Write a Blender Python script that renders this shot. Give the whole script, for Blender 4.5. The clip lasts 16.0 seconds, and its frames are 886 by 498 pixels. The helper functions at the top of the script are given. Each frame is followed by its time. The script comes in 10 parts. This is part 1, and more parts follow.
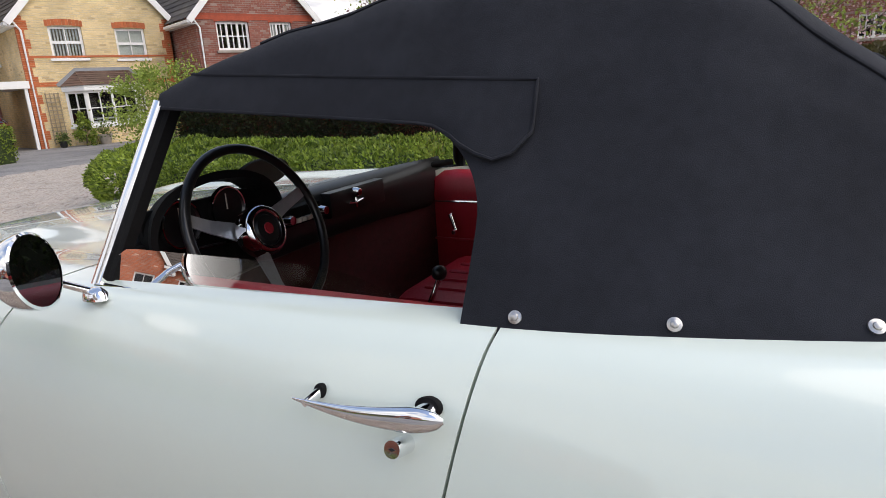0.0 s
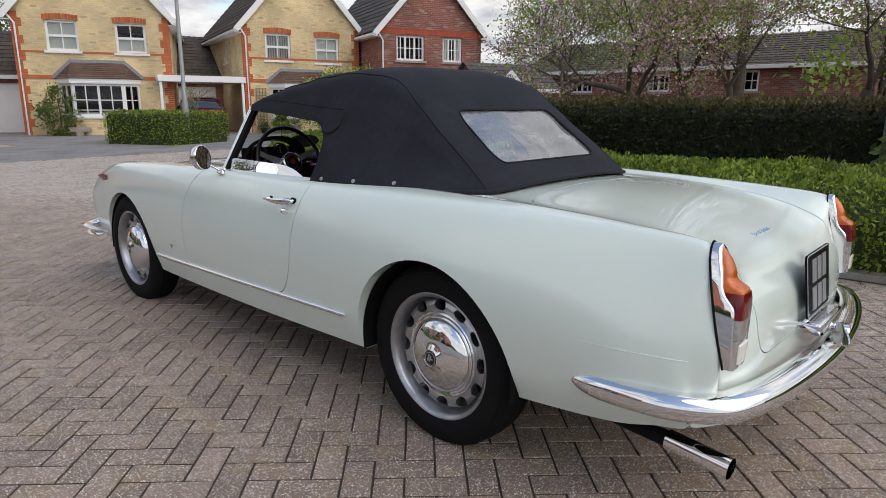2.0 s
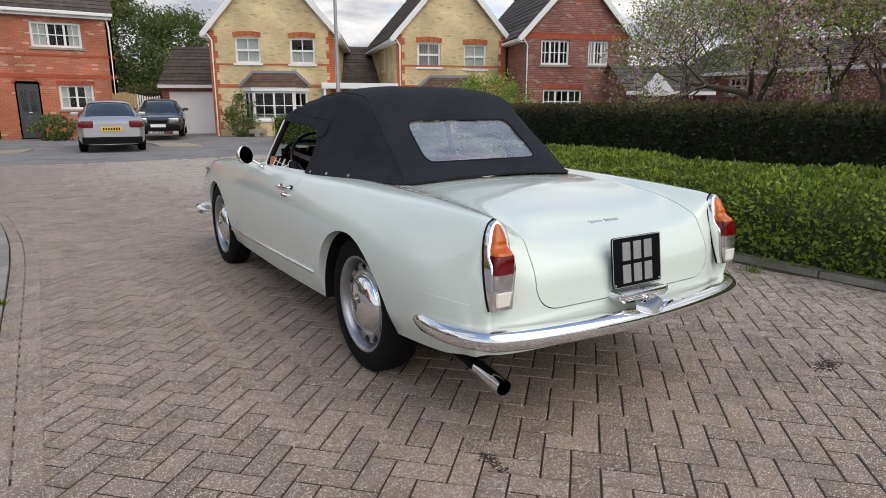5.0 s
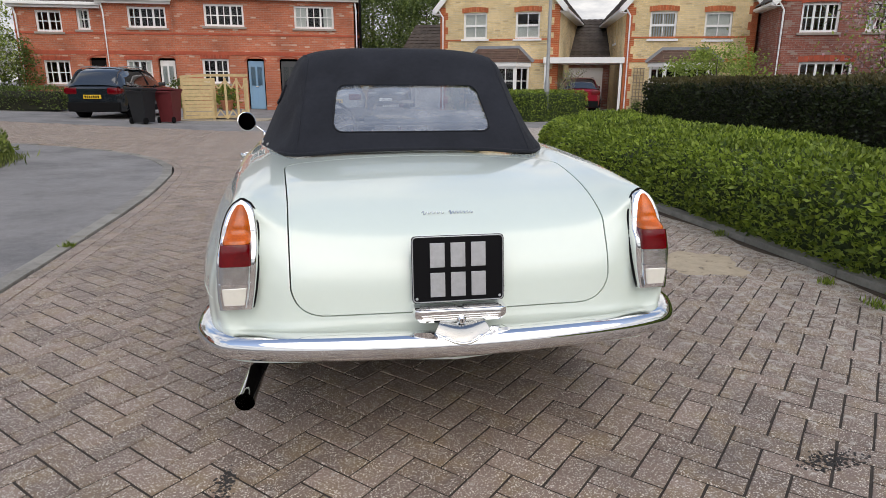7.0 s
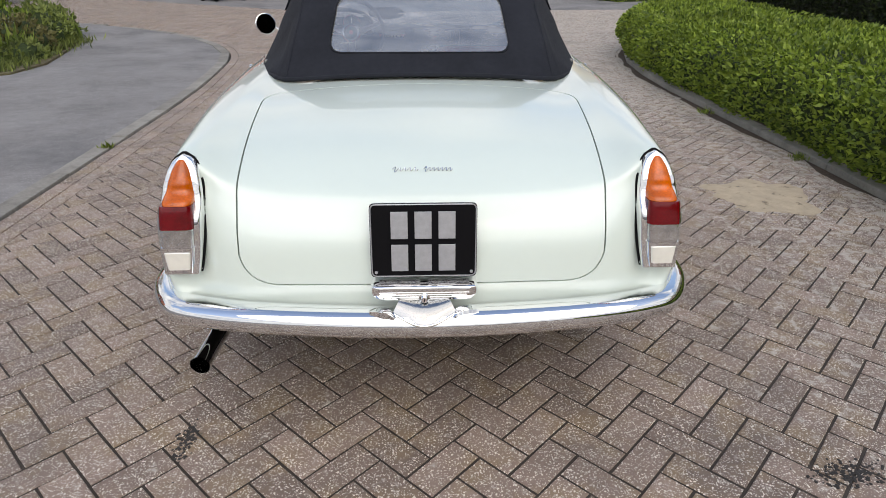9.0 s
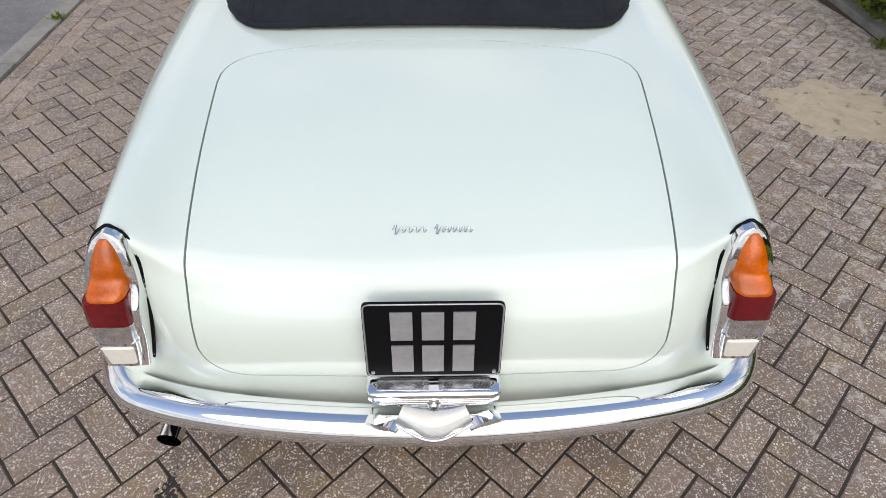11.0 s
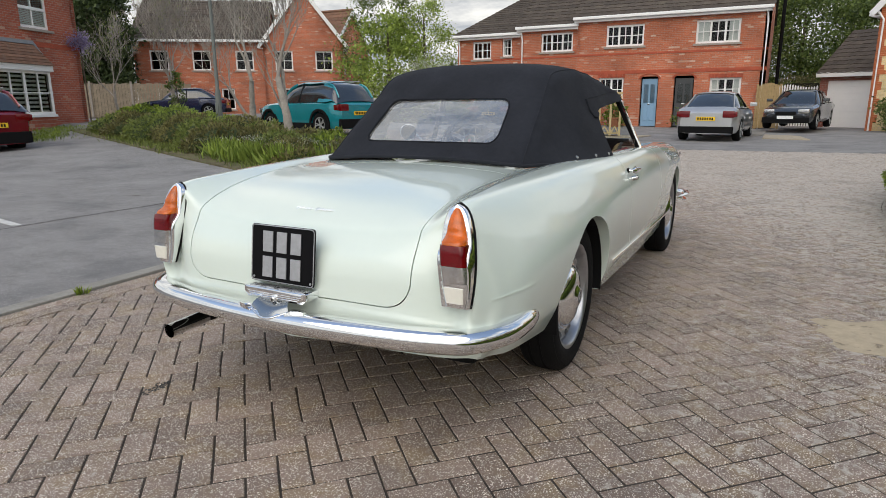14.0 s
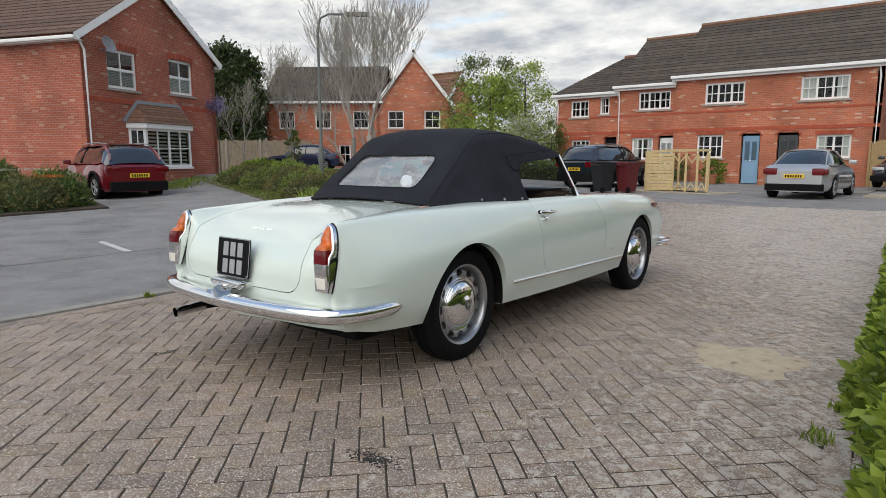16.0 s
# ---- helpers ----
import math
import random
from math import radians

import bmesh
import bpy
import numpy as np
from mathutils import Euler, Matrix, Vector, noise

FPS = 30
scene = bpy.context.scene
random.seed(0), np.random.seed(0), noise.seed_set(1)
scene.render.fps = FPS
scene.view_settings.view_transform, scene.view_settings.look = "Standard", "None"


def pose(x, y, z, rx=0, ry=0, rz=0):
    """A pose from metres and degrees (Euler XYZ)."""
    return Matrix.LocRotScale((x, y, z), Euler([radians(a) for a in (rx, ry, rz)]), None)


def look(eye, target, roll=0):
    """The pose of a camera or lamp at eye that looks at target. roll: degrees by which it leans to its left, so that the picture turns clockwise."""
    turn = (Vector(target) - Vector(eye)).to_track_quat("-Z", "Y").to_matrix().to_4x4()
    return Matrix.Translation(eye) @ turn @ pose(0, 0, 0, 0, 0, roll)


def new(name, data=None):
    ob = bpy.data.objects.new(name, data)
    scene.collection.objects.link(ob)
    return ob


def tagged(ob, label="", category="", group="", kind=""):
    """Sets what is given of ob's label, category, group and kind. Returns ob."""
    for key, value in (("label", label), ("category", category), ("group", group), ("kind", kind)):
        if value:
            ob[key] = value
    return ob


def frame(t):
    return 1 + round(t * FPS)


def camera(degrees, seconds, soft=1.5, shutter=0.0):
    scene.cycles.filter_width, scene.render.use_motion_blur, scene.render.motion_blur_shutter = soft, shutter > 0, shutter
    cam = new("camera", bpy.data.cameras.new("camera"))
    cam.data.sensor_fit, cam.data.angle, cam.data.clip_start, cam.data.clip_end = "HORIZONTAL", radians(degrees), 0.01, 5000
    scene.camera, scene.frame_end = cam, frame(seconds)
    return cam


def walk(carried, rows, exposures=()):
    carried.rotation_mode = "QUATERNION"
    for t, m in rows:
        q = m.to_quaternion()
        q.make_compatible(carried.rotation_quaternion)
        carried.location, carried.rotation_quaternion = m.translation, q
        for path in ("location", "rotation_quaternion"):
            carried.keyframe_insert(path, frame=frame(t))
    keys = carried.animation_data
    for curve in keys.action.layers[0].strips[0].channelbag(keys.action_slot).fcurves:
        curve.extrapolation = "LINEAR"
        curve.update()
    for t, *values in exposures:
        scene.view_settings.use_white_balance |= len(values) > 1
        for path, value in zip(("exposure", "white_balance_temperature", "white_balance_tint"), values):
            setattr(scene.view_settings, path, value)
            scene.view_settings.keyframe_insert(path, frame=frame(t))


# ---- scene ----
cam = camera(70.8, 16.0, soft=0.25)
PATH = [
    (0, (-1.403, 0.429, 1.184), (0.31, 1.33, 0.682), -3.8),
    (0.5, (-1.624, -0.037, 1.173), (-0.047, 1.1, 0.703), -3.5),
    (1, (-1.849, -0.506, 1.186), (-0.357, 0.745, 0.73), -2.2),
    (1.5, (-2.109, -0.957, 1.196), (-0.654, 0.339, 0.744), -0.7),
    (2, (-2.285, -1.436, 1.208), (-0.854, -0.115, 0.757), 0.35),
    (2.5, (-2.431, -1.887, 1.227), (-1.041, -0.521, 0.777), 1.0),
    (3, (-2.494, -2.243, 1.225), (-1.161, -0.819, 0.785), 1.2),
    (3.5, (-2.482, -2.523, 1.234), (-1.212, -1.038, 0.807), 1.1),
    (3.7, (-2.494, -2.581, 1.245), (-1.249, -1.074, 0.822), 1.1),
    (5.8, (-1.323, -2.712, 1.26), (-0.502, -0.949, 0.795), 0.2),
    (6, (-1.147, -2.762, 1.244), (-0.402, -0.966, 0.775), 0.5),
    (6.5, (-0.716, -2.837, 1.223), (-0.175, -0.976, 0.731), 0.4),
    (7, (-0.355, -2.78, 1.198), (-0.025, -0.876, 0.684), 0.2),
    (7.5, (-0.084, -2.741, 1.187), (0.083, -0.821, 0.65), 0.0),
    (8, (-0.008, -2.715, 1.194), (0.067, -0.805, 0.606), -0.1),
    (8.2, (-0.001, -2.704, 1.197), (0.058, -0.805, 0.575), -0.0),
    (10.3, (-0.024, -1.943, 1.661), (0.072, -0.433, 0.352), 1.0),
    (10.5, (-0.01, -1.87, 1.665), (0.067, -0.395, 0.317), 0.8),
    (11, (-0.005, -1.803, 1.663), (0.036, -0.345, 0.294), 0.6),
    (11.5, (0.02, -1.864, 1.648), (-0.024, -0.339, 0.354), -0.1),
    (12, (0.08, -2.105, 1.569), (-0.102, -0.458, 0.449), -0.6),
    (12.5, (0.258, -2.297, 1.43), (-0.136, -0.564, 0.512), -1.3),
    (13, (0.614, -2.411, 1.268), (0.014, -0.632, 0.578), -0.7),
    (13.5, (1.054, -2.5, 1.186), (0.257, -0.747, 0.644), -0.6),
    (14, (1.484, -2.622, 1.174), (0.58, -0.898, 0.715), -0.4),
    (14.5, (1.989, -2.763, 1.163), (0.974, -1.084, 0.775), -0.4),
    (15, (2.381, -2.889, 1.169), (1.275, -1.257, 0.832), -0.2),
    (15.5, (2.691, -2.882, 1.157), (1.511, -1.295, 0.86), -0.3),
    (16, (2.86, -2.858, 1.168), (1.635, -1.303, 0.88), -0.1),
]
walk(cam, [(t, look(eye, target, roll)) for t, eye, target, roll in PATH], exposures=[(0.0, 0.91, 7000, 14), (0.5, 0.75, 6900, 13), (1.0, 0.60, 6850, 12), (1.5, 0.51, 6850, 12), (2.0, 0.50, 6800, 12), (3.0, 0.51, 6850, 12), (3.5, 0.55, 6850, 12), (6.0, 0.51, 6900, 12), (10.0, 0.63, 6900, 12), (12.0, 0.63, 6900, 12), (13.5, 0.58, 7000, 9), (16.0, 0.53, 6850, 8)])

# ---- light: a bright broken overcast, soft sun high over the hedge ----
SUN_EL, SUN_AZ = 48.0, 172.0
world = bpy.data.worlds.new("sky")
scene.world = world
world.use_nodes = True


def build_sky():
    nt = world.node_tree
    nt.nodes.clear()
    out = nt.nodes.new("ShaderNodeOutputWorld")
    bg = nt.nodes.new("ShaderNodeBackground")
    bg.inputs["Strength"].default_value = 0.15
    sky = nt.nodes.new("ShaderNodeTexSky")
    sky.sky_type, sky.sun_disc = "NISHITA", False
    sky.sun_elevation, sky.sun_rotation = radians(SUN_EL), radians(SUN_AZ)
    ln = nt.links.new

    def calc(how, a, b):
        n = nt.nodes.new("ShaderNodeMath")
        n.operation = how
        for k, v in enumerate((a, b)):
            if isinstance(v, (int, float)):
                n.inputs[k].default_value = v
            else:
                ln(v, n.inputs[k])
        return n.outputs[0]

    # a flat sheet of broken cloud, closing up by its own perspective towards the horizon
    co = nt.nodes.new("ShaderNodeTexCoord")
    sep = nt.nodes.new("ShaderNodeSeparateXYZ")
    ln(co.outputs["Generated"], sep.inputs[0])
    high = calc("ADD", calc("MAXIMUM", sep.outputs["Z"], 0.0), 0.16)
    flat_co = nt.nodes.new("ShaderNodeCombineXYZ")
    ln(calc("DIVIDE", sep.outputs["X"], high), flat_co.inputs["X"])
    ln(calc("DIVIDE", sep.outputs["Y"], high), flat_co.inputs["Y"])
    n1 = nt.nodes.new("ShaderNodeTexNoise")
    n1.inputs["Scale"].default_value, n1.inputs["Detail"].default_value, n1.inputs["Roughness"].default_value = 1.25, 9, 0.58
    n1.inputs["Distortion"].default_value = 0.35
    cover = nt.nodes.new("ShaderNodeValToRGB")
    cover.color_ramp.elements[0].position, cover.color_ramp.elements[1].position = 0.585, 0.725
    cover.color_ramp.elements[0].color = (0.05, 0.05, 0.05, 1)
    n2 = nt.nodes.new("ShaderNodeTexNoise")
    n2.inputs["Scale"].default_value, n2.inputs["Detail"].default_value, n2.inputs["Roughness"].default_value = 2.3, 8, 0.6
    tone = nt.nodes.new("ShaderNodeValToRGB")
    tone.color_ramp.elements[0].position, tone.color_ramp.elements[1].position = 0.36, 0.62
    tone.color_ramp.elements[0].color = (2.2, 2.4, 2.8, 1)
    tone.color_ramp.elements[1].color = (4.6, 4.7, 4.8, 1)
    mix = nt.nodes.new("ShaderNodeMixRGB")
    ln(flat_co.outputs[0], n1.inputs["Vector"])
    ln(flat_co.outputs[0], n2.inputs["Vector"])
    ln(calc("ADD", n1.outputs["Fac"], calc("MULTIPLY", calc("SUBTRACT", 1.0, calc("MAXIMUM", sep.outputs["Z"], 0.0)), 0.34)), cover.inputs["Fac"])
    ln(n2.outputs["Fac"], tone.inputs["Fac"])
    ln(cover.outputs["Color"], mix.inputs["Fac"])
    ln(sky.outputs["Color"], mix.inputs["Color1"])
    ln(tone.outputs["Color"], mix.inputs["Color2"])
    ln(mix.outputs["Color"], bg.inputs["Color"])
    ln(bg.outputs["Background"], out.inputs["Surface"])


build_sky()
sun = new("sun", bpy.data.lights.new("sun", "SUN"))
sun.data.energy, sun.data.angle, sun.data.color = 1.1, radians(76), (1.0, 0.955, 0.86)
sun.rotation_euler = (radians(90 - SUN_EL), 0, radians(180 - SUN_AZ))

# ---- materials ----
def mat(name, color, rough=0.5, metal=0.0, spec=None, coat=0.0, vary=0.0, scale=8.0, bump=0.0, bump_scale=60.0, rand=0.0, island=0.0, alpha=1.0, trans=0.0, speck=0.0, speck_scale=300.0, speck_color=(0.6, 0.6, 0.58), dirt=0.0, dirt_color=(0.05, 0.045, 0.04), dirt_scale=1.3, emit=None, sheen=0.0, sss=0.0, rough_vary=0.0, speck_lo=0.60, bloom_sheen=0.0, chips=0.0, tint=None):
    """A surface with grain, blotches and wear at two scales, in metres."""
    m = bpy.data.materials.new(name)
    m.use_nodes = True
    nt = m.node_tree
    b = nt.nodes["Principled BSDF"]
    ln = nt.links.new
    b.inputs["Roughness"].default_value, b.inputs["Metallic"].default_value = rough, metal
    b.inputs["Coat Weight"].default_value, b.inputs["Coat Roughness"].default_value = coat, 0.03
    b.inputs["Alpha"].default_value, b.inputs["Transmission Weight"].default_value = alpha, trans
    b.inputs["Sheen Weight"].default_value = sheen
    if spec is not None:
        b.inputs["Specular IOR Level"].default_value = spec
    if emit:
        b.inputs["Emission Color"].default_value, b.inputs["Emission Strength"].default_value = (*emit[:3], 1), emit[3]
    co = nt.nodes.new("ShaderNodeTexCoord")
    geo = nt.nodes.new("ShaderNodeNewGeometry")
    base = nt.nodes.new("ShaderNodeRGB")
    base.outputs[0].default_value = (*color, 1)
    last = base.outputs[0]

    def mul(fac_socket, lo, hi):
        nonlocal last
        rng = nt.nodes.new("ShaderNodeMapRange")
        rng.inputs["From Min"].default_value, rng.inputs["From Max"].default_value = 0.25, 0.75
        rng.inputs["To Min"].default_value, rng.inputs["To Max"].default_value = lo, hi
        ln(fac_socket, rng.inputs["Value"])
        v = nt.nodes.new("ShaderNodeVectorMath")
        v.operation = "SCALE"
        ln(last, v.inputs[0])
        ln(rng.outputs[0], v.inputs["Scale"])
        last = v.outputs[0]

    def noise_tex(s, detail=5, rough_=0.6):
        n = nt.nodes.new("ShaderNodeTexNoise")
        n.inputs["Scale"].default_value, n.inputs["Detail"].default_value, n.inputs["Roughness"].default_value = s, detail, rough_
        ln(geo.outputs["Position"], n.inputs["Vector"])
        return n.outputs["Fac"]

    if vary:
        mul(noise_tex(scale), 1 - vary, 1 + vary)
        mul(noise_tex(scale * 9, 3), 1 - vary * 0.5, 1 + vary * 0.5)
    if rand or island:
        if rand:
            info = nt.nodes.new("ShaderNodeObjectInfo")
            src, amount = info.outputs["Random"], rand
        else:
            src, amount = geo.outputs["Random Per Island"], island
        rng = nt.nodes.new("ShaderNodeMapRange")
        rng.inputs["To Min"].default_value, rng.inputs["To Max"].default_value = 1 - amount, 1 + amount
        ln(src, rng.inputs["Value"])
        v = nt.nodes.new("ShaderNodeVectorMath")
        v.operation = "SCALE"
        ln(last, v.inputs[0])
        ln(rng.outputs[0], v.inputs["Scale"])
        last = v.outputs[0]
    if speck:
        vo = noise_tex(speck_scale, 1)
        rng = nt.nodes.new("ShaderNodeMapRange")
        rng.inputs["From Min"].default_value, rng.inputs["From Max"].default_value = speck_lo, speck_lo + 0.08
        rng.inputs["To Max"].default_value = speck
        ln(vo, rng.inputs["Value"])
        mx = nt.nodes.new("ShaderNodeMixRGB")
        mx.inputs["Color2"].default_value = (*speck_color, 1)
        ln(rng.outputs[0], mx.inputs["Fac"])
        ln(last, mx.inputs["Color1"])
        last = mx.outputs["Color"]
    if tint:
        # patches of another burn or of moss, some pieces more than others
        rng = nt.nodes.new("ShaderNodeMapRange")
        rng.inputs["From Min"].default_value, rng.inputs["From Max"].default_value = 0.47, 0.66
        rng.inputs["To Max"].default_value = 0.75
        ln(noise_tex(6.5, 4, 0.6), rng.inputs["Value"])
        mx = nt.nodes.new("ShaderNodeMixRGB")
        mx.inputs["Color2"].default_value = (*tint, 1)
        ln(rng.outputs[0], mx.inputs["Fac"])
        ln(last, mx.inputs["Color1"])
        last = mx.outputs["Color"]
    if chips:
        # pale stone chips in the wearing face, a few millimetres each
        for size, most, keep in ((115.0, 0.40, 0.62), (230.0, 0.42, 0.50)):
            vo = nt.nodes.new("ShaderNodeTexVoronoi")
            vo.inputs["Scale"].default_value = size
            ln(geo.outputs["Position"], vo.inputs["Vector"])
            pick = nt.nodes.new("ShaderNodeSeparateColor")
            ln(vo.outputs["Color"], pick.inputs[0])
            edge = nt.nodes.new("ShaderNodeMapRange")
            edge.inputs["From Min"].default_value, edge.inputs["From Max"].default_value = most, most - 0.10
            ln(vo.outputs["Distance"], edge.inputs["Value"])
            on = nt.nodes.new("ShaderNodeMapRange")
            on.inputs["From Min"].default_value, on.inputs["From Max"].default_value = keep, keep + 0.10
            on.inputs["To Max"].default_value = chips
            ln(pick.outputs[0], on.inputs["Value"])
            both = nt.nodes.new("ShaderNodeMath")
            both.operation = "MULTIPLY"
            ln(edge.outputs[0], both.inputs[0])
            ln(on.outputs[0], both.inputs[1])
            mx = nt.nodes.new("ShaderNodeMixRGB")
            mx.inputs["Color2"].default_value = (*speck_color, 1)
            ln(both.outputs[0], mx.inputs["Fac"])
            ln(last, mx.inputs["Color1"])
            last = mx.outputs["Color"]
    if bloom_sheen:
        # pale lichen and worn faces, thickest towards the hedge
        sep = nt.nodes.new("ShaderNodeSeparateXYZ")
        ln(geo.outputs["Position"], sep.inputs[0])
        where = nt.nodes.new("ShaderNodeMapRange")
        where.inputs["From Min"].default_value, where.inputs["From Max"].default_value = 0.7, 3.2
        where.inputs["To Min"].default_value, where.inputs["To Max"].default_value = -0.07, 0.095
        # cleaner up the close where no car stands, its grazing sheen also painted in pale
        far = nt.nodes.new("ShaderNodeMapRange")
        far.inputs["From Min"].default_value, far.inputs["From Max"].default_value = 2.0, 10.0
        far.inputs["To Max"].default_value = 3.6
        ln(sep.outputs["Y"], far.inputs["Value"])
        both = nt.nodes.new("ShaderNodeMath")
        both.operation = "ADD"
        ln(sep.outputs["X"], both.inputs[0])
        ln(far.outputs[0], both.inputs[1])
        ln(both.outputs[0], where.inputs["Value"])
        add = nt.nodes.new("ShaderNodeMath")
        add.operation = "ADD"
        ln(noise_tex(17.0, 7, 0.68), add.inputs[0])
        ln(where.outputs[0], add.inputs[1])
        rng = nt.nodes.new("ShaderNodeMapRange")
        rng.inputs["From Min"].default_value, rng.inputs["From Max"].default_value = 0.53, 0.60
        rng.inputs["To Max"].default_value = bloom_sheen
        ln(add.outputs[0], rng.inputs["Value"])
        mx = nt.nodes.new("ShaderNodeMixRGB")
        mx.inputs["Color2"].default_value = (0.52, 0.475, 0.415, 1)
        ln(rng.outputs[0], mx.inputs["Fac"])
        ln(last, mx.inputs["Color1"])
        last = mx.outputs["Color"]
    if dirt:
        d = noise_tex(dirt_scale, 8, 0.65)
        rng = nt.nodes.new("ShaderNodeMapRange")
        rng.inputs["From Min"].default_value, rng.inputs["From Max"].default_value = 0.5, 0.72
        rng.inputs["To Max"].default_value = dirt
        ln(d, rng.inputs["Value"])
        mx = nt.nodes.new("ShaderNodeMixRGB")
        mx.inputs["Color2"].default_value = (*dirt_color, 1)
        ln(rng.outputs[0], mx.inputs["Fac"])
        ln(last, mx.inputs["Color1"])
        last = mx.outputs["Color"]
    ln(last, b.inputs["Base Color"])
    if rough_vary:
        rng = nt.nodes.new("ShaderNodeMapRange")
        rng.inputs["From Min"].default_value, rng.inputs["From Max"].default_value = 0.3, 0.7
        rng.inputs["To Min"].default_value, rng.inputs["To Max"].default_value = max(0.0, rough - rough_vary), min(1.0, rough + rough_vary)
        ln(noise_tex(scale * 2, 6), rng.inputs["Value"])
        ln(rng.outputs[0], b.inputs["Roughness"])
    if bump:
        bp = nt.nodes.new("ShaderNodeBump")
        bp.inputs["Strength"].default_value, bp.inputs["Distance"].default_value = 1.0, bump
        ln(noise_tex(bump_scale, 6), bp.inputs["Height"])
        ln(bp.outputs[0], b.inputs["Normal"])
    return m


def brick_mat(name, c1, c2, c3, mortar, size=(0.225, 0.075), odd=0.12):
    """Laid brick: running bond in the wall's own plane, from UVs in metres, with odd pale and dark bricks."""
    m = bpy.data.materials.new(name)
    m.use_nodes = True
    nt = m.node_tree
    b = nt.nodes["Principled BSDF"]
    b.inputs["Roughness"].default_value = 0.85
    ln = nt.links.new
    uv = nt.nodes.new("ShaderNodeUVMap")
    uv.uv_map = "uv"
    br = nt.nodes.new("ShaderNodeTexBrick")
    br.inputs["Scale"].default_value = 1.0
    br.inputs["Mortar Size"].default_value, br.inputs["Mortar Smooth"].default_value = 0.006, 0.3
    br.inputs["Brick Width"].default_value, br.inputs["Row Height"].default_value = size
    br.inputs["Color1"].default_value, br.inputs["Color2"].default_value = (0, 0, 0, 1), (1, 1, 1, 1)
    br.inputs["Mortar"].default_value = (0.5, 0.5, 0.5, 1)
    ln(uv.outputs[0], br.inputs["Vector"])
    ramp = nt.nodes.new("ShaderNodeValToRGB")
    e = ramp.color_ramp.elements
    e[0].color, e[1].color = (*c1, 1), (*c2, 1)
    x = e.new(1 - odd)
    x.color = (*[(a + q) / 2 for a, q in zip(c1, c2)], 1)
    e[-1].color = (*c3, 1)
    y = e.new(0.45)
    y.color = (*c2, 1)
    ln(br.outputs["Color"], ramp.inputs["Fac"])
    mx = nt.nodes.new("ShaderNodeMixRGB")
    mx.inputs["Color2"].default_value = (*mortar, 1)
    ln(br.outputs["Fac"], mx.inputs["Fac"])
    ln(ramp.outputs["Color"], mx.inputs["Color1"])
    n = nt.nodes.new("ShaderNodeTexNoise")
    n.inputs["Scale"].default_value, n.inputs["Detail"].default_value = 0.6, 8
    n3 = nt.nodes.new("ShaderNodeTexNoise")
    n3.inputs["Scale"].default_value, n3.inputs["Detail"].default_value = 40.0, 3
    ln(uv.outputs[0], n.inputs["Vector"])
    ln(uv.outputs[0], n3.inputs["Vector"])
    prev = mx.outputs["Color"]
    for src, amt in ((n, 0.28), (n3, 0.2)):
        r = nt.nodes.new("ShaderNodeMapRange")
        r.inputs["From Min"].default_value, r.inputs["From Max"].default_value = 0.3, 0.7
        r.inputs["To Min"].default_value, r.inputs["To Max"].default_value = 1 - amt, 1 + amt
        ln(src.outputs["Fac"], r.inputs["Value"])
        v = nt.nodes.new("ShaderNodeVectorMath")
        v.operation = "SCALE"
        ln(prev, v.inputs[0])
        ln(r.outputs[0], v.inputs["Scale"])
        prev = v.outputs[0]
    ln(prev, b.inputs["Base Color"])
    bp = nt.nodes.new("ShaderNodeBump")
    bp.invert = True
    bp.inputs["Distance"].default_value = 0.006
    ln(br.outputs["Fac"], bp.inputs["Height"])
    ln(bp.outputs[0], b.inputs["Normal"])
    return m


def glass_mat(name, tint=(0.9, 0.95, 0.95), rough=0.0, clear=0.85, ior=1.6, haze=0.0):
    """Thin window glass: mostly see-through, with a mirror gloss that grows at grazing angles."""
    m = bpy.data.materials.new(name)
    m.use_nodes = True
    nt = m.node_tree
    nt.nodes.remove(nt.nodes["Principled BSDF"])
    ln = nt.links.new
    tr = nt.nodes.new("ShaderNodeBsdfTransparent")
    tr.inputs["Color"].default_value = (*[c * clear for c in tint], 1)
    gl = nt.nodes.new("ShaderNodeBsdfGlossy")
    gl.inputs["Roughness"].default_value = rough
    fr = nt.nodes.new("ShaderNodeFresnel")
    fr.inputs["IOR"].default_value = ior
    mx = nt.nodes.new("ShaderNodeMixShader")
    ln(fr.outputs[0], mx.inputs["Fac"])
    ln(tr.outputs[0], mx.inputs[1])
    ln(gl.outputs[0], mx.inputs[2])
    last = mx.outputs[0]
    if haze:
        di = nt.nodes.new("ShaderNodeBsdfDiffuse")
        di.inputs["Color"].default_value = (0.75, 0.77, 0.78, 1)
        no = nt.nodes.new("ShaderNodeTexNoise")
        no.inputs["Scale"].default_value, no.inputs["Detail"].default_value = 6.0, 5
        rg = nt.nodes.new("ShaderNodeMapRange")
        rg.inputs["From Min"].default_value, rg.inputs["From Max"].default_value = 0.3, 0.7
        rg.inputs["To Min"].default_value, rg.inputs["To Max"].default_value = haze * 0.5, haze * 1.5
        m2 = nt.nodes.new("ShaderNodeMixShader")
        ln(no.outputs["Fac"], rg.inputs["Value"])
        ln(rg.outputs[0], m2.inputs["Fac"])
        ln(last, m2.inputs[1])
        ln(di.outputs[0], m2.inputs[2])
        last = m2.outputs[0]
    ln(last, nt.nodes["Material Output"].inputs["Surface"])
    return m


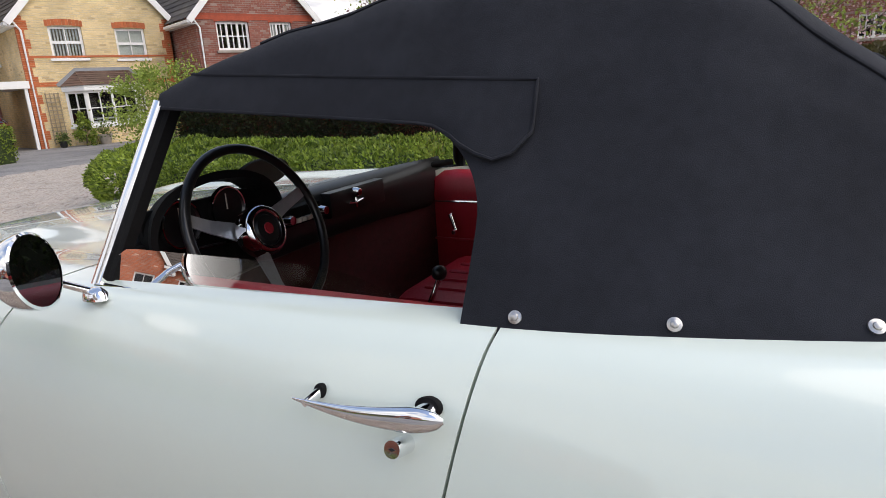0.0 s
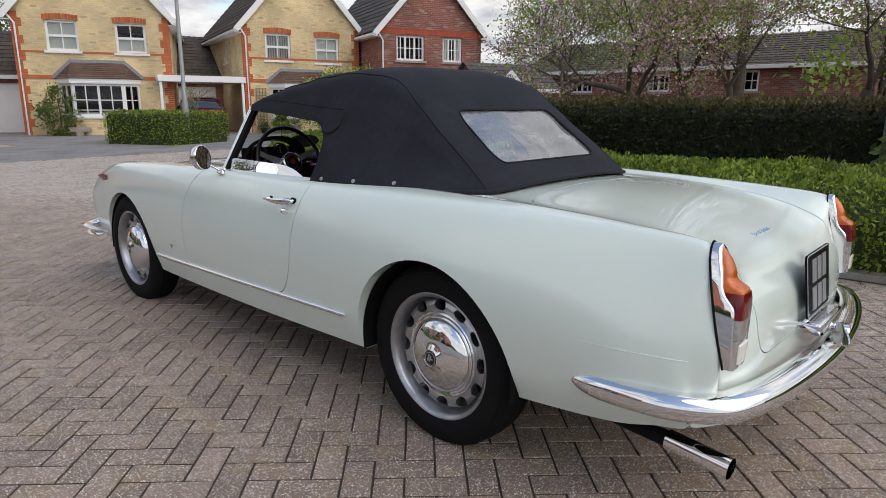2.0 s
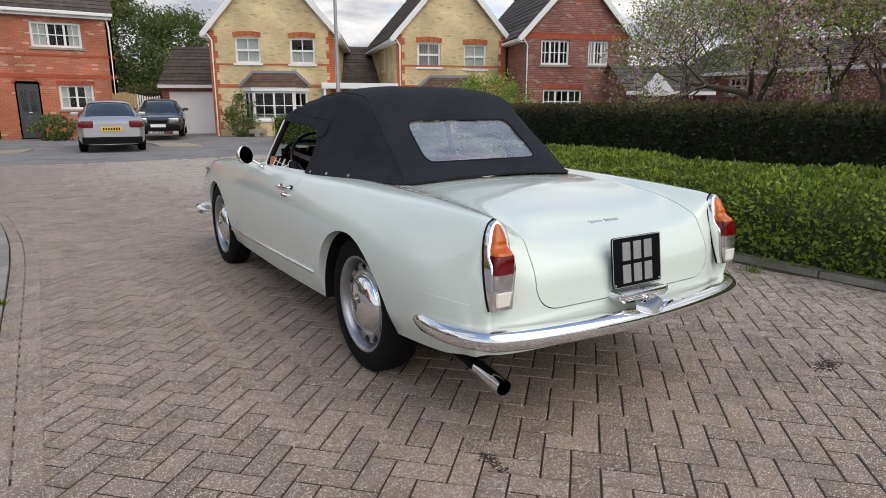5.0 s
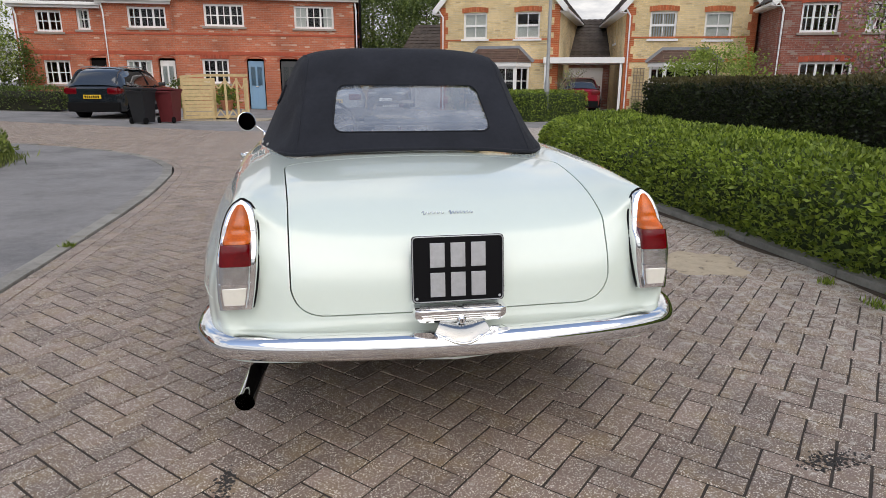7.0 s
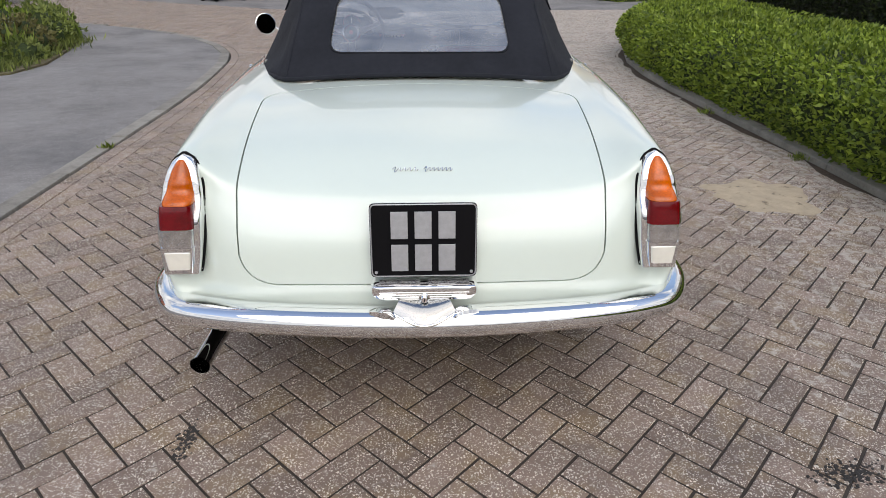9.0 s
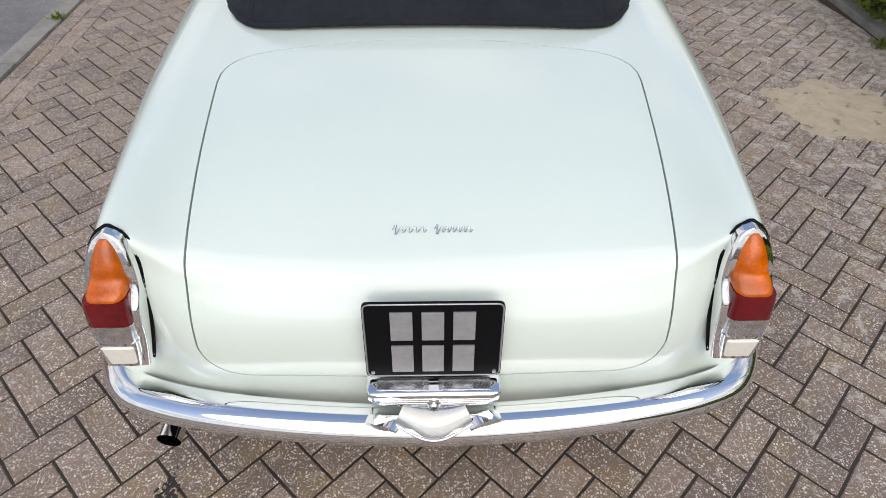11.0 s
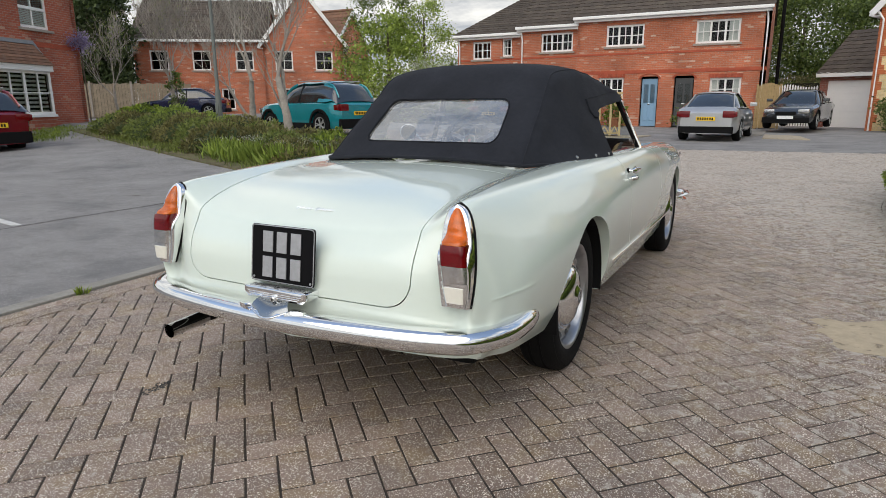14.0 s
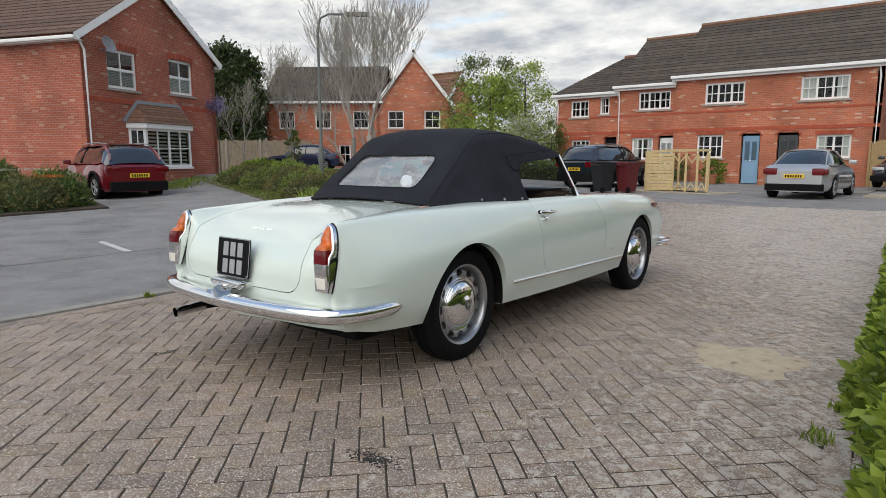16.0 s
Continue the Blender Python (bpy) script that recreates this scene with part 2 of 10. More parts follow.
M = {}
M["paint"] = mat("car_white_paint", (0.690, 0.775, 0.708), 0.22, coat=1.0, vary=0.012, scale=3)
M["canvas"] = mat("black_mohair_canvas", (0.020, 0.022, 0.028), 0.9, vary=0.25, scale=5, bump=0.0006, bump_scale=900, sheen=0.03, spec=0.12)
M["chrome"] = mat("chrome", (0.86, 0.87, 0.88), 0.04, metal=1.0, rough_vary=0.02, scale=30)
# chrome darkened in its colour to hold down the bright sky reflection
M["chrome_dull"] = mat("dimmed_chrome", (0.34, 0.35, 0.35), 0.16, metal=1.0, rough_vary=0.05, scale=30)
M["steel"] = mat("silver_wheel_paint", (0.40, 0.41, 0.43), 0.30, metal=0.9, vary=0.10, scale=30, dirt=0.3, dirt_color=(0.10, 0.095, 0.09), dirt_scale=18)
M["stud_steel"] = mat("brushed_stud_steel", (0.50, 0.49, 0.47), 0.3, metal=0.9, vary=0.1, scale=60)
M["rubber"] = mat("tyre_rubber", (0.007, 0.007, 0.0075), 0.8, spec=0.15, vary=0.2, scale=20, bump=0.0006, bump_scale=300)
M["black"] = mat("black_gloss_plastic", (0.012, 0.012, 0.013), 0.3)
M["matt_black"] = mat("matt_black", (0.005, 0.005, 0.0055), 0.85, spec=0.2)
M["dark"] = mat("dark_interior", (0.01, 0.01, 0.011), 0.9)
M["red_leather"] = mat("red_leather", (0.40, 0.012, 0.026), 0.42, vary=0.12, scale=12, bump=0.0008, bump_scale=350)
M["red_carpet"] = mat("dark_red_carpet", (0.06, 0.006, 0.010), 0.95, vary=0.3, scale=40, bump=0.002, bump_scale=500)
M["amber"] = mat("amber_lens", (0.56, 0.105, 0.0), 0.10, coat=0.4, vary=0.35, scale=22, bump=0.0012, bump_scale=70)
M["red_lens"] = mat("red_lens", (0.13, 0.0, 0.003), 0.10, coat=0.3, vary=0.3, scale=25, bump=0.0006, bump_scale=90)
M["clear_lens"] = mat("clear_ribbed_lens", (0.62, 0.62, 0.62), 0.16, metal=0.9, coat=0.8, vary=0.35, scale=40, bump=0.001, bump_scale=120)
M["cream_lens"] = mat("white_reflector_lens", (0.78, 0.76, 0.68), 0.2, coat=0.7, vary=0.04, scale=60)
M["plate_black"] = mat("plate_black", (0.005, 0.005, 0.006), 0.35, spec=0.10)
M["plate_silver"] = mat("plate_silver", (0.46, 0.47, 0.49), 0.38, metal=0.6, vary=0.10, scale=60)
M["glass"] = glass_mat("clear_glass", ior=1.38)
M["plastic_window"] = glass_mat("wavy_clear_plastic", (0.82, 0.86, 0.9), 0.02, 0.75, 4.2, 0.18)
nt_ = M["plastic_window"].node_tree
rip, rip_co, rip_bump = nt_.nodes.new("ShaderNodeTexNoise"), nt_.nodes.new("ShaderNodeNewGeometry"), nt_.nodes.new("ShaderNodeBump")
rip.inputs["Scale"].default_value, rip.inputs["Detail"].default_value, rip.inputs["Distortion"].default_value = 5.0, 2, 0.8
rip_bump.inputs["Distance"].default_value = 0.006
nt_.links.new(rip_co.outputs["Position"], rip.inputs["Vector"])
nt_.links.new(rip.outputs["Fac"], rip_bump.inputs["Height"])
for node in nt_.nodes:
    if node.type in ("BSDF_GLOSSY", "FRESNEL"):
        nt_.links.new(rip_bump.outputs[0], node.inputs["Normal"])
M["mirror"] = mat("mirror_glass", (0.46, 0.48, 0.51), 0.01, metal=1.0)
M["tarmac"] = mat("grey_tarmac", (0.222, 0.214, 0.208), 0.92, vary=0.26, scale=1.2, bump=0.005, bump_scale=150, speck=0.6, speck_lo=0.57, speck_scale=110, speck_color=(0.40, 0.385, 0.37), dirt=0.7, dirt_color=(0.105, 0.105, 0.11), dirt_scale=0.9)
M["road_white"] = mat("worn_road_paint", (0.55, 0.55, 0.53), 0.9, vary=0.2, scale=20, dirt=0.8, dirt_color=(0.22, 0.22, 0.22), dirt_scale=14)
M["kerb"] = mat("concrete_kerb", (0.27, 0.255, 0.225), 0.9, vary=0.3, scale=6, bump=0.003, bump_scale=120, rand=0.12, dirt=0.45, dirt_color=(0.08, 0.085, 0.06), dirt_scale=3)
PAVER = dict(rough=0.68, vary=0.20, scale=9, bump=0.0025, bump_scale=230, bloom_sheen=0.75, chips=0.95, tint=(0.27, 0.195, 0.115), speck_color=(0.78, 0.72, 0.63), dirt=0.45, dirt_color=(0.10, 0.087, 0.075), dirt_scale=2.3)
M["paver"] = mat("brick_red_paver", (0.236, 0.174, 0.141), rand=0.26, **PAVER)
M["paver_field"] = mat("brick_red_paver_field", (0.236, 0.174, 0.141), island=0.26, **PAVER)
M["joint_sand"] = mat("joint_dirt", (0.046, 0.037, 0.030), 0.95, vary=0.4, scale=14, bump=0.003, bump_scale=200)
M["soil"] = mat("soil", (0.07, 0.05, 0.035), 0.95, vary=0.35, scale=5, bump=0.01, bump_scale=40)
M["verge_earth"] = mat("leaf_litter_and_thin_grass", (0.135, 0.115, 0.06), 0.95, vary=0.4, scale=5, bump=0.02, bump_scale=60, dirt=0.9, dirt_color=(0.10, 0.14, 0.04), dirt_scale=2.5)
M["sand"] = mat("spilt_sand", (0.46, 0.38, 0.27), 0.95, vary=0.15, scale=12, bump=0.003, bump_scale=200)


def patchy(m, scale, lo, hi):
    """Let what lies below show through in ragged patches."""
    nt = m.node_tree
    geo = nt.nodes.new("ShaderNodeNewGeometry")
    n = nt.nodes.new("ShaderNodeTexNoise")
    n.inputs["Scale"].default_value, n.inputs["Detail"].default_value, n.inputs["Roughness"].default_value = scale, 8, 0.7
    r = nt.nodes.new("ShaderNodeMapRange")
    r.inputs["From Min"].default_value, r.inputs["From Max"].default_value = lo, hi
    nt.links.new(geo.outputs["Position"], n.inputs["Vector"])
    nt.links.new(n.outputs["Fac"], r.inputs["Value"])
    nt.links.new(r.outputs[0], nt.nodes["Principled BSDF"].inputs["Alpha"])


patchy(M["sand"], 9.0, 0.31, 0.43)
M["gravel"] = mat("pale_gravel", (0.42, 0.36, 0.27), 0.95, vary=0.35, scale=30, bump=0.02, bump_scale=60)
M["yellow_brick"] = brick_mat("yellow_stock_brick", (0.66, 0.50, 0.255), (0.76, 0.60, 0.34), (0.51, 0.37, 0.20), (0.55, 0.48, 0.37))
M["terrace_brick"] = brick_mat("orange_red_brick", (0.42, 0.122, 0.060), (0.53, 0.16, 0.08), (0.62, 0.42, 0.32), (0.40, 0.29, 0.235), odd=0.1)
M["red_brick"] = brick_mat("red_brick", (0.33, 0.082, 0.047), (0.41, 0.11, 0.06), (0.48, 0.29, 0.21), (0.38, 0.29, 0.24), odd=0.1)
M["grey_red_brick"] = brick_mat("multi_red_brick", (0.21, 0.07, 0.05), (0.29, 0.10, 0.07), (0.34, 0.25, 0.21), (0.30, 0.26, 0.23), odd=0.25)
M["orange_brick"] = mat("orange_red_quoin_brick", (0.44, 0.125, 0.048), 0.85, vary=0.2, scale=5, island=0.2, bump=0.002, bump_scale=90)
M["soft_red"] = mat("rubbed_red_brick_band", (0.36, 0.075, 0.038), 0.85, vary=0.2, scale=5, island=0.18, bump=0.002, bump_scale=90)
M["roof_brown"] = mat("brown_concrete_tile", (0.075, 0.059, 0.047), 0.9, vary=0.3, scale=3, island=0.2, bump=0.004, bump_scale=60, dirt=0.4, dirt_color=(0.15, 0.13, 0.09), dirt_scale=2)
M["roof_grey"] = mat("grey_brown_tile", (0.085, 0.076, 0.07), 0.9, vary=0.3, scale=3, island=0.22, bump=0.004, bump_scale=60, dirt=0.4, dirt_color=(0.14, 0.13, 0.09), dirt_scale=2)
M["roof_rust"] = mat("rust_clay_tile", (0.21, 0.11, 0.07), 0.9, vary=0.3, scale=6, island=0.3, bump=0.004, bump_scale=60, dirt=0.4, dirt_color=(0.2, 0.19, 0.16), dirt_scale=5)
M["roof_redbrown"] = mat("red_brown_tile", (0.125, 0.075, 0.056), 0.9, vary=0.3, scale=3, island=0.2, bump=0.004, bump_scale=60, dirt=0.4, dirt_color=(0.16, 0.12, 0.09), dirt_scale=2)
M["lead"] = mat("lead_flashing", (0.22, 0.23, 0.25), 0.6, vary=0.15, scale=6)
M["white_upvc"] = mat("white_upvc", (0.84, 0.84, 0.83), 0.4, vary=0.03, scale=2)
M["stone_sill"] = mat("stone_sill", (0.34, 0.30, 0.26), 0.85, vary=0.15, scale=8)
M["blind"] = mat("white_blind", (0.80, 0.81, 0.80), 0.7, vary=0.1, scale=20)


def leaf_mat(name, dark, light, rough=0.5):
    """Leaves: each one its own tone between dark and light, letting some light through."""
    m = bpy.data.materials.new(name)
    m.use_nodes = True
    nt = m.node_tree
    ln = nt.links.new
    b = nt.nodes["Principled BSDF"]
    b.inputs["Roughness"].default_value = rough
    geo = nt.nodes.new("ShaderNodeNewGeometry")
    ramp = nt.nodes.new("ShaderNodeValToRGB")
    ramp.color_ramp.elements[0].color, ramp.color_ramp.elements[1].color = (*dark, 1), (*light, 1)
    ln(geo.outputs["Random Per Island"], ramp.inputs["Fac"])
    n = nt.nodes.new("ShaderNodeTexNoise")
    n.inputs["Scale"].default_value, n.inputs["Detail"].default_value = 1.4, 4
    ln(geo.outputs["Position"], n.inputs["Vector"])
    rng = nt.nodes.new("ShaderNodeMapRange")
    rng.inputs["From Min"].default_value, rng.inputs["From Max"].default_value = 0.3, 0.7
    rng.inputs["To Min"].default_value, rng.inputs["To Max"].default_value = 0.7, 1.3
    ln(n.outputs["Fac"], rng.inputs["Value"])
    v = nt.nodes.new("ShaderNodeVectorMath")
    v.operation = "SCALE"
    ln(ramp.outputs["Color"], v.inputs[0])
    ln(rng.outputs[0], v.inputs["Scale"])
    ln(v.outputs[0], b.inputs["Base Color"])
    t = nt.nodes.new("ShaderNodeBsdfTranslucent")
    ln(v.outputs[0], t.inputs["Color"])
    mx = nt.nodes.new("ShaderNodeMixShader")
    mx.inputs["Fac"].default_value = 0.42
    ln(b.outputs[0], mx.inputs[1])
    ln(t.outputs[0], mx.inputs[2])
    ln(mx.outputs[0], nt.nodes["Material Output"].inputs["Surface"])
    return m


M["leaf_lime"] = leaf_mat("fresh_green_leaves", (0.060, 0.110, 0.012), (0.36, 0.46, 0.065))
M["leaf_dark"] = leaf_mat("dark_hedge_leaves", (0.010, 0.016, 0.006), (0.055, 0.075, 0.022))
M["leaf_top"] = leaf_mat("brownish_hedge_tops", (0.06, 0.055, 0.02), (0.13, 0.11, 0.04))
M["leaf_mid"] = leaf_mat("mid_green_leaves", (0.05, 0.085, 0.02), (0.19, 0.25, 0.06))
M["leaf_olive"] = leaf_mat("olive_spring_leaves", (0.15, 0.22, 0.035), (0.42, 0.52, 0.11))
M["leaf_fir"] = leaf_mat("fir_needles", (0.025, 0.042, 0.015), (0.10, 0.14, 0.045))
M["leaf_shrub"] = leaf_mat("olive_brown_shrub_leaves", (0.085, 0.080, 0.030), (0.29, 0.27, 0.10))
M["leaf_verge"] = leaf_mat("olive_green_shrub_leaves", (0.085, 0.120, 0.030), (0.32, 0.37, 0.10))
M["leaf_bronze"] = leaf_mat("bronze_new_leaves", (0.22, 0.13, 0.05), (0.42, 0.31, 0.11))
M["blossom_pink"] = leaf_mat("pink_blossom", (0.46, 0.25, 0.28), (0.72, 0.51, 0.53))
M["blossom_white"] = leaf_mat("white_blossom", (0.5, 0.55, 0.42), (0.8, 0.8, 0.74))
M["blossom_lilac"] = leaf_mat("lilac_blossom", (0.25, 0.20, 0.38), (0.45, 0.38, 0.55))
M["blossom_orange"] = leaf_mat("orange_blossom", (0.6, 0.12, 0.03), (0.8, 0.35, 0.08))
M["bark"] = mat("grey_brown_bark", (0.11, 0.085, 0.065), 0.95, vary=0.35, scale=9, bump=0.01, bump_scale=40)
M["bark_pale"] = mat("pale_grey_bark", (0.34, 0.31, 0.275), 0.95, vary=0.3, scale=9, bump=0.006, bump_scale=40)
# fills for hedge and shrub cores, shade among the leaves put into the colour
M["green_core"] = mat("leafy_shade_fill", (0.035, 0.055, 0.014), 0.95, vary=0.5, scale=30, bump=0.02, bump_scale=50)
M["hedge_core"] = mat("twig_shade_fill", (0.018, 0.02, 0.01), 0.95, vary=0.4, scale=8)
M["galv"] = mat("grey_green_painted_steel", (0.13, 0.145, 0.135), 0.55, vary=0.15, scale=6)
M["galv_pale"] = mat("galvanised_steel", (0.33, 0.34, 0.34), 0.5, metal=0.3, vary=0.12, scale=6)
M["timber"] = mat("pale_new_timber", (0.55, 0.42, 0.22), 0.8, vary=0.15, scale=9, bump=0.002, bump_scale=60, island=0.1)
M["old_timber"] = mat("weathered_fence_timber", (0.26, 0.21, 0.15), 0.9, vary=0.25, scale=6, island=0.15)
M["gate_timber"] = mat("golden_fence_timber", (0.36, 0.25, 0.12), 0.85, vary=0.2, scale=9, island=0.12, bump=0.002, bump_scale=60)
M["car_glass"] = mat("tinted_car_glass", (0.012, 0.016, 0.018), 0.03, spec=0.9, coat=1.0)
M["plate_yellow"] = mat("yellow_plate", (0.85, 0.55, 0.03), 0.4)
M["bin_black"] = mat("black_bin_plastic", (0.012, 0.013, 0.015), 0.5, vary=0.1)
M["bin_red"] = mat("maroon_bin_plastic", (0.12, 0.015, 0.018), 0.5, vary=0.1)
M["terracotta"] = mat("terracotta", (0.36, 0.14, 0.07), 0.85, vary=0.15, scale=12)
M["yellow_band"] = mat("yellow_reflective_band", (0.85, 0.50, 0.02), 0.4)
M["house_glass"] = glass_mat("house_window_glass", (0.75, 0.8, 0.8), 0.0, 0.9)


# ---- mesh helpers ----
def to_mesh(name, bm, material, smooth=None):
    me = bpy.data.meshes.new(name)
    bm.normal_update()
    bm.to_mesh(me)
    bm.free()
    for one in material if isinstance(material, (list, tuple)) else [material]:
        me.materials.append(one)
    if smooth is not None:
        me.polygons.foreach_set("use_smooth", [True] * len(me.polygons))
        me.set_sharp_from_angle(angle=radians(smooth))
    return me


def part(name, bm, material, parent=None, label="", smooth=None):
    """One mesh object from a bmesh, under a thing or a part."""
    ob = new(name, to_mesh(name, bm, material, smooth))
    if parent:
        ob.parent = parent
    return tagged(ob, label, kind="stuff" if name in ("tiled_roof", "bay_roof", "window_head", "brick_band") else "")


def thing(name, label, category, group="", m=None, kind=""):
    ob = new(name)
    ob.empty_display_size = 0.1
    if m is not None:
        ob.matrix_basis = m
    return tagged(ob, label, category, group, kind)


def box(bm, lo, hi, bevel=0.0, m=None, mi=0):
    """An axis-aligned box, its edges rounded by bevel, placed by m."""
    s = [b - a for a, b in zip(lo, hi)]
    c = [(a + b) / 2 for a, b in zip(lo, hi)]
    one = bmesh.new()
    bmesh.ops.create_cube(one, size=1)
    bmesh.ops.transform(one, matrix=Matrix.LocRotScale(c, None, s), verts=one.verts)
    if bevel:
        bmesh.ops.bevel(one, geom=one.edges[:], offset=bevel, segments=2, affect="EDGES", profile=0.7)
    merge(bm, one, m, mi)
    return bm


def merge(bm, one, m=None, mi=0):
    """Adds the bmesh one into bm, and frees it."""
    made = [bm.verts.new(m @ v.co if m is not None else v.co) for v in one.verts]
    one.verts.index_update()
    flip = m is not None and m.determinant() < 0
    for f in one.faces:
        vs = [made[v.index] for v in f.verts]
        g = bm.faces.new(vs[::-1] if flip else vs)
        g.material_index, g.smooth = mi or f.material_index, f.smooth
    one.free()
    return bm


def sweep(bm, path, section, closed=False, caps=True, up=(0, 0, 1), scales=None):
    """Sweeps a closed section of (side, up) points along a path of points."""
    path = [Vector(p) for p in path]
    rings = []
    n = len(path)
    for i, p in enumerate(path):
        a = path[(i - 1) % n] if closed or i else p
        b = path[(i + 1) % n] if closed or i < n - 1 else p
        d = (b - a).normalized()
        side = d.cross(Vector(up))
        side = side.normalized() if side.length > 1e-6 else Vector((1, 0, 0))
        v = side.cross(d).normalized()
        k = scales[i] if scales else 1.0
        rings.append([bm.verts.new(p + side * x * k + v * y * k) for x, y in section])
    m = len(section)
    for i in range(n if closed else n - 1):
        r, s = rings[i], rings[(i + 1) % n]
        for j in range(m):
            bm.faces.new((r[j], r[(j + 1) % m], s[(j + 1) % m], s[j]))
    if caps and not closed:
        bm.faces.new(rings[0][::-1])
        bm.faces.new(rings[-1])
    return bm


def ring(n, rx, ry=None, turn=0.0):
    ry = rx if ry is None else ry
    return [(rx * math.cos(turn + 2 * math.pi * i / n), ry * math.sin(turn + 2 * math.pi * i / n)) for i in range(n)]


def tube(bm, path, r, n=8, closed=False, taper=None):
    return sweep(bm, path, ring(n, r), closed, scales=taper)


def lathe(bm, profile, n=32, m=None, mi=0, close=False):
    """Turns a profile of (radius, along) about the local x axis."""
    one = bmesh.new()
    rows = []
    for r, a in profile:
        if r < 1e-6:
            rows.append([one.verts.new((a, 0, 0))])
        else:
            rows.append([one.verts.new((a, r * math.cos(2 * math.pi * i / n), r * math.sin(2 * math.pi * i / n))) for i in range(n)])
    pairs = list(zip(rows, rows[1:])) + ([(rows[-1], rows[0])] if close else [])
    for p, q in pairs:
        for i in range(n):
            j = (i + 1) % n
            a = [p[i % len(p)], p[j % len(p)], q[j % len(q)], q[i % len(q)]]
            a = list(dict.fromkeys(a))
            if len(a) > 2:
                one.faces.new(a)
    return merge(bm, one, m, mi)


def spline(knots, x):
    """A smooth curve through (x, value) knots (Catmull-Rom on uneven steps)."""
    xs = [k[0] for k in knots]
    if x <= xs[0]:
        return knots[0][1]
    if x >= xs[-1]:
        return knots[-1][1]
    i = max(j for j in range(len(xs) - 1) if xs[j] <= x)
    x0, x1 = xs[i], xs[i + 1]
    y0, y1 = knots[i][1], knots[i + 1][1]
    d = (y1 - y0) / (x1 - x0)

    def slope(j):
        if j == 0 or j == len(xs) - 1:
            return (knots[min(j + 1, len(xs) - 1)][1] - knots[max(j - 1, 0)][1]) / (xs[min(j + 1, len(xs) - 1)] - xs[max(j - 1, 0)])
        a = (knots[j][1] - knots[j - 1][1]) / (xs[j] - xs[j - 1])
        b = (knots[j + 1][1] - knots[j][1]) / (xs[j + 1] - xs[j])
        w = (xs[j] - xs[j - 1]) / (xs[j + 1] - xs[j - 1])
        return a * (1 - w) + b * w

    m0, m1 = slope(i), slope(i + 1)
    h, t = x1 - x0, (x - x0) / (x1 - x0)
    return (2 * t**3 - 3 * t**2 + 1) * y0 + (t**3 - 2 * t**2 + t) * h * m0 + (-2 * t**3 + 3 * t**2) * y1 + (t**3 - t**2) * h * m1


def grid_faces(bm, rows, closed=False):
    for p, q in zip(rows, rows[1:]):
        n = len(p)
        for i in range(n if closed else n - 1):
            vs = list(dict.fromkeys((p[i], p[(i + 1) % n], q[(i + 1) % n], q[i])))
            if len(vs) > 2:
                bm.faces.new(vs)
    return bm


def boolean(me, cutter, how="DIFFERENCE"):
    """The mesh me cut by, or met with, the mesh cutter, as a new mesh."""
    a, b = new("work", me), new("work", cutter)
    mod = a.modifiers.new("cut", "BOOLEAN")
    mod.operation, mod.solver, mod.object = how, "EXACT", b
    dg = bpy.context.evaluated_depsgraph_get()
    out = bpy.data.meshes.new_from_object(a.evaluated_get(dg))
    bpy.data.objects.remove(a)
    bpy.data.objects.remove(b)
    return out


def prism(outline, axis, lo, hi):
    """A closed prism: the outline in the two other axes, pushed along axis from lo to hi."""
    bm = bmesh.new()

    def place(p, h):
        c = list(p)
        c.insert("xyz".index(axis), h)
        return bm.verts.new(c)

    a, b = [place(p, lo) for p in outline], [place(p, hi) for p in outline]
    bm.faces.new(a)
    bm.faces.new(b[::-1])
    n = len(a)
    for i in range(n):
        bm.faces.new((a[i], b[i], b[(i + 1) % n], a[(i + 1) % n]))
    bmesh.ops.recalc_face_normals(bm, faces=bm.faces[:])
    me = bpy.data.meshes.new("work")
    bm.to_mesh(me)
    bm.free()
    return me


def rounded(points, radius, seg=6):
    """A polygon with its corners rounded. radius: one, or one a corner."""
    out = []
    n = len(points)
    for i, p in enumerate(points):
        r = radius[i] if isinstance(radius, (list, tuple)) else radius
        p, a, b = Vector(p), Vector(points[i - 1]), Vector(points[(i + 1) % n])
        u, v = (a - p), (b - p)
        r = min(r, u.length * 0.49, v.length * 0.49)
        u, v = p + u.normalized() * r, p + v.normalized() * r
        for k in range(seg + 1):
            t = k / seg
            out.append(tuple(u * (1 - t) ** 2 + p * 2 * t * (1 - t) + v * t**2))
    return out


def grow(points, d):
    """The polygon (counter-clockwise or not) pushed outwards by d."""
    n = len(points)
    area = sum(points[i][0] * points[(i + 1) % n][1] - points[(i + 1) % n][0] * points[i][1] for i in range(n))
    s = 1 if area > 0 else -1
    out = []
    for i in range(n):
        a, p, b = Vector(points[i - 1]), Vector(points[i]), Vector(points[(i + 1) % n])
        t = b - a
        t = t.normalized() if t.length > 1e-9 else Vector((1, 0))
        out.append((p.x + s * t.y * d, p.y - s * t.x * d))
    return out


def lift(x, y):
    """Height of the ground: level by the car, rising gently to the north-west."""
    k = min(1.0, max(0.0, (y - 4.0) / 7.0))
    return 0.03 * min(18.0, max(0.0, -x - 3.0)) * k

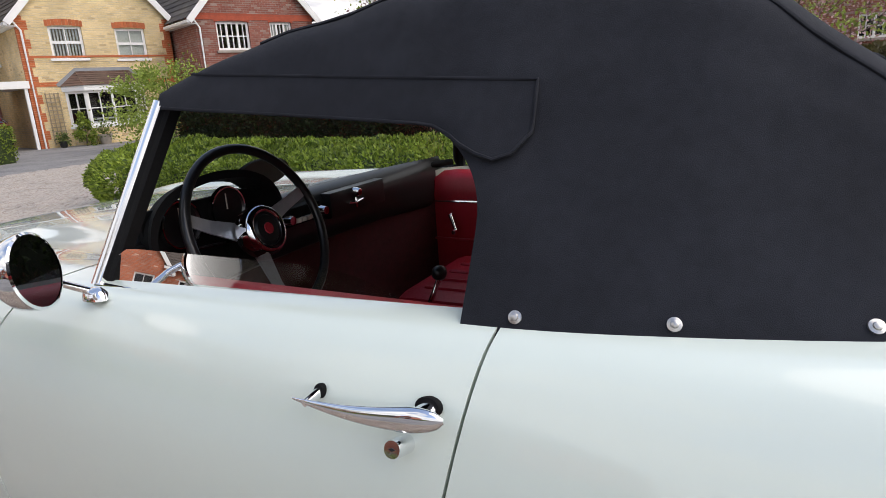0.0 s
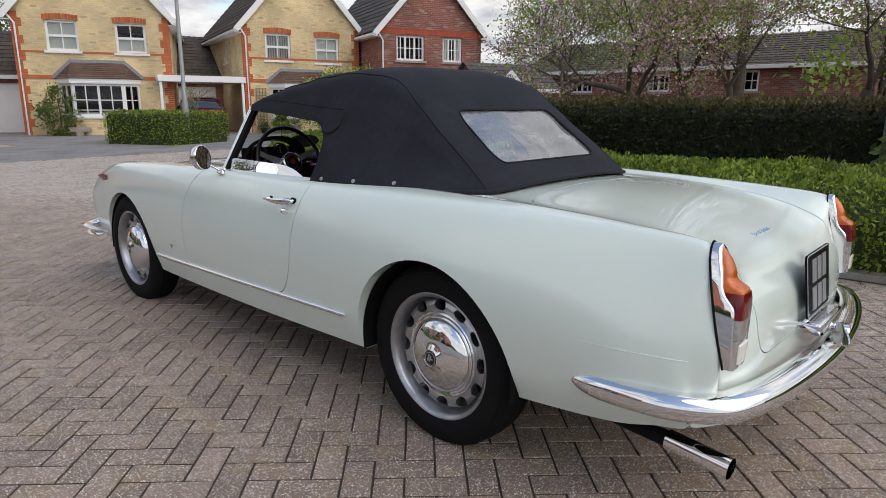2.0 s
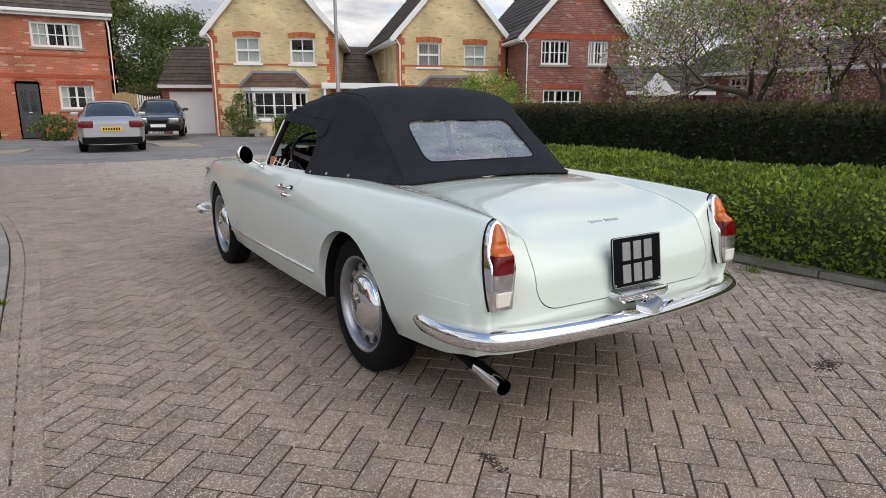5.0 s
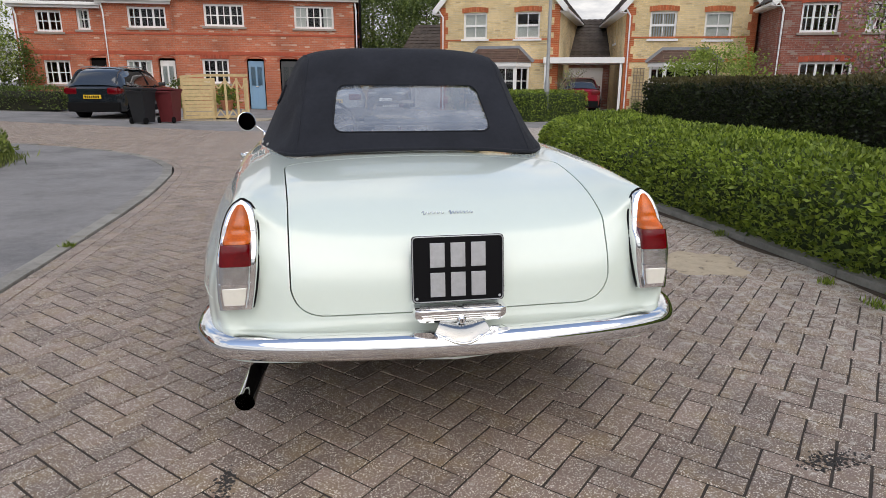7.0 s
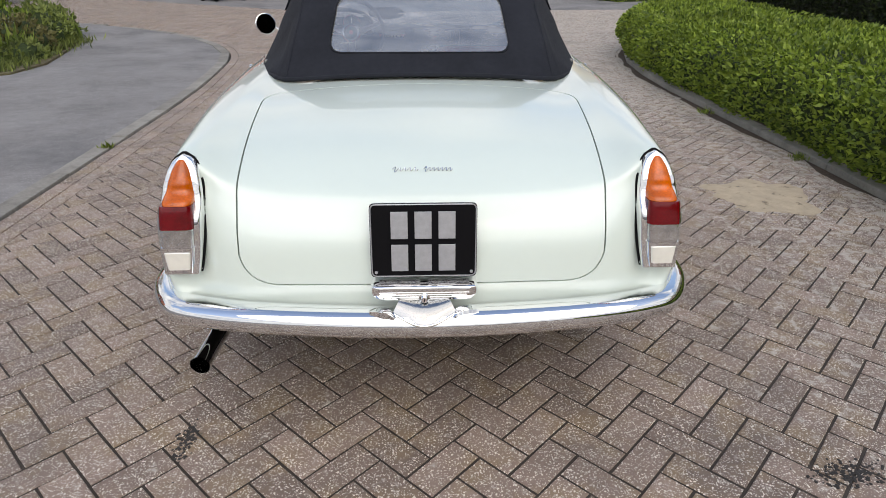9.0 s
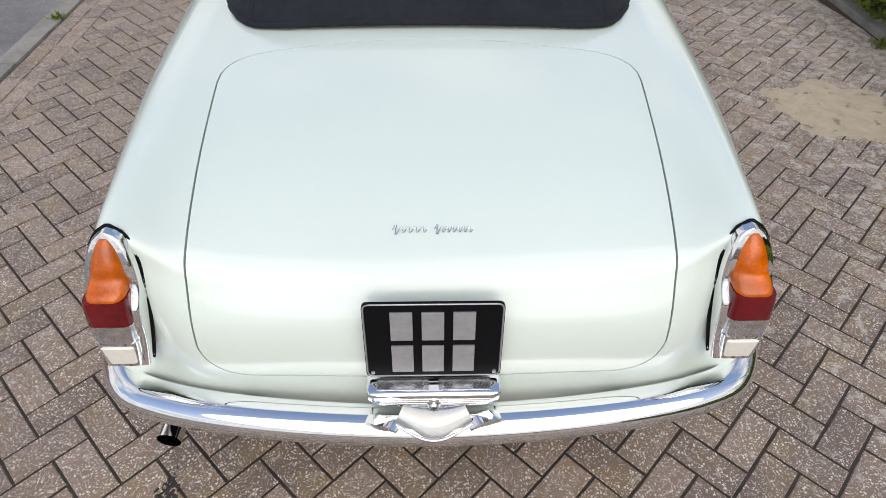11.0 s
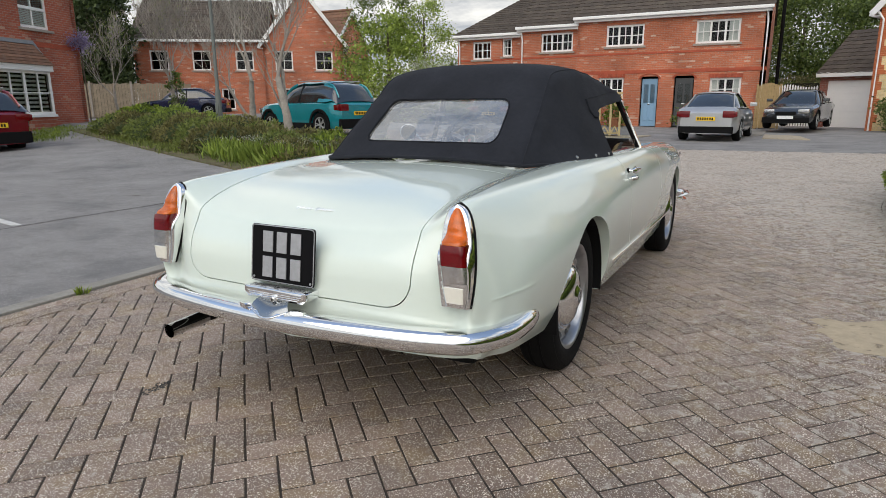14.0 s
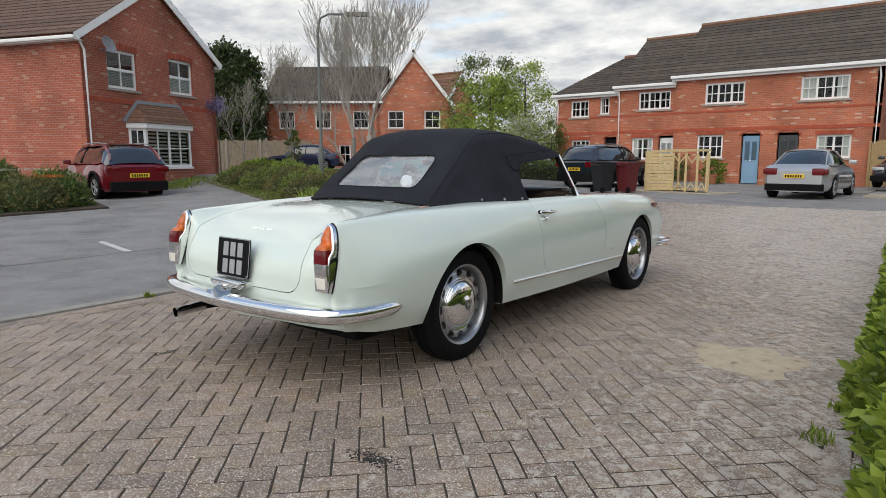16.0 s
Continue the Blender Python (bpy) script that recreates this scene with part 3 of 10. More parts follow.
# ---- ground ----
def ground_sheet():
    bm = bmesh.new()
    xs = [-900, -200, -60, -30, -21, -16, -12, -9, -6, -3, -2.4, 2.8, 6, 12, 30, 60, 200, 900]
    ys = [-900, -200, -60, -20, -6, 0, 4, 6, 8, 11, 18, 24, 40, 60, 200, 900]
    rows = [[bm.verts.new((x, y, lift(x, y) - 0.12)) for x in xs] for y in ys]
    grid_faces(bm, rows)
    return tagged(part("ground", bm, M["tarmac"]), "grey tarmac ground of the close", "ground", kind="structure")


ground_sheet()


def flat(name, outline, z, material, label, category, thick=0.05, kind="structure"):
    """A thin slab over the ground that follows its rise, from an outline in plan."""
    bm = bmesh.new()
    f = bm.faces.new([bm.verts.new((x, y, 0)) for x, y in outline])
    f.normal_update()
    if f.normal.z < 0:
        f.normal_flip()
    lo, hi = min(p[0] for p in outline), max(p[0] for p in outline)
    for x in (-21, -16, -12, -9, -6, -3):
        if lo < x < hi:
            bmesh.ops.bisect_plane(bm, geom=bm.verts[:] + bm.edges[:] + bm.faces[:], plane_co=(x, 0, 0), plane_no=(1, 0, 0))
    for y in (4.0, 6.0, 8.0, 11.0):
        if lo < -3 and min(p[1] for p in outline) < y < max(p[1] for p in outline):
            bmesh.ops.bisect_plane(bm, geom=bm.verts[:] + bm.edges[:] + bm.faces[:], plane_co=(0, y, 0), plane_no=(0, 1, 0))
    for v in bm.verts:
        v.co.z = lift(v.co.x, v.co.y) + z
    low = bmesh.ops.extrude_face_region(bm, geom=bm.faces[:])
    for v in low["geom"]:
        if isinstance(v, bmesh.types.BMVert):
            v.co.z -= thick
    bmesh.ops.recalc_face_normals(bm, faces=bm.faces[:])
    return tagged(part(name, bm, material), label, category, kind=kind)


def smooth_line(points, n=6):
    """The polyline rounded off (Catmull-Rom, n pieces a step)."""
    out = []
    p = [Vector((*q, 0)) for q in points]
    for i in range(len(p) - 1):
        a, b, c, d = p[max(i - 1, 0)], p[i], p[i + 1], p[min(i + 2, len(p) - 1)]
        for k in range(n):
            t = k / n
            v = 0.5 * ((2 * b) + (c - a) * t + (2 * a - 5 * b + 4 * c - d) * t * t + (3 * b - a - 3 * c + d) * t**3)
            out.append((v.x, v.y))
    out.append(points[-1])
    return out


def offset_line(points, d):
    """The polyline pushed d to its left."""
    out = []
    for i, p in enumerate(points):
        a, b = points[max(i - 1, 0)], points[min(i + 1, len(points) - 1)]
        t = Vector((b[0] - a[0], b[1] - a[1])).normalized()
        out.append((p[0] - t.y * d, p[1] + t.x * d))
    return out


KERB_W = smooth_line([(-2.31, -12.0), (-2.31, -4.0), (-2.31, 1.0), (-2.32, 3.6), (-2.42, 5.2), (-2.62, 6.6), (-3.1, 7.75), (-3.9, 8.8), (-5.0, 9.6), (-6.4, 10.2), (-9.0, 10.9), (-14.0, 12.0), (-24.0, 14.0)])
KERB_E = smooth_line([(3.75, -12.0), (3.25, -4.0), (2.92, -1.2), (2.80, 0.0), (2.765, 1.2), (2.72, 2.7), (2.66, 4.4), (2.78, 6.0), (3.2, 7.3), (4.1, 8.4), (5.6, 9.2), (9.0, 9.9), (14.0, 10.2), (24.0, 10.4)])
FAR_EDGE = smooth_line([(24.0, 15.2), (14.0, 14.7), (6.0, 14.3), (1.7, 13.9), (-2.0, 13.8), (-5.0, 14.6), (-8.5, 15.7), (-14.0, 17.4), (-24.0, 20.5)], 3)
road = flat("road", KERB_W + FAR_EDGE[::-1] + KERB_E[::-1], -0.0028, M["joint_sand"], "brick-red block paving laid in herringbone", "paving", thick=0.05)
flat("pavement_west", offset_line(KERB_W, 0.12) + [(-60.0, 22.0), (-60.0, -40.0), (-2.43, -40.0)], 0.012, M["tarmac"], "worn grey tarmac drive", "tarmac")
flat("road_north", FAR_EDGE + [(-60.0, 30.0), (-60.0, 70.0), (60.0, 70.0), (60.0, 15.5)], 0.0, M["tarmac"], "grey tarmac across the close", "tarmac")
flat("garden_ground", offset_line(KERB_E, -0.12) + [(60.0, 10.4), (60.0, -40.0), (3.9, -40.0)], 0.02, M["soil"], "brown soil under the hedges", "soil")


def kerb_run(name, line, z_top, width, label):
    """Kerb stones along a line, each a piece of its own."""
    base = thing(name, label, "kerb", kind="structure")
    pts = [Vector((*p, 0)) for p in line]
    walk_on, need = [pts[0]], 0.9
    for a, b in zip(pts, pts[1:]):
        d = (b - a).length
        k = 0.0
        while d - k > need:
            k += need
            walk_on.append(a.lerp(b, k / d))
            need = 0.9
        need -= d - k
    for p, q in zip(walk_on, walk_on[1:]):
        d = q - p
        m = Matrix.Translation((p.x, p.y, lift(p.x, p.y) + random.uniform(-0.004, 0.004))) @ Matrix.Rotation(math.atan2(d.y, d.x), 4, "Z")
        if "unit" not in kerb_cache or kerb_cache["key"] != (z_top, width):
            bm = bmesh.new()
            s = 1 if width > 0 else -1
            box(bm, (0.003, min(0, width), -0.12), (0.895, max(0, width), z_top), 0.008)
            kerb_cache["unit"], kerb_cache["key"] = to_mesh("kerb_stone", bm, M["kerb"]), (z_top, width)
        o = new("kerb_stone", kerb_cache["unit"])
        o.parent = base
        o.matrix_basis = m
    return base


kerb_cache = {}
kerb_run("kerb_west", [p for p in KERB_W if p[0] > -16], 0.022, 0.12, "grey concrete kerb stones beside the tarmac drive")
kerb_run("kerb_east", [p for p in KERB_E if p[0] < 14], 0.055, -0.12, "grey concrete kerb stones under the hedge")


def blot(name, centre, rx, ry, z, material, label, category, seed, n=40, rag=0.35):
    """A ragged thin patch lying on the paving."""
    bm = bmesh.new()
    c = bm.verts.new((centre[0], centre[1], z + 0.004))
    rim = []
    for i in range(n):
        a = 2 * math.pi * i / n
        k = 1 + rag * noise.noise(Vector((math.cos(a) * 1.7, math.sin(a) * 1.7, seed))) * 1.6 + 0.14 * noise.noise(Vector((math.cos(a) * 7, math.sin(a) * 7, seed)))
        rim.append(bm.verts.new((centre[0] + rx * k * math.cos(a), centre[1] + ry * k * math.sin(a), z)))
    for i in range(n):
        bm.faces.new((c, rim[i], rim[(i + 1) % n]))
    return tagged(part(name, bm, material), label, category)


M["oil"] = mat("dried_oil", (0.03, 0.027, 0.025), 0.7, vary=0.4, scale=30, bump=0.004, bump_scale=120)
blot("sand_patch", (2.08, 1.02), 0.30, 0.26, 0.0035, M["sand"], "pale spilt sand trodden into the paving", "sand", 3.0)


def crumbs(name, centre, rx, ry, count, material, label, category, seed, size=(0.002, 0.0055)):
    rnd = random.Random(seed)
    bm = bmesh.new()
    for _ in range(count):
        r, a = math.sqrt(-2 * math.log(rnd.random() + 1e-9)) * 0.5, rnd.random() * 2 * math.pi
        s = rnd.uniform(*size)
        one = bmesh.new()
        bmesh.ops.create_icosphere(one, subdivisions=1, radius=1)
        merge(bm, one, Matrix.Translation((centre[0] + rx * r * math.cos(a), centre[1] + ry * r * math.sin(a), s * 0.25)) @ Matrix.Rotation(rnd.random() * 6, 4, "Z") @ Matrix.Diagonal((s * rnd.uniform(0.7, 2.0), s, s * 0.45, 1)))
    return tagged(part(name, bm, material), label, category, kind="stuff")


crumbs("oil_stain", (-0.725, -1.00), 0.030, 0.105, 260, M["oil"], "black dried oil and grit on the paving", "stain", 5)
crumbs("oil_stain", (1.22, -1.22), 0.11, 0.05, 220, M["oil"], "black dried oil and grit on the paving", "stain", 6)
crumbs("sand_grit", (2.08, 1.02), 0.40, 0.34, 300, M["sand"], "loose sand grains round the patch", "sand", 7, (0.003, 0.009))

flat("road_line", [(-6.33, 0.965), (-5.08, 0.755), (-5.06, 0.835), (-6.31, 1.045)], 0.0165, M["road_white"], "worn white painted line on the tarmac", "road marking")
for k, line in enumerate(([(-5.05, -9.0), (-5.0, -0.6), (-4.98, 1.3), (-4.93, 2.2), (-5.0, 3.6), (-5.19, 5.15)], [(-6.6, 2.0), (-6.0, 2.6), (-5.6, 2.75), (-5.0, 3.3)], [(-9.0, -1.2), (-7.6, -0.7), (-6.4, -0.8), (-5.1, -0.55)])):
    pts = smooth_line(line)
    wide = 0.011 if k == 0 else 0.017
    bm = bmesh.new()
    rows = []
    for i, (x, y) in enumerate(pts):
        g = wide * (0.6 + 0.8 * abs(noise.noise(Vector((x * 6, y * 6, k)))))
        j = 0.02 * noise.noise(Vector((x * 3, y * 3, 5.0 + k)))
        rows.append([bm.verts.new((x + j + dx, y + (dx if k else 0), lift(x, y) + 0.0155)) for dx in (-g, g)])
    grid_faces(bm, rows)
    tagged(part("road_seam", bm, M["joint_sand"]), "dark seam in the worn tarmac", "road seam", kind="structure")
# moss and washed-in dirt along the foot of the east kerb
bm = bmesh.new()
rows = []
for x, y in [p for p in KERB_E if -6 < p[1] < 8.3 and p[0] < 4.4]:
    g = 0.05 + 0.06 * noise.noise(Vector((x * 2, y * 2.5, 1.0))) + 0.03 * noise.noise(Vector((x * 9, y * 9, 2.0)))
    rows.append([bm.verts.new((x + 0.03, y, 0.0075)), bm.verts.new((x - max(0.012, g), y, 0.0068))])
grid_faces(bm, rows)
tagged(part("kerb_dirt", bm, M["soil"]), "dark dirt washed along the foot of the kerb", "dirt", kind="structure")

# ---- the white open tourer with its black soft top up ----
STATIONS = (3.3, 3.36, 3.25, 2.95, 2.5, 2.0, 1.5, 1.1, 0.65, 0.2, -0.3, -0.65, -0.86, -0.93, -0.98, -0.99)
# Guide lines of the coachwork, from the middle of the top to the sill: half-width, height, and how far the line leads or trails its station.
GUIDES = [
    ([0] * 16, [0.36, 0.52, 0.69, 0.8, 0.855, 0.885, 0.905, 0.91, 0.915, 0.915, 0.888, 0.836, 0.768, 0.714, 0.61, 0.37], [0, 0, 0, 0, 0, 0, 0, 0, 0, 0, 0, 0, 0.0, -0.002, -0.003, -0.01]),
    ([0.28, 0.28, 0.28, 0.28, 0.28, 0.28, 0.28, 0.28, 0.28, 0.28, 0.28, 0.28, 0.28, 0.28, 0.28, 0.28], [0.36, 0.52, 0.685, 0.795, 0.85, 0.88, 0.9, 0.905, 0.91, 0.91, 0.885, 0.838, 0.768, 0.711, 0.61, 0.37], [0] * 16),
    ([0.5, 0.5, 0.51, 0.52, 0.53, 0.53, 0.53, 0.53, 0.53, 0.53, 0.525, 0.5, 0.5, 0.5, 0.51, 0.5], [0.36, 0.54, 0.69, 0.785, 0.83, 0.865, 0.885, 0.89, 0.89, 0.89, 0.88, 0.846, 0.79, 0.728, 0.61, 0.37], [-0.04, -0.03, 0, 0, 0, 0, 0, 0, 0, 0, 0, 0, 0.0, 0.008, 0.01, 0.015]),
    ([0.6, 0.62, 0.64, 0.67, 0.69, 0.7, 0.7, 0.69, 0.675, 0.66, 0.64, 0.632, 0.63, 0.636, 0.64, 0.62], [0.36, 0.56, 0.73, 0.82, 0.86, 0.88, 0.893, 0.897, 0.902, 0.903, 0.893, 0.878, 0.858, 0.795, 0.62, 0.37], [-0.1, -0.08, 0, 0, 0, 0, 0, 0, 0, 0, 0, 0, -0.008, 0.045, 0.068, 0.035]),
    ([0.66, 0.69, 0.72, 0.76, 0.785, 0.8, 0.8, 0.795, 0.785, 0.768, 0.738, 0.705, 0.69, 0.698, 0.705, 0.675], [0.36, 0.56, 0.7, 0.79, 0.82, 0.845, 0.86, 0.86, 0.86, 0.862, 0.855, 0.838, 0.8, 0.725, 0.58, 0.37], [-0.18, -0.16, 0, 0, 0, 0, 0, 0, 0, 0, 0, 0, 0.0, 0.028, 0.035, 0.06]),
    ([0.7, 0.74, 0.78, 0.815, 0.838, 0.846, 0.848, 0.848, 0.848, 0.845, 0.832, 0.8, 0.765, 0.752, 0.735, 0.71], [0.36, 0.52, 0.6, 0.66, 0.68, 0.69, 0.69, 0.69, 0.69, 0.68, 0.66, 0.63, 0.59, 0.55, 0.5, 0.37], [-0.26, -0.24, 0, 0, 0, 0, 0, 0, 0, 0, 0, 0, 0.05, 0.07, 0.09, 0.085]),
    ([0.7, 0.735, 0.77, 0.805, 0.825, 0.832, 0.833, 0.833, 0.832, 0.828, 0.81, 0.785, 0.757, 0.746, 0.735, 0.712], [0.35, 0.42, 0.42, 0.42, 0.42, 0.42, 0.42, 0.42, 0.42, 0.42, 0.42, 0.43, 0.43, 0.425, 0.42, 0.37], [-0.3, -0.28, 0, 0, 0, 0, 0, 0, 0, 0, 0, 0, 0.06, 0.08, 0.1, 0.1]),
    ([0.66, 0.69, 0.72, 0.75, 0.775, 0.785, 0.788, 0.79, 0.788, 0.78, 0.755, 0.725, 0.7, 0.693, 0.685, 0.67], [0.34, 0.31, 0.28, 0.26, 0.25, 0.245, 0.245, 0.25, 0.26, 0.27, 0.285, 0.305, 0.33, 0.337, 0.345, 0.355], [-0.34, -0.32, 0, 0, 0, 0, 0, 0, 0, 0, 0, 0, 0.07, 0.09, 0.11, 0.12]),
    ([0] * 16, [0.34, 0.3, 0.27, 0.25, 0.24, 0.235, 0.235, 0.24, 0.25, 0.26, 0.275, 0.3, 0.325, 0.335, 0.345, 0.36], [0] * 16),
]


def body_solid(nu=9, nv=8):
    """The closed coachwork: sections through the guide lines, lofted from nose to tail."""
    half = []
    last = len(STATIONS) - 1
    for a in range(last * nu + 1):
        u = a / nu
        line = []
        for w, h, lead in GUIDES:
            line.append(Vector((spline(list(enumerate(w)), u), spline(list(enumerate(STATIONS)), u) + spline(list(enumerate(lead)), u), spline(list(enumerate(h)), u))))
        row = []
        for i in range(len(line) - 1):
            p0, p1, p2, p3 = line[max(i - 1, 0)], line[i], line[i + 1], line[min(i + 2, len(line) - 1)]
            if i == 0:
                p0 = Vector((-p2.x, p2.y, p2.z))
            if i == len(line) - 2:
                p0, p3 = p1, p2
            if i == len(line) - 3:
                p3 = p2
            n = nv if i < len(line) - 2 else 3
            for k in range(n):
                t = k / n
                row.append(0.5 * ((2 * p1) + (p2 - p0) * t + (2 * p0 - 5 * p1 + 4 * p2 - p3) * t * t + (3 * p1 - p0 - 3 * p2 + p3) * t**3))
        row.append(line[-1])
        half.append(row)
    bm = bmesh.new()
    rows = []
    for row in half:
        right = [bm.verts.new(p) for p in row]
        left = [bm.verts.new((-p.x, p.y, p.z)) for p in row[1:-1]]
        rows.append(right + left[::-1])
    grid_faces(bm, rows, closed=True)
    bm.faces.new(rows[0])
    bm.faces.new(rows[-1][::-1])
    bmesh.ops.recalc_face_normals(bm, faces=bm.faces[:])
    me = bpy.data.meshes.new("work")
    bm.to_mesh(me)
    bm.free()
    return me


def turned(profile, centre, n=64):
    """A closed solid of turning about the x direction, for cutting."""
    bm = bmesh.new()
    lathe(bm, profile, n, Matrix.Translation(centre))
    bmesh.ops.recalc_face_normals(bm, faces=bm.faces[:])
    me = bpy.data.meshes.new("work")
    bm.to_mesh(me)
    bm.free()
    return me


WHEEL_R, TRACK_F, TRACK_R, BASE = 0.33, 0.725, 0.69, 2.58
car = thing("convertible_car", "white classic convertible with its black soft top up on block paving", "car")
shell = body_solid()
# wheel openings, wider to the front of the rear wheels than behind
for cy, rr, cz in ((0.0, 0.362, 0.33), (2.57, 0.362, 0.31)):
    for side in (-1, 1):
        shell = boolean(shell, turned([(0, 0.42 * side), (rr, 0.42 * side), (rr, 1.0 * side), (0, 1.0 * side)], (0, cy, cz)))
COCKPIT = rounded([(-0.63, 0.12), (0.63, 0.12), (0.70, 0.75), (0.722, 1.42), (0.60, 1.53), (0.36, 1.605), (0.0, 1.635), (-0.36, 1.605), (-0.60, 1.53), (-0.722, 1.42), (-0.70, 0.75)], [0.2, 0.2, 0.1, 0.05, 0.1, 0.1, 0.1, 0.1, 0.1, 0.05, 0.1])
shell = boolean(shell, prism(COCKPIT, "z", 0.34, 1.2))
DOOR = rounded([(0.865, 0.395), (1.77, 0.365), (1.775, 0.60), (1.66, 0.83), (1.50, 0.95), (0.70, 0.95), (0.748, 0.70), (0.795, 0.50)], [0.05, 0.03, 0.1, 0.1, 0.01, 0.01, 0.2, 0.2])
LID = rounded([(-0.492, -1.2), (0.492, -1.2), (0.50, -0.86), (0.555, -0.20), (0.0, -0.115), (-0.555, -0.20), (-0.50, -0.86)], [0.01, 0.01, 0.3, 0.14, 0.5, 0.14, 0.3])
doors = []
for side in (-1, 1):
    lo, hi = sorted((0.62 * side, 1.0 * side))
    doors.append(boolean(shell, prism(DOOR, "x", lo, hi), "INTERSECT"))
    shell = boolean(shell, prism(grow(DOOR, 0.0042), "x", lo - 0.004, hi))
# boot lid: everything inside its outline in plan and above its lower edge
REAR = rounded([(-0.49, 0.52), (0.49, 0.52), (0.51, 0.72), (0.62, 0.80), (0.62, 1.1), (-0.62, 1.1), (-0.62, 0.80), (-0.51, 0.72)], [0.14, 0.14, 0.01, 0.01, 0.01, 0.01, 0.01, 0.01], 10)
LID_BOX = boolean(prism(LID, "z", 0.50, 1.1), prism(REAR, "y", -1.3, 0.0), "INTERSECT")
LID_GAP = boolean(prism(grow(LID, 0.0042), "z", 0.50, 1.1), prism(grow(REAR, 0.0042), "y", -1.3, 0.0), "INTERSECT")
hollow = boolean(shell, prism([(-0.40, -0.80), (0.40, -0.80), (0.40, -0.30), (-0.40, -0.30)], "z", 0.45, 0.68))
lid_mesh = boolean(hollow, LID_BOX, "INTERSECT")
shell = boolean(hollow, LID_GAP)
SKIN = None


def panel(name, me, label="", parent=None):
    me.materials.clear()
    me.materials.append(M["paint"])
    me.polygons.foreach_set("use_smooth", [True] * len(me.polygons))
    me.set_sharp_from_angle(angle=radians(28))
    ob = new(name, me)
    ob.parent = parent or car
    return tagged(ob, label)


from_skin = body_solid()
bmt = bmesh.new()
bmt.from_mesh(from_skin)
from mathutils.bvhtree import BVHTree
SKIN = BVHTree.FromBMesh(bmt)
bmt.free()


def on_skin(y, z, side, out=0.0):
    """The point of the coachwork's flank at y, z, and its normal."""
    hit, n, _, _ = SKIN.ray_cast(Vector((2.0 * side, y, z)), Vector((-side, 0, 0)))
    return hit + n * out, n


def on_deck(x, y, out=0.0):
    hit, n, _, _ = SKIN.ray_cast(Vector((x, y, 2.0)), Vector((0, 0, -1)))
    return hit + n * out, n


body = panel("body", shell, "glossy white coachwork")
# underside faces: dark finish, black also to deepen the shade below the car
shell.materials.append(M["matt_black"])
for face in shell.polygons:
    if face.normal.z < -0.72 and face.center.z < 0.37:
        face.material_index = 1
lid = panel("boot_lid", lid_mesh, "white boot lid")
for me in doors:
    panel("door", me)
left_door, right_door = [o for o in car.children if o.name.startswith("door")]


# inner arches and underside
def arch_liner(side, cy, r, cz):
    bm = bmesh.new()
    lathe(bm, [(0.05, 0.425 * side), (r, 0.425 * side), (r, 0.80 * side)], 64, Matrix.Translation((0, cy, cz)))
    bmesh.ops.bisect_plane(bm, geom=bm.verts[:] + bm.edges[:] + bm.faces[:], plane_co=(0, 0, 0.27), plane_no=(0, 0, -1), clear_outer=True)
    part("wheel_arch", bm, M["matt_black"], car)


for side in (-1, 1):
    arch_liner(side, 0.0, 0.3585, 0.33)
    arch_liner(side, 2.57, 0.3585, 0.31)
bm = bmesh.new()
box(bm, (-0.6, -0.70, 0.235), (0.6, 3.0, 0.32), 0.03)
part("underside", bm, M["matt_black"], car)


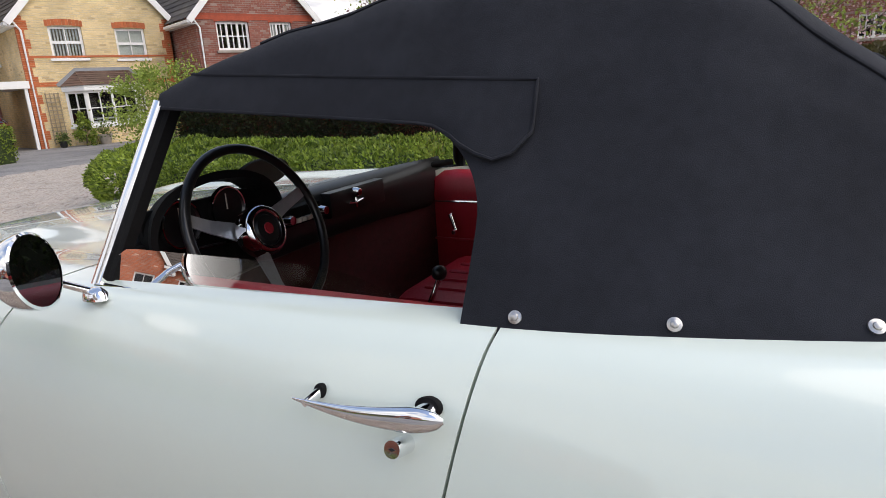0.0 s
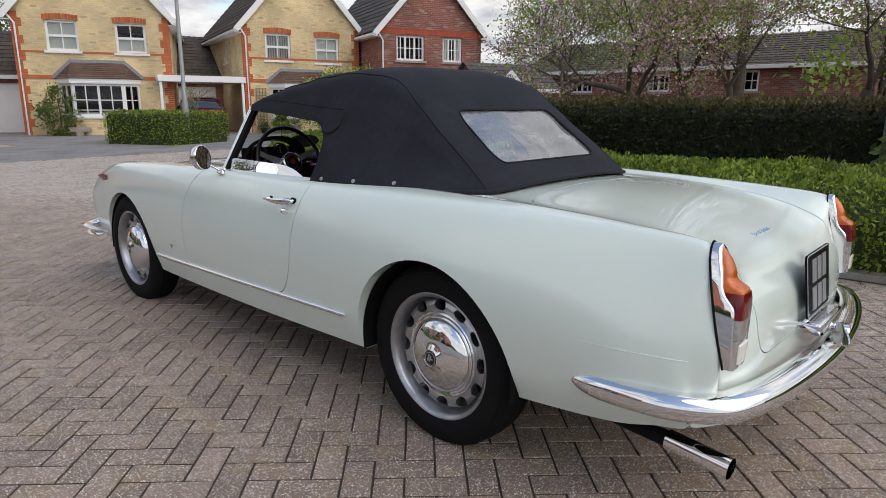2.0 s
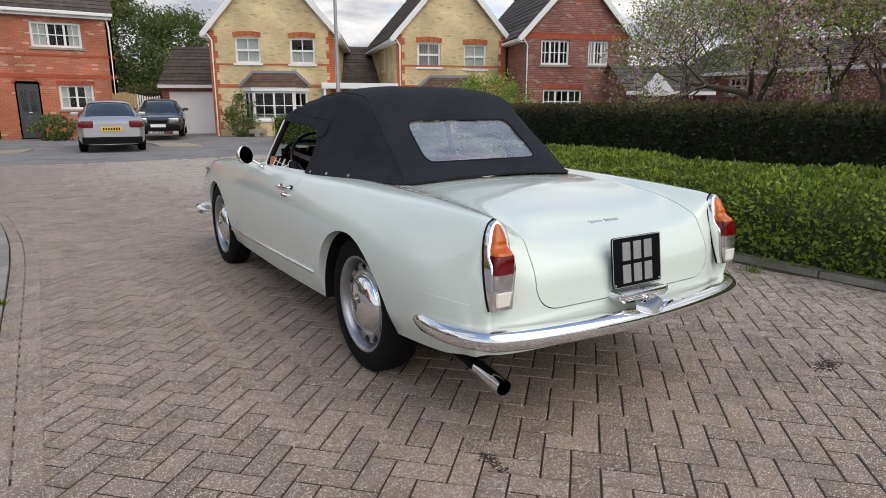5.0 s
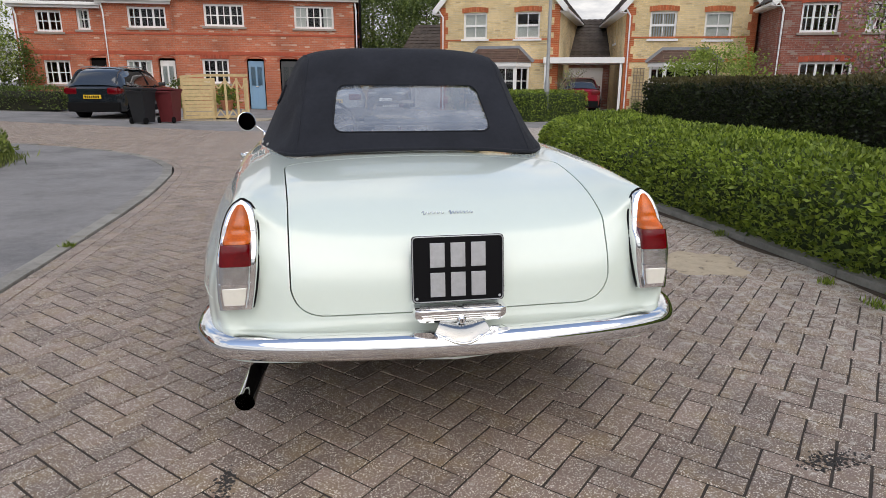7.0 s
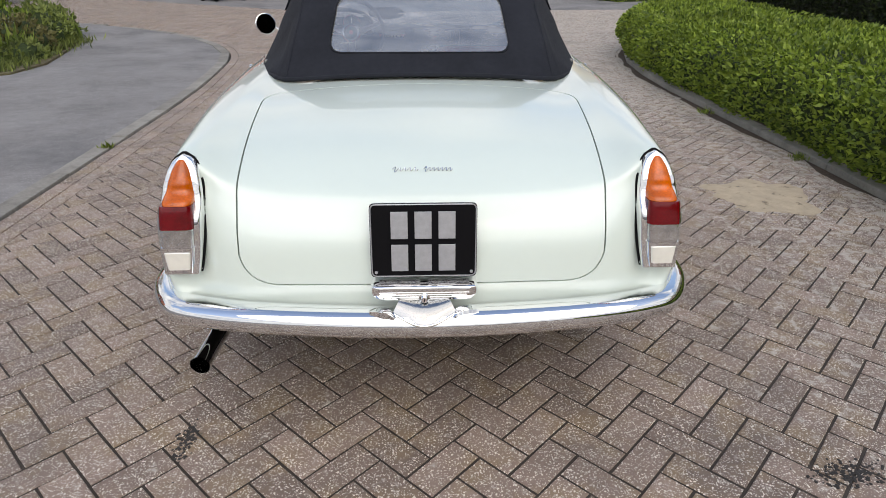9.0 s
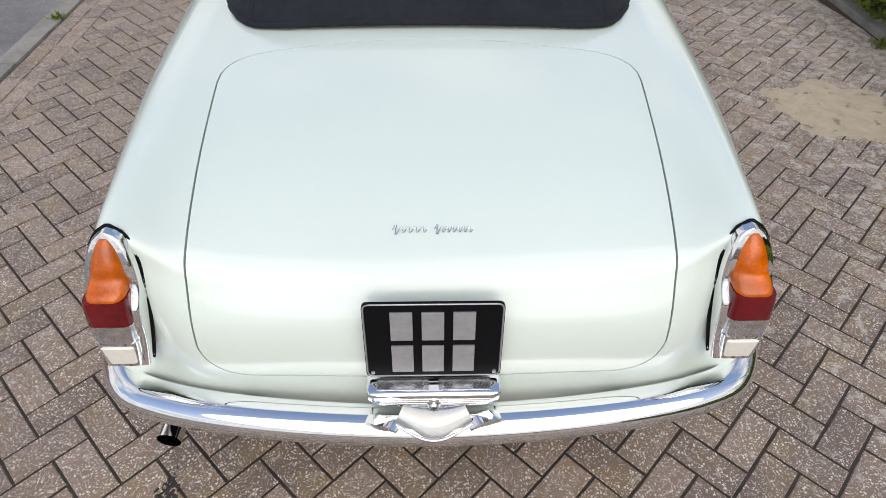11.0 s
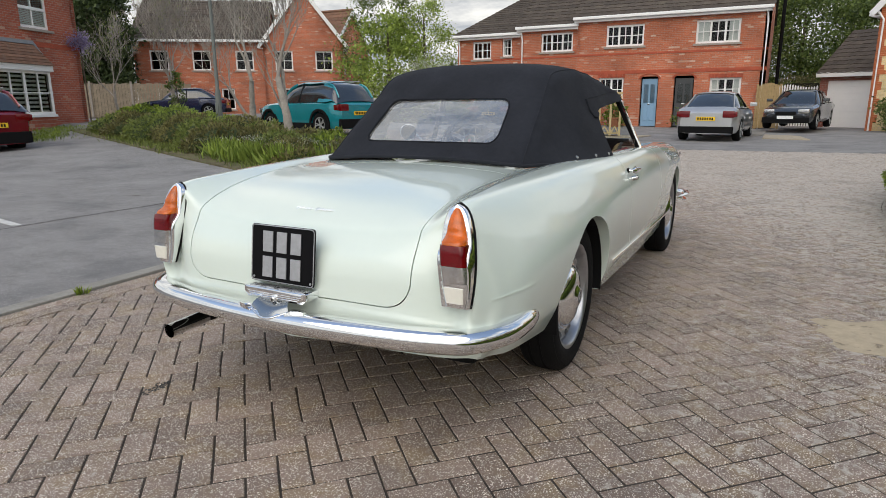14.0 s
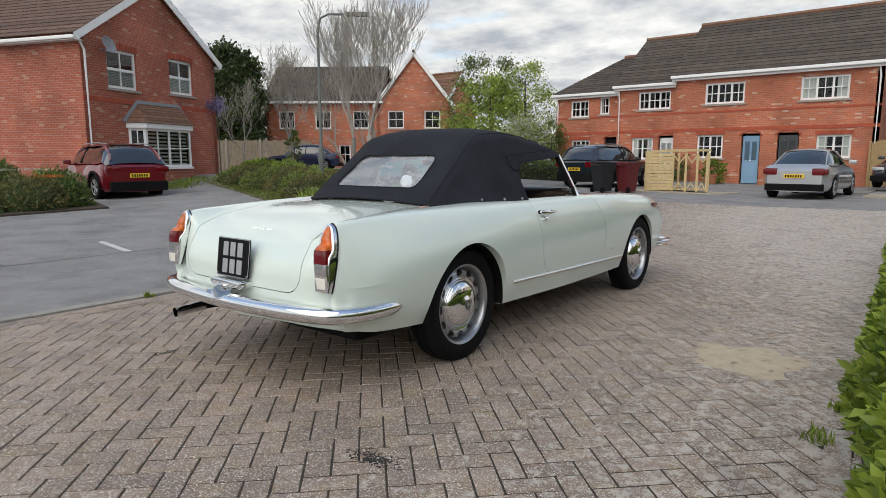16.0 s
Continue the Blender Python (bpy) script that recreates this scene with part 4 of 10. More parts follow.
# ---- wheels ----
def wheel_mesh_parts(side):
    """Tyre, slotted steel rim, hub cap and emblem about the x axis, facing side."""
    s = side
    tyre = bmesh.new()
    tread = [(0.232, -0.075), (0.262, -0.086), (0.300, -0.084), (0.322, -0.072), (0.334, -0.055), (0.336, -0.030), (0.331, -0.026), (0.331, -0.020), (0.337, -0.016), (0.337, 0.016), (0.331, 0.020), (0.331, 0.026), (0.336, 0.030), (0.334, 0.055), (0.322, 0.072), (0.310, 0.080), (0.306, 0.079), (0.300, 0.084), (0.262, 0.086), (0.240, 0.080), (0.232, 0.075)]
    lathe(tyre, [(r, a * s) for r, a in tread], 72, close=True)
    bmesh.ops.recalc_face_normals(tyre, faces=tyre.faces[:])
    rim = bmesh.new()
    front = [(0.0, 0.030), (0.155, 0.034), (0.166, 0.042), (0.184, 0.047), (0.198, 0.040), (0.206, 0.020), (0.212, 0.034), (0.216, 0.062), (0.224, 0.074), (0.234, 0.078), (0.240, 0.074), (0.238, 0.064), (0.226, 0.052), (0.222, -0.06), (0.238, -0.07), (0.228, -0.076), (0.205, -0.05), (0.200, 0.010), (0.160, 0.016), (0.0, 0.016)]
    lathe(rim, [(r, a * s) for r, a in front], 72)
    bmesh.ops.recalc_face_normals(rim, faces=rim.faces[:])
    me = bpy.data.meshes.new("work")
    rim.to_mesh(me)
    rim.free()
    holes = bmesh.new()
    for i in range(12):
        a = 2 * math.pi * (i + 0.5) / 12
        one = bmesh.new()
        lathe(one, [(0, -0.02 * s), (1.0, -0.02 * s), (1.0, 0.12 * s), (0, 0.12 * s)], 20, Matrix.Rotation(a, 4, "X") @ Matrix.Translation((0, 0.184, 0)) @ Matrix.Diagonal((1, 0.0195, 0.027, 1)))
        bmesh.ops.recalc_face_normals(one, faces=one.faces[:])
        merge(holes, one)
    cut = bpy.data.meshes.new("work")
    holes.to_mesh(cut)
    holes.free()
    me = boolean(me, cut)
    cap = bmesh.new()
    lathe(cap, [(r, a * s) for r, a in [(0.0, 0.100), (0.026, 0.100), (0.030, 0.104), (0.034, 0.103), (0.048, 0.092), (0.060, 0.090), (0.100, 0.081), (0.125, 0.069), (0.137, 0.057), (0.140, 0.050), (0.146, 0.052), (0.150, 0.048), (0.151, 0.042), (0.157, 0.044), (0.160, 0.038), (0.158, 0.028)]], 64)
    bmesh.ops.recalc_face_normals(cap, faces=cap.faces[:])
    emblem = bmesh.new()
    lathe(emblem, [(r, a * s) for r, a in [(0.0, 0.103), (0.029, 0.103), (0.0295, 0.100)]], 32)
    bmesh.ops.recalc_face_normals(emblem, faces=emblem.faces[:])
    mark = bmesh.new()
    ring_s = [(0.0225, 0.1042), (0.0245, 0.1042), (0.0245, 0.1030), (0.0225, 0.1030)]
    lathe(mark, [(r, a * s) for r, a in ring_s], 32, close=True)
    for lo, hi in (((0.1030, -0.012, -0.003), (0.1042, 0.004, 0.003)), ((0.1030, 0.006, -0.014), (0.1042, 0.012, 0.014)), ((0.1030, -0.002, -0.012), (0.1042, 0.003, 0.012))):
        box(mark, (min(lo[0] * s, hi[0] * s), *lo[1:]), (max(lo[0] * s, hi[0] * s), *hi[1:]), 0, Matrix.Rotation(0.6, 4, "X"))
    bmesh.ops.recalc_face_normals(mark, faces=mark.faces[:])
    out = {"tyre": to_mesh("tyre", tyre, M["rubber"], 40), "hub_cap": to_mesh("hub_cap", cap, M["chrome"], 50), "emblem": to_mesh("emblem", emblem, M["black"], 40), "mark": to_mesh("mark", mark, M["plate_silver"])}
    me.materials.clear()
    me.materials.append(M["steel"])
    me.polygons.foreach_set("use_smooth", [True] * len(me.polygons))
    me.set_sharp_from_angle(angle=radians(35))
    out["rim"] = me
    return out


for side in (-1, 1):
    kit = wheel_mesh_parts(side)
    for cy, track, turn, cz in ((0.0, TRACK_R, 0.3, 0.328), (BASE, TRACK_F, 1.1, 0.318)):
        tyre = new("wheel", kit["tyre"])
        tyre.matrix_basis = Matrix.Translation((track * side, cy, cz)) @ Matrix.Rotation(turn * side, 4, "X")
        tyre.parent = car
        tagged(tyre, "black tyre on a slotted silver steel rim")
        for name in ("rim", "hub_cap", "emblem", "mark"):
            o = new(name, kit[name])
            o.parent = tyre


# ---- tail lamps ----
LAMP_OUT = [(0.552, 0.706), (0.60, 0.709), (0.73, 0.700), (0.80, 0.684), (0.835, 0.668), (0.855, 0.650), (0.863, 0.634)]
LAMP_IN = [(0.552, 0.612), (0.60, 0.603), (0.73, 0.590), (0.80, 0.592), (0.835, 0.600), (0.855, 0.614), (0.863, 0.630)]
CASE_DEEP = [(0.552, 0.024), (0.60, 0.030), (0.64, 0.037), (0.70, 0.049), (0.712, 0.049), (0.742, 0.031), (0.80, 0.028), (0.863, 0.022)]
LENS_REAR = [(0.556, -0.982), (0.63, -0.984), (0.69, -0.983), (0.745, -0.978), (0.756, -0.974), (0.770, -0.950), (0.80, -0.939), (0.83, -0.924), (0.85, -0.907), (0.863, -0.892)]


def lamp_front(z):
    """The raked plane in which the lamp meets the wing."""
    return -0.878 - 0.2525 * (0.857 - z)


def lamp_slice(z0, z1, rows, inner, outer, rear, side, ahead=0.0, soft_edge=0.012):
    """A closed slice of the lamp between two heights: rounded at the rear, square where it meets the wing."""
    bm = bmesh.new()
    grid = []
    for i in range(rows + 1):
        z = z0 + (z1 - z0) * i / rows
        a, b = spline(LAMP_IN, z) + inner, spline(LAMP_OUT, z) - outer
        if b - a < 0.004:
            a = b = (a + b) / 2
            a, b = a - 0.002, b + 0.002
        yf, yr = lamp_front(z) + ahead, rear(z)
        r = min(soft_edge, (b - a) * 0.45)
        line = [(a, yf), (a, yr + r), (a + 0.08 * r, yr + 0.62 * r), (a + 0.30 * r, yr + 0.30 * r), (a + 0.62 * r, yr + 0.08 * r), (a + r, yr), (b - r, yr), (b - 0.62 * r, yr + 0.08 * r), (b - 0.30 * r, yr + 0.30 * r), (b - 0.08 * r, yr + 0.62 * r), (b, yr + r), (b, yf)]
        grid.append([bm.verts.new((x * side, y, z)) for x, y in line])
    grid_faces(bm, grid, closed=True)
    bm.faces.new(grid[0])
    bm.faces.new(grid[-1])
    bmesh.ops.recalc_face_normals(bm, faces=bm.faces[:])
    return bm


def lens_rear(z):
    return spline(LENS_REAR, z)


for side in (-1, 1):
    lamp = part("tail_lamp", lamp_slice(0.552, 0.863, 40, 0.0, 0.0, lambda z: lamp_front(z) - spline(CASE_DEEP, z), side, 0.004, 0.008), M["chrome"], car, "chrome-cased tail lamp with amber, red and clear lenses", smooth=35)
    line_a, line_b = [], []
    for i in range(25):
        z = 0.551 + (0.8645 - 0.551) * i / 24
        line_a.append(((spline(LAMP_IN, z) - 0.002) * side, lamp_front(z) + 0.001, z))
        line_b.append(((spline(LAMP_OUT, z) + 0.002) * side, lamp_front(z) + 0.001, z))
    bm = bmesh.new()
    tube(bm, line_a + line_b[::-1], 0.0026, 6, closed=True)
    part("gasket", bm, M["rubber"], lamp, smooth=60)
    part("amber_lens", lamp_slice(0.748, 0.852, 26, 0.017, 0.012, lens_rear, side, -0.01, 0.024), M["amber"], lamp, smooth=45)
    part("red_lens", lamp_slice(0.684, 0.7475, 6, 0.015, 0.007, lens_rear, side, -0.01, 0.016), M["red_lens"], lamp, smooth=30)
    part("clear_lens", lamp_slice(0.632, 0.6835, 6, 0.016, 0.008, lens_rear, side, -0.01, 0.016), M["clear_lens"], lamp, smooth=30)
    part("lens_frame", lamp_slice(0.5545, 0.6315, 6, 0.014, 0.006, lens_rear, side, -0.01, 0.014), M["chrome"], lamp, smooth=30)
    part("reflector", lamp_slice(0.568, 0.618, 4, 0.023, 0.015, lambda z: lens_rear(z) - 0.004, side, -0.02, 0.008), M["cream_lens"], lamp, smooth=30)


# ---- rear bumper ----
def bumper_path(n=64):
    """Half-round plan of the bumper from the left tip round the tail to the right tip."""
    knots = [(0.0, -0.795), (0.05, -0.802), (0.16, -0.785), (0.22, -0.728), (0.30, -0.62), (0.5, 0.0), (0.70, 0.62), (0.78, 0.728), (0.84, 0.785), (0.95, 0.802), (1.0, 0.795)]
    deep = [(0.0, -0.575), (0.05, -0.64), (0.16, -0.86), (0.22, -0.965), (0.30, -1.025), (0.5, -1.10), (0.70, -1.025), (0.78, -0.965), (0.84, -0.86), (0.95, -0.64), (1.0, -0.575)]
    return [(spline(knots, i / n), spline(deep, i / n), 0.434 + 0.012 * math.sin(math.pi * i / n)) for i in range(n + 1)]


def blade(path, section, tips=0.25):
    n = len(path)
    sc = [min(1.0, tips + (1 - tips) * math.sqrt(min(1, min(i, n - 1 - i) / 4))) for i in range(n)]
    bm = bmesh.new()
    sweep(bm, path, section, scales=sc)
    bmesh.ops.recalc_face_normals(bm, faces=bm.faces[:])
    return bm


BLADE = [(-0.062, 0.030), (-0.045, 0.036), (-0.020, 0.036), (0.000, 0.030), (0.012, 0.016), (0.016, 0.000), (0.013, -0.016), (0.006, -0.030), (-0.010, -0.040), (-0.040, -0.042), (-0.040, -0.034), (-0.012, -0.032), (-0.004, -0.020), (0.002, 0.0), (-0.004, 0.014), (-0.020, 0.024), (-0.062, 0.024)]
bumper = part("rear_bumper", blade(bumper_path(), BLADE), M["chrome"], car, "wrap-round chrome rear bumper", smooth=50)
for sx in (-0.42, 0.42):
    bm = bmesh.new()
    box(bm, (sx - 0.02, -1.03, 0.405), (sx + 0.02, -0.93, 0.43), 0.004)
    part("bracket", bm, M["matt_black"], bumper)
# the notch in the middle of the bumper: a dimmed chrome bowl held by a chrome lip between two small wings
def lip_point(u):
    x = 0.092 * (2 * u - 1)
    k = math.cos(math.pi * x / 0.184) ** 1.25
    return Vector((x, -1.086 - 0.029 * k, 0.484 - 0.026 * k))


bm = bmesh.new()
sweep(bm, [lip_point(0.06 + 0.88 * i / 24) for i in range(25)], ring(8, 0.0042))
bmesh.ops.recalc_face_normals(bm, faces=bm.faces[:])
rider = part("bumper_notch", bm, M["chrome"], bumper, smooth=60)
bm = bmesh.new()
rows = []
for i in range(19):
    p = lip_point(0.04 + 0.92 * i / 18)
    top = Vector((p.x * 0.60, -1.015, 0.507))
    rows.append([bm.verts.new(p.lerp(top, k) + Vector((0, -0.014 * math.sin(math.pi * k), 0.015 * math.sin(math.pi * k)))) for k in (0.0, 0.2, 0.4, 0.6, 0.8, 1.0)])
grid_faces(bm, rows)
bmesh.ops.recalc_face_normals(bm, faces=bm.faces[:])
part("bowl", bm, M["chrome_dull"], rider, "dimmed chrome bowl", smooth=60)
for side in (-1, 1):
    bm = bmesh.new()
    sweep(bm, [(side * x, y, z) for x, y, z in ((0.076, -1.098, 0.474), (0.088, -1.091, 0.482), (0.100, -1.086, 0.485), (0.122, -1.080, 0.485), (0.142, -1.074, 0.482))], [(-0.016, -0.010), (0.008, -0.011), (0.013, -0.003), (0.009, 0.006), (-0.016, 0.007)], scales=[0.45, 0.8, 1.0, 1.0, 0.85])
    bmesh.ops.recalc_face_normals(bm, faces=bm.faces[:])
    part("wing", bm, M["chrome"], rider, smooth=45)

# front bumper tips, seen past the wings
for side in (-1, 1):
    bm = blade([(0.80 * side, 3.02, 0.36), (0.825 * side, 3.08, 0.36), (0.825 * side, 3.18, 0.36), (0.80 * side, 3.30, 0.36), (0.72 * side, 3.40, 0.36), (0.5 * side, 3.47, 0.365), (0.0, 3.50, 0.37)], [(x * -side, y) for x, y in BLADE], 0.4)
    part("front_bumper", bm, M["chrome"], car, smooth=50)
    # side marker on the wing
    p, n = on_skin(2.98, 0.735, side)
    bm = bmesh.new()
    rows = []
    for i in range(9):
        u = i / 8
        y = 2.86 + 0.20 * u
        p, n = on_skin(y, 0.738 - 0.012 * u, side)
        h = 0.004 + 0.020 * math.sin(math.pi * min(1, 0.15 + u * 0.75))
        rows.append([bm.verts.new(p + Vector((0, 0, h * math.cos(a))) + n * (0.002 + 0.014 * max(0, math.sin(a)) * (0.3 + u))) for a in [math.pi * k / 6 for k in range(7)]])
    grid_faces(bm, rows)
    bmesh.ops.recalc_face_normals(bm, faces=bm.faces[:])
    part("side_marker", bm, M["red_lens"], car, "orange-red teardrop side lamp", smooth=50)
# ---- plate, plate lamp, lock, badges ----
PLATE_M = Matrix.Translation((0.0, -0.999, 0.655)) @ Matrix.Rotation(radians(-7.5), 4, "X")
bm = bmesh.new()
one = rounded([(-0.142, -0.102), (0.142, -0.102), (0.142, 0.102), (-0.142, 0.102)], 0.014, 4)
a = [bm.verts.new((x, 0.0, z)) for x, z in one]
b = [bm.verts.new((x, -0.006, z)) for x, z in one]
bm.faces.new(a)
bm.faces.new(b)
for i in range(len(a)):
    bm.faces.new((a[i], a[(i + 1) % len(a)], b[(i + 1) % len(a)], b[i]))
bmesh.ops.transform(bm, matrix=PLATE_M, verts=bm.verts)
bmesh.ops.recalc_face_normals(bm, faces=bm.faces[:])
plate = part("number_plate", bm, M["plate_black"], car, "square black plate with raised silver bars")
bm = bmesh.new()
sweep(bm, [(x, -0.006, z) for x, z in rounded([(-0.139, -0.099), (0.139, -0.099), (0.139, 0.099), (-0.139, 0.099)], 0.014, 4)], ring(6, 0.0019), closed=True, up=(0, 1, 0))
bmesh.ops.transform(bm, matrix=PLATE_M, verts=bm.verts)
part("rim_bead", bm, M["plate_silver"], plate, smooth=60)
for row, zc in ((0, 0.043), (1, -0.047)):
    for col in range(3):
        bm = bmesh.new()
        x = -0.064 + 0.063 * col
        box(bm, (x - 0.0225, -0.0100, zc - 0.037), (x + 0.0225, -0.0060, zc + 0.037), 0.0015, PLATE_M)
        part("bar", bm, M["plate_silver"], plate)
for sx in (-0.128, 0.128):
    bm = bmesh.new()
    lathe(bm, [(0.0, -0.0095), (0.004, -0.009), (0.0045, -0.006)], 10, PLATE_M @ Matrix.Translation((sx, 0, -0.088)) @ Matrix.Rotation(radians(90), 4, "Z"))
    part("screw", bm, M["plate_silver"], plate)
# plate lamp
bm = bmesh.new()
one = [(-0.143, 0.545), (0.143, 0.545), (0.143, 0.522), (0.124, 0.504), (-0.124, 0.504), (-0.143, 0.522)]
rows = [[bm.verts.new((x * k, y, 0.526 + (z - 0.526) * k)) for x, z in rounded(one, 0.006, 3)] for y, k in ((-0.985, 1.0), (-1.048, 1.0), (-1.056, 0.97), (-1.060, 0.86))]
grid_faces(bm, rows, closed=True)
bm.faces.new(rows[-1])
bmesh.ops.recalc_face_normals(bm, faces=bm.faces[:])
lamp = part("plate_lamp", bm, M["chrome"], car, "chrome plate lamp with ribbed clear lenses", smooth=40)
for sx in (-0.066, 0.066):
    bm = bmesh.new()
    box(bm, (sx - 0.056, -1.048, 0.541), (sx + 0.056, -1.016, 0.548), 0.003)
    part("lens", bm, M["clear_lens"], lamp)
for k in range(3):
    bm = bmesh.new()
    tube(bm, [(-0.108 - 0.006 * k, -1.0602, 0.514 + 0.007 * k), (0.108 + 0.006 * k, -1.0602, 0.514 + 0.007 * k)], 0.0018, 6)
    part("rib", bm, M["chrome"], lamp, smooth=60)
bm = bmesh.new()
lathe(bm, [(0.0, -0.014), (0.008, -0.014), (0.010, -0.012), (0.010, -0.005), (0.015, -0.003), (0.018, 0.008)], 24, Matrix.Translation((0.0, -1.058, 0.512)) @ Matrix.Rotation(radians(90), 4, "Z"))
lock = part("boot_lock", bm, M["chrome"], car, smooth=40)
bm = bmesh.new()
box(bm, (-0.0014, -1.0732, 0.5075), (0.0014, -1.0715, 0.5165))
part("keyhole", bm, M["black"], lock)


def ribbon(points, r):
    bm = bmesh.new()
    tube(bm, points, r, 5)
    return bm


# chrome script on the lid: two joined scrawls without letters
for x0, x1, waves in ((-0.085, -0.012, 5), (0.004, 0.085, 7)):
    pts = []
    for i in range(waves * 6 + 1):
        u = i / (waves * 6)
        x = x0 + (x1 - x0) * u
        h = (0.008 if i > 6 else 0.014) * math.sin(u * waves * 2 * math.pi)
        p, n = on_deck(x + 0.3 * h, -0.812 + h * 0.9, 0.003)
        pts.append(p)
    part("script_badge", ribbon(pts, 0.0016), M["chrome"], lid, smooth=60)


# ---- flank trim ----
for side in (-1, 1):
    pts = [on_skin(0.42 + (2.17 - 0.42) * i / 40, 0.400 - 0.048 * i / 40, side, 0.005)[0] for i in range(41)]
    bm = bmesh.new()
    tube(bm, pts, 0.0105, 10)
    part("sill_moulding", bm, M["chrome"], car, smooth=40)
    # small winged badge
    p, n = on_skin(1.94, 0.437, side, 0.003)
    bm = bmesh.new()
    for dy0, dz0, dy1, dz1 in ((0.0, 0.0, 0.028, 0.010), (0.0, 0.0, -0.030, 0.012), (0.0, 0.012, 0.0, -0.012), (0.0, 0.0, 0.016, -0.008)):
        tube(bm, [p + Vector((0, dy0, dz0)), p + Vector((0, dy1, dz1))], 0.0032, 6, taper=[1.0, 0.4])
    part("wing_badge", bm, M["plate_silver"], car)
    # crease behind the wheel arch, running to the lamp
    pts = [on_skin(-0.58 - 0.30 * i / 16, 0.565 - 0.004 * i / 16, side, 0.0004)[0] for i in range(17)]
    bm = bmesh.new()
    sweep(bm, pts, [(-0.003, -0.0022), (0.0012, 0.0), (-0.003, 0.0030)], scales=[min(1.0, 0.1 + i / 8) for i in range(17)])
    bmesh.ops.recalc_face_normals(bm, faces=bm.faces[:])
    part("crease", bm, M["paint"], body)


# ---- door handles ----
def door_handle(side, parent):
    """A pointed chrome blade standing off the door on two feet over black rubber pads, with the lock below."""
    p0, n0 = on_skin(0.950, 0.800, side)
    p1, n1 = on_skin(0.735, 0.806, side)
    bm = bmesh.new()
    path, sc = [], []
    for i in range(25):
        u = i / 24
        path.append(p0.lerp(p1, u) + n0.lerp(n1, u) * (0.032 + 0.006 * math.sin(math.pi * u)) + Vector((0, 0, -0.007 * math.sin(math.pi * u))))
        sc.append(max(0.05, 0.08 + 1.15 * u - 0.25 * u * u) if u < 0.80 else max(0.04, 0.84 * math.sqrt(max(0.0, 1 - ((u - 0.80) / 0.205) ** 2))))
    sweep(bm, path, ring(14, 0.012, 0.0205), scales=sc)
    bmesh.ops.recalc_face_normals(bm, faces=bm.faces[:])
    grip = part("door_handle", bm, M["chrome"], parent, "polished chrome pull handle", smooth=60)
    for u, w, h in ((0.10, 0.008, 0.010), (0.84, 0.019, 0.013)):
        base = p0.lerp(p1, u) + Vector((0, 0, 0.010))
        n = n0.lerp(n1, u).normalized()
        low = Vector((0, 0, -0.014))
        bm = bmesh.new()
        sweep(bm, [base - n * 0.004, base + n * 0.014 + low * 0.4, base + n * 0.036 + low], ring(14, w * 0.8, h * 0.8), up=(0, 0, 1), scales=[1.0, 0.85, 0.6])
        part("foot", bm, M["chrome"], grip, smooth=50)
        bm = bmesh.new()
        sweep(bm, [base - n * 0.006, base + n * 0.003, base + n * 0.006], ring(18, w * 0.92, h * 1.0), up=(0, 0, 1), scales=[1.0, 1.0, 0.9])
        part("rubber_pad", bm, M["rubber"], grip, smooth=50)
    q, n = on_skin(0.797, 0.768, side)
    bm = bmesh.new()
    sweep(bm, [q - n * 0.004, q + n * 0.026, q + n * 0.034], ring(18, 0.0125), up=(0, 1, 0), scales=[1.0, 1.0, 0.86])
    barrel = part("lock_barrel", bm, M["chrome"], grip, smooth=40)
    bm = bmesh.new()
    sweep(bm, [q + n * 0.0335, q + n * 0.0346], ring(4, 0.0022, 0.005), up=(0, 1, 0))
    part("keyhole", bm, M["black"], barrel)


door_handle(-1, left_door)
door_handle(1, right_door)


# ---- soft top ----
HOOD = [
    ([0] * 8, [1.435, 1.20, 0.95, 0.72, 0.50, 0.27, 0.00, -0.075], [1.222, 1.315, 1.365, 1.378, 1.342, 1.168, 0.958, 0.918]),
    ([0.30, 0.30, 0.29, 0.28, 0.27, 0.28, 0.30, 0.31], [1.42, 1.20, 0.95, 0.72, 0.50, 0.27, 0.00, -0.07], [1.218, 1.308, 1.358, 1.372, 1.336, 1.164, 0.958, 0.916]),
    ([0.575, 0.545, 0.51, 0.485, 0.465, 0.455, 0.48, 0.49], [1.395, 1.19, 0.95, 0.72, 0.50, 0.26, 0.02, -0.045], [1.212, 1.275, 1.320, 1.338, 1.305, 1.140, 0.955, 0.912]),
    ([0.632, 0.605, 0.585, 0.565, 0.535, 0.515, 0.54, 0.555], [1.375, 1.18, 0.95, 0.72, 0.49, 0.26, 0.06, 0.005], [1.185, 1.205, 1.225, 1.235, 1.205, 1.085, 0.945, 0.908]),
    ([0.655, 0.65, 0.645, 0.637, 0.605, 0.565, 0.575, 0.582], [1.37, 1.18, 0.95, 0.72, 0.49, 0.27, 0.10, 0.05], [1.08, 1.08, 1.09, 1.09, 1.07, 1.01, 0.935, 0.905]),
    ([0.712, 0.734, 0.748, 0.750, 0.732, 0.700, 0.648, 0.615], [1.36, 1.18, 0.95, 0.72, 0.50, 0.30, 0.15, 0.11], [0.872, 0.870, 0.868, 0.866, 0.868, 0.875, 0.887, 0.896]),
]


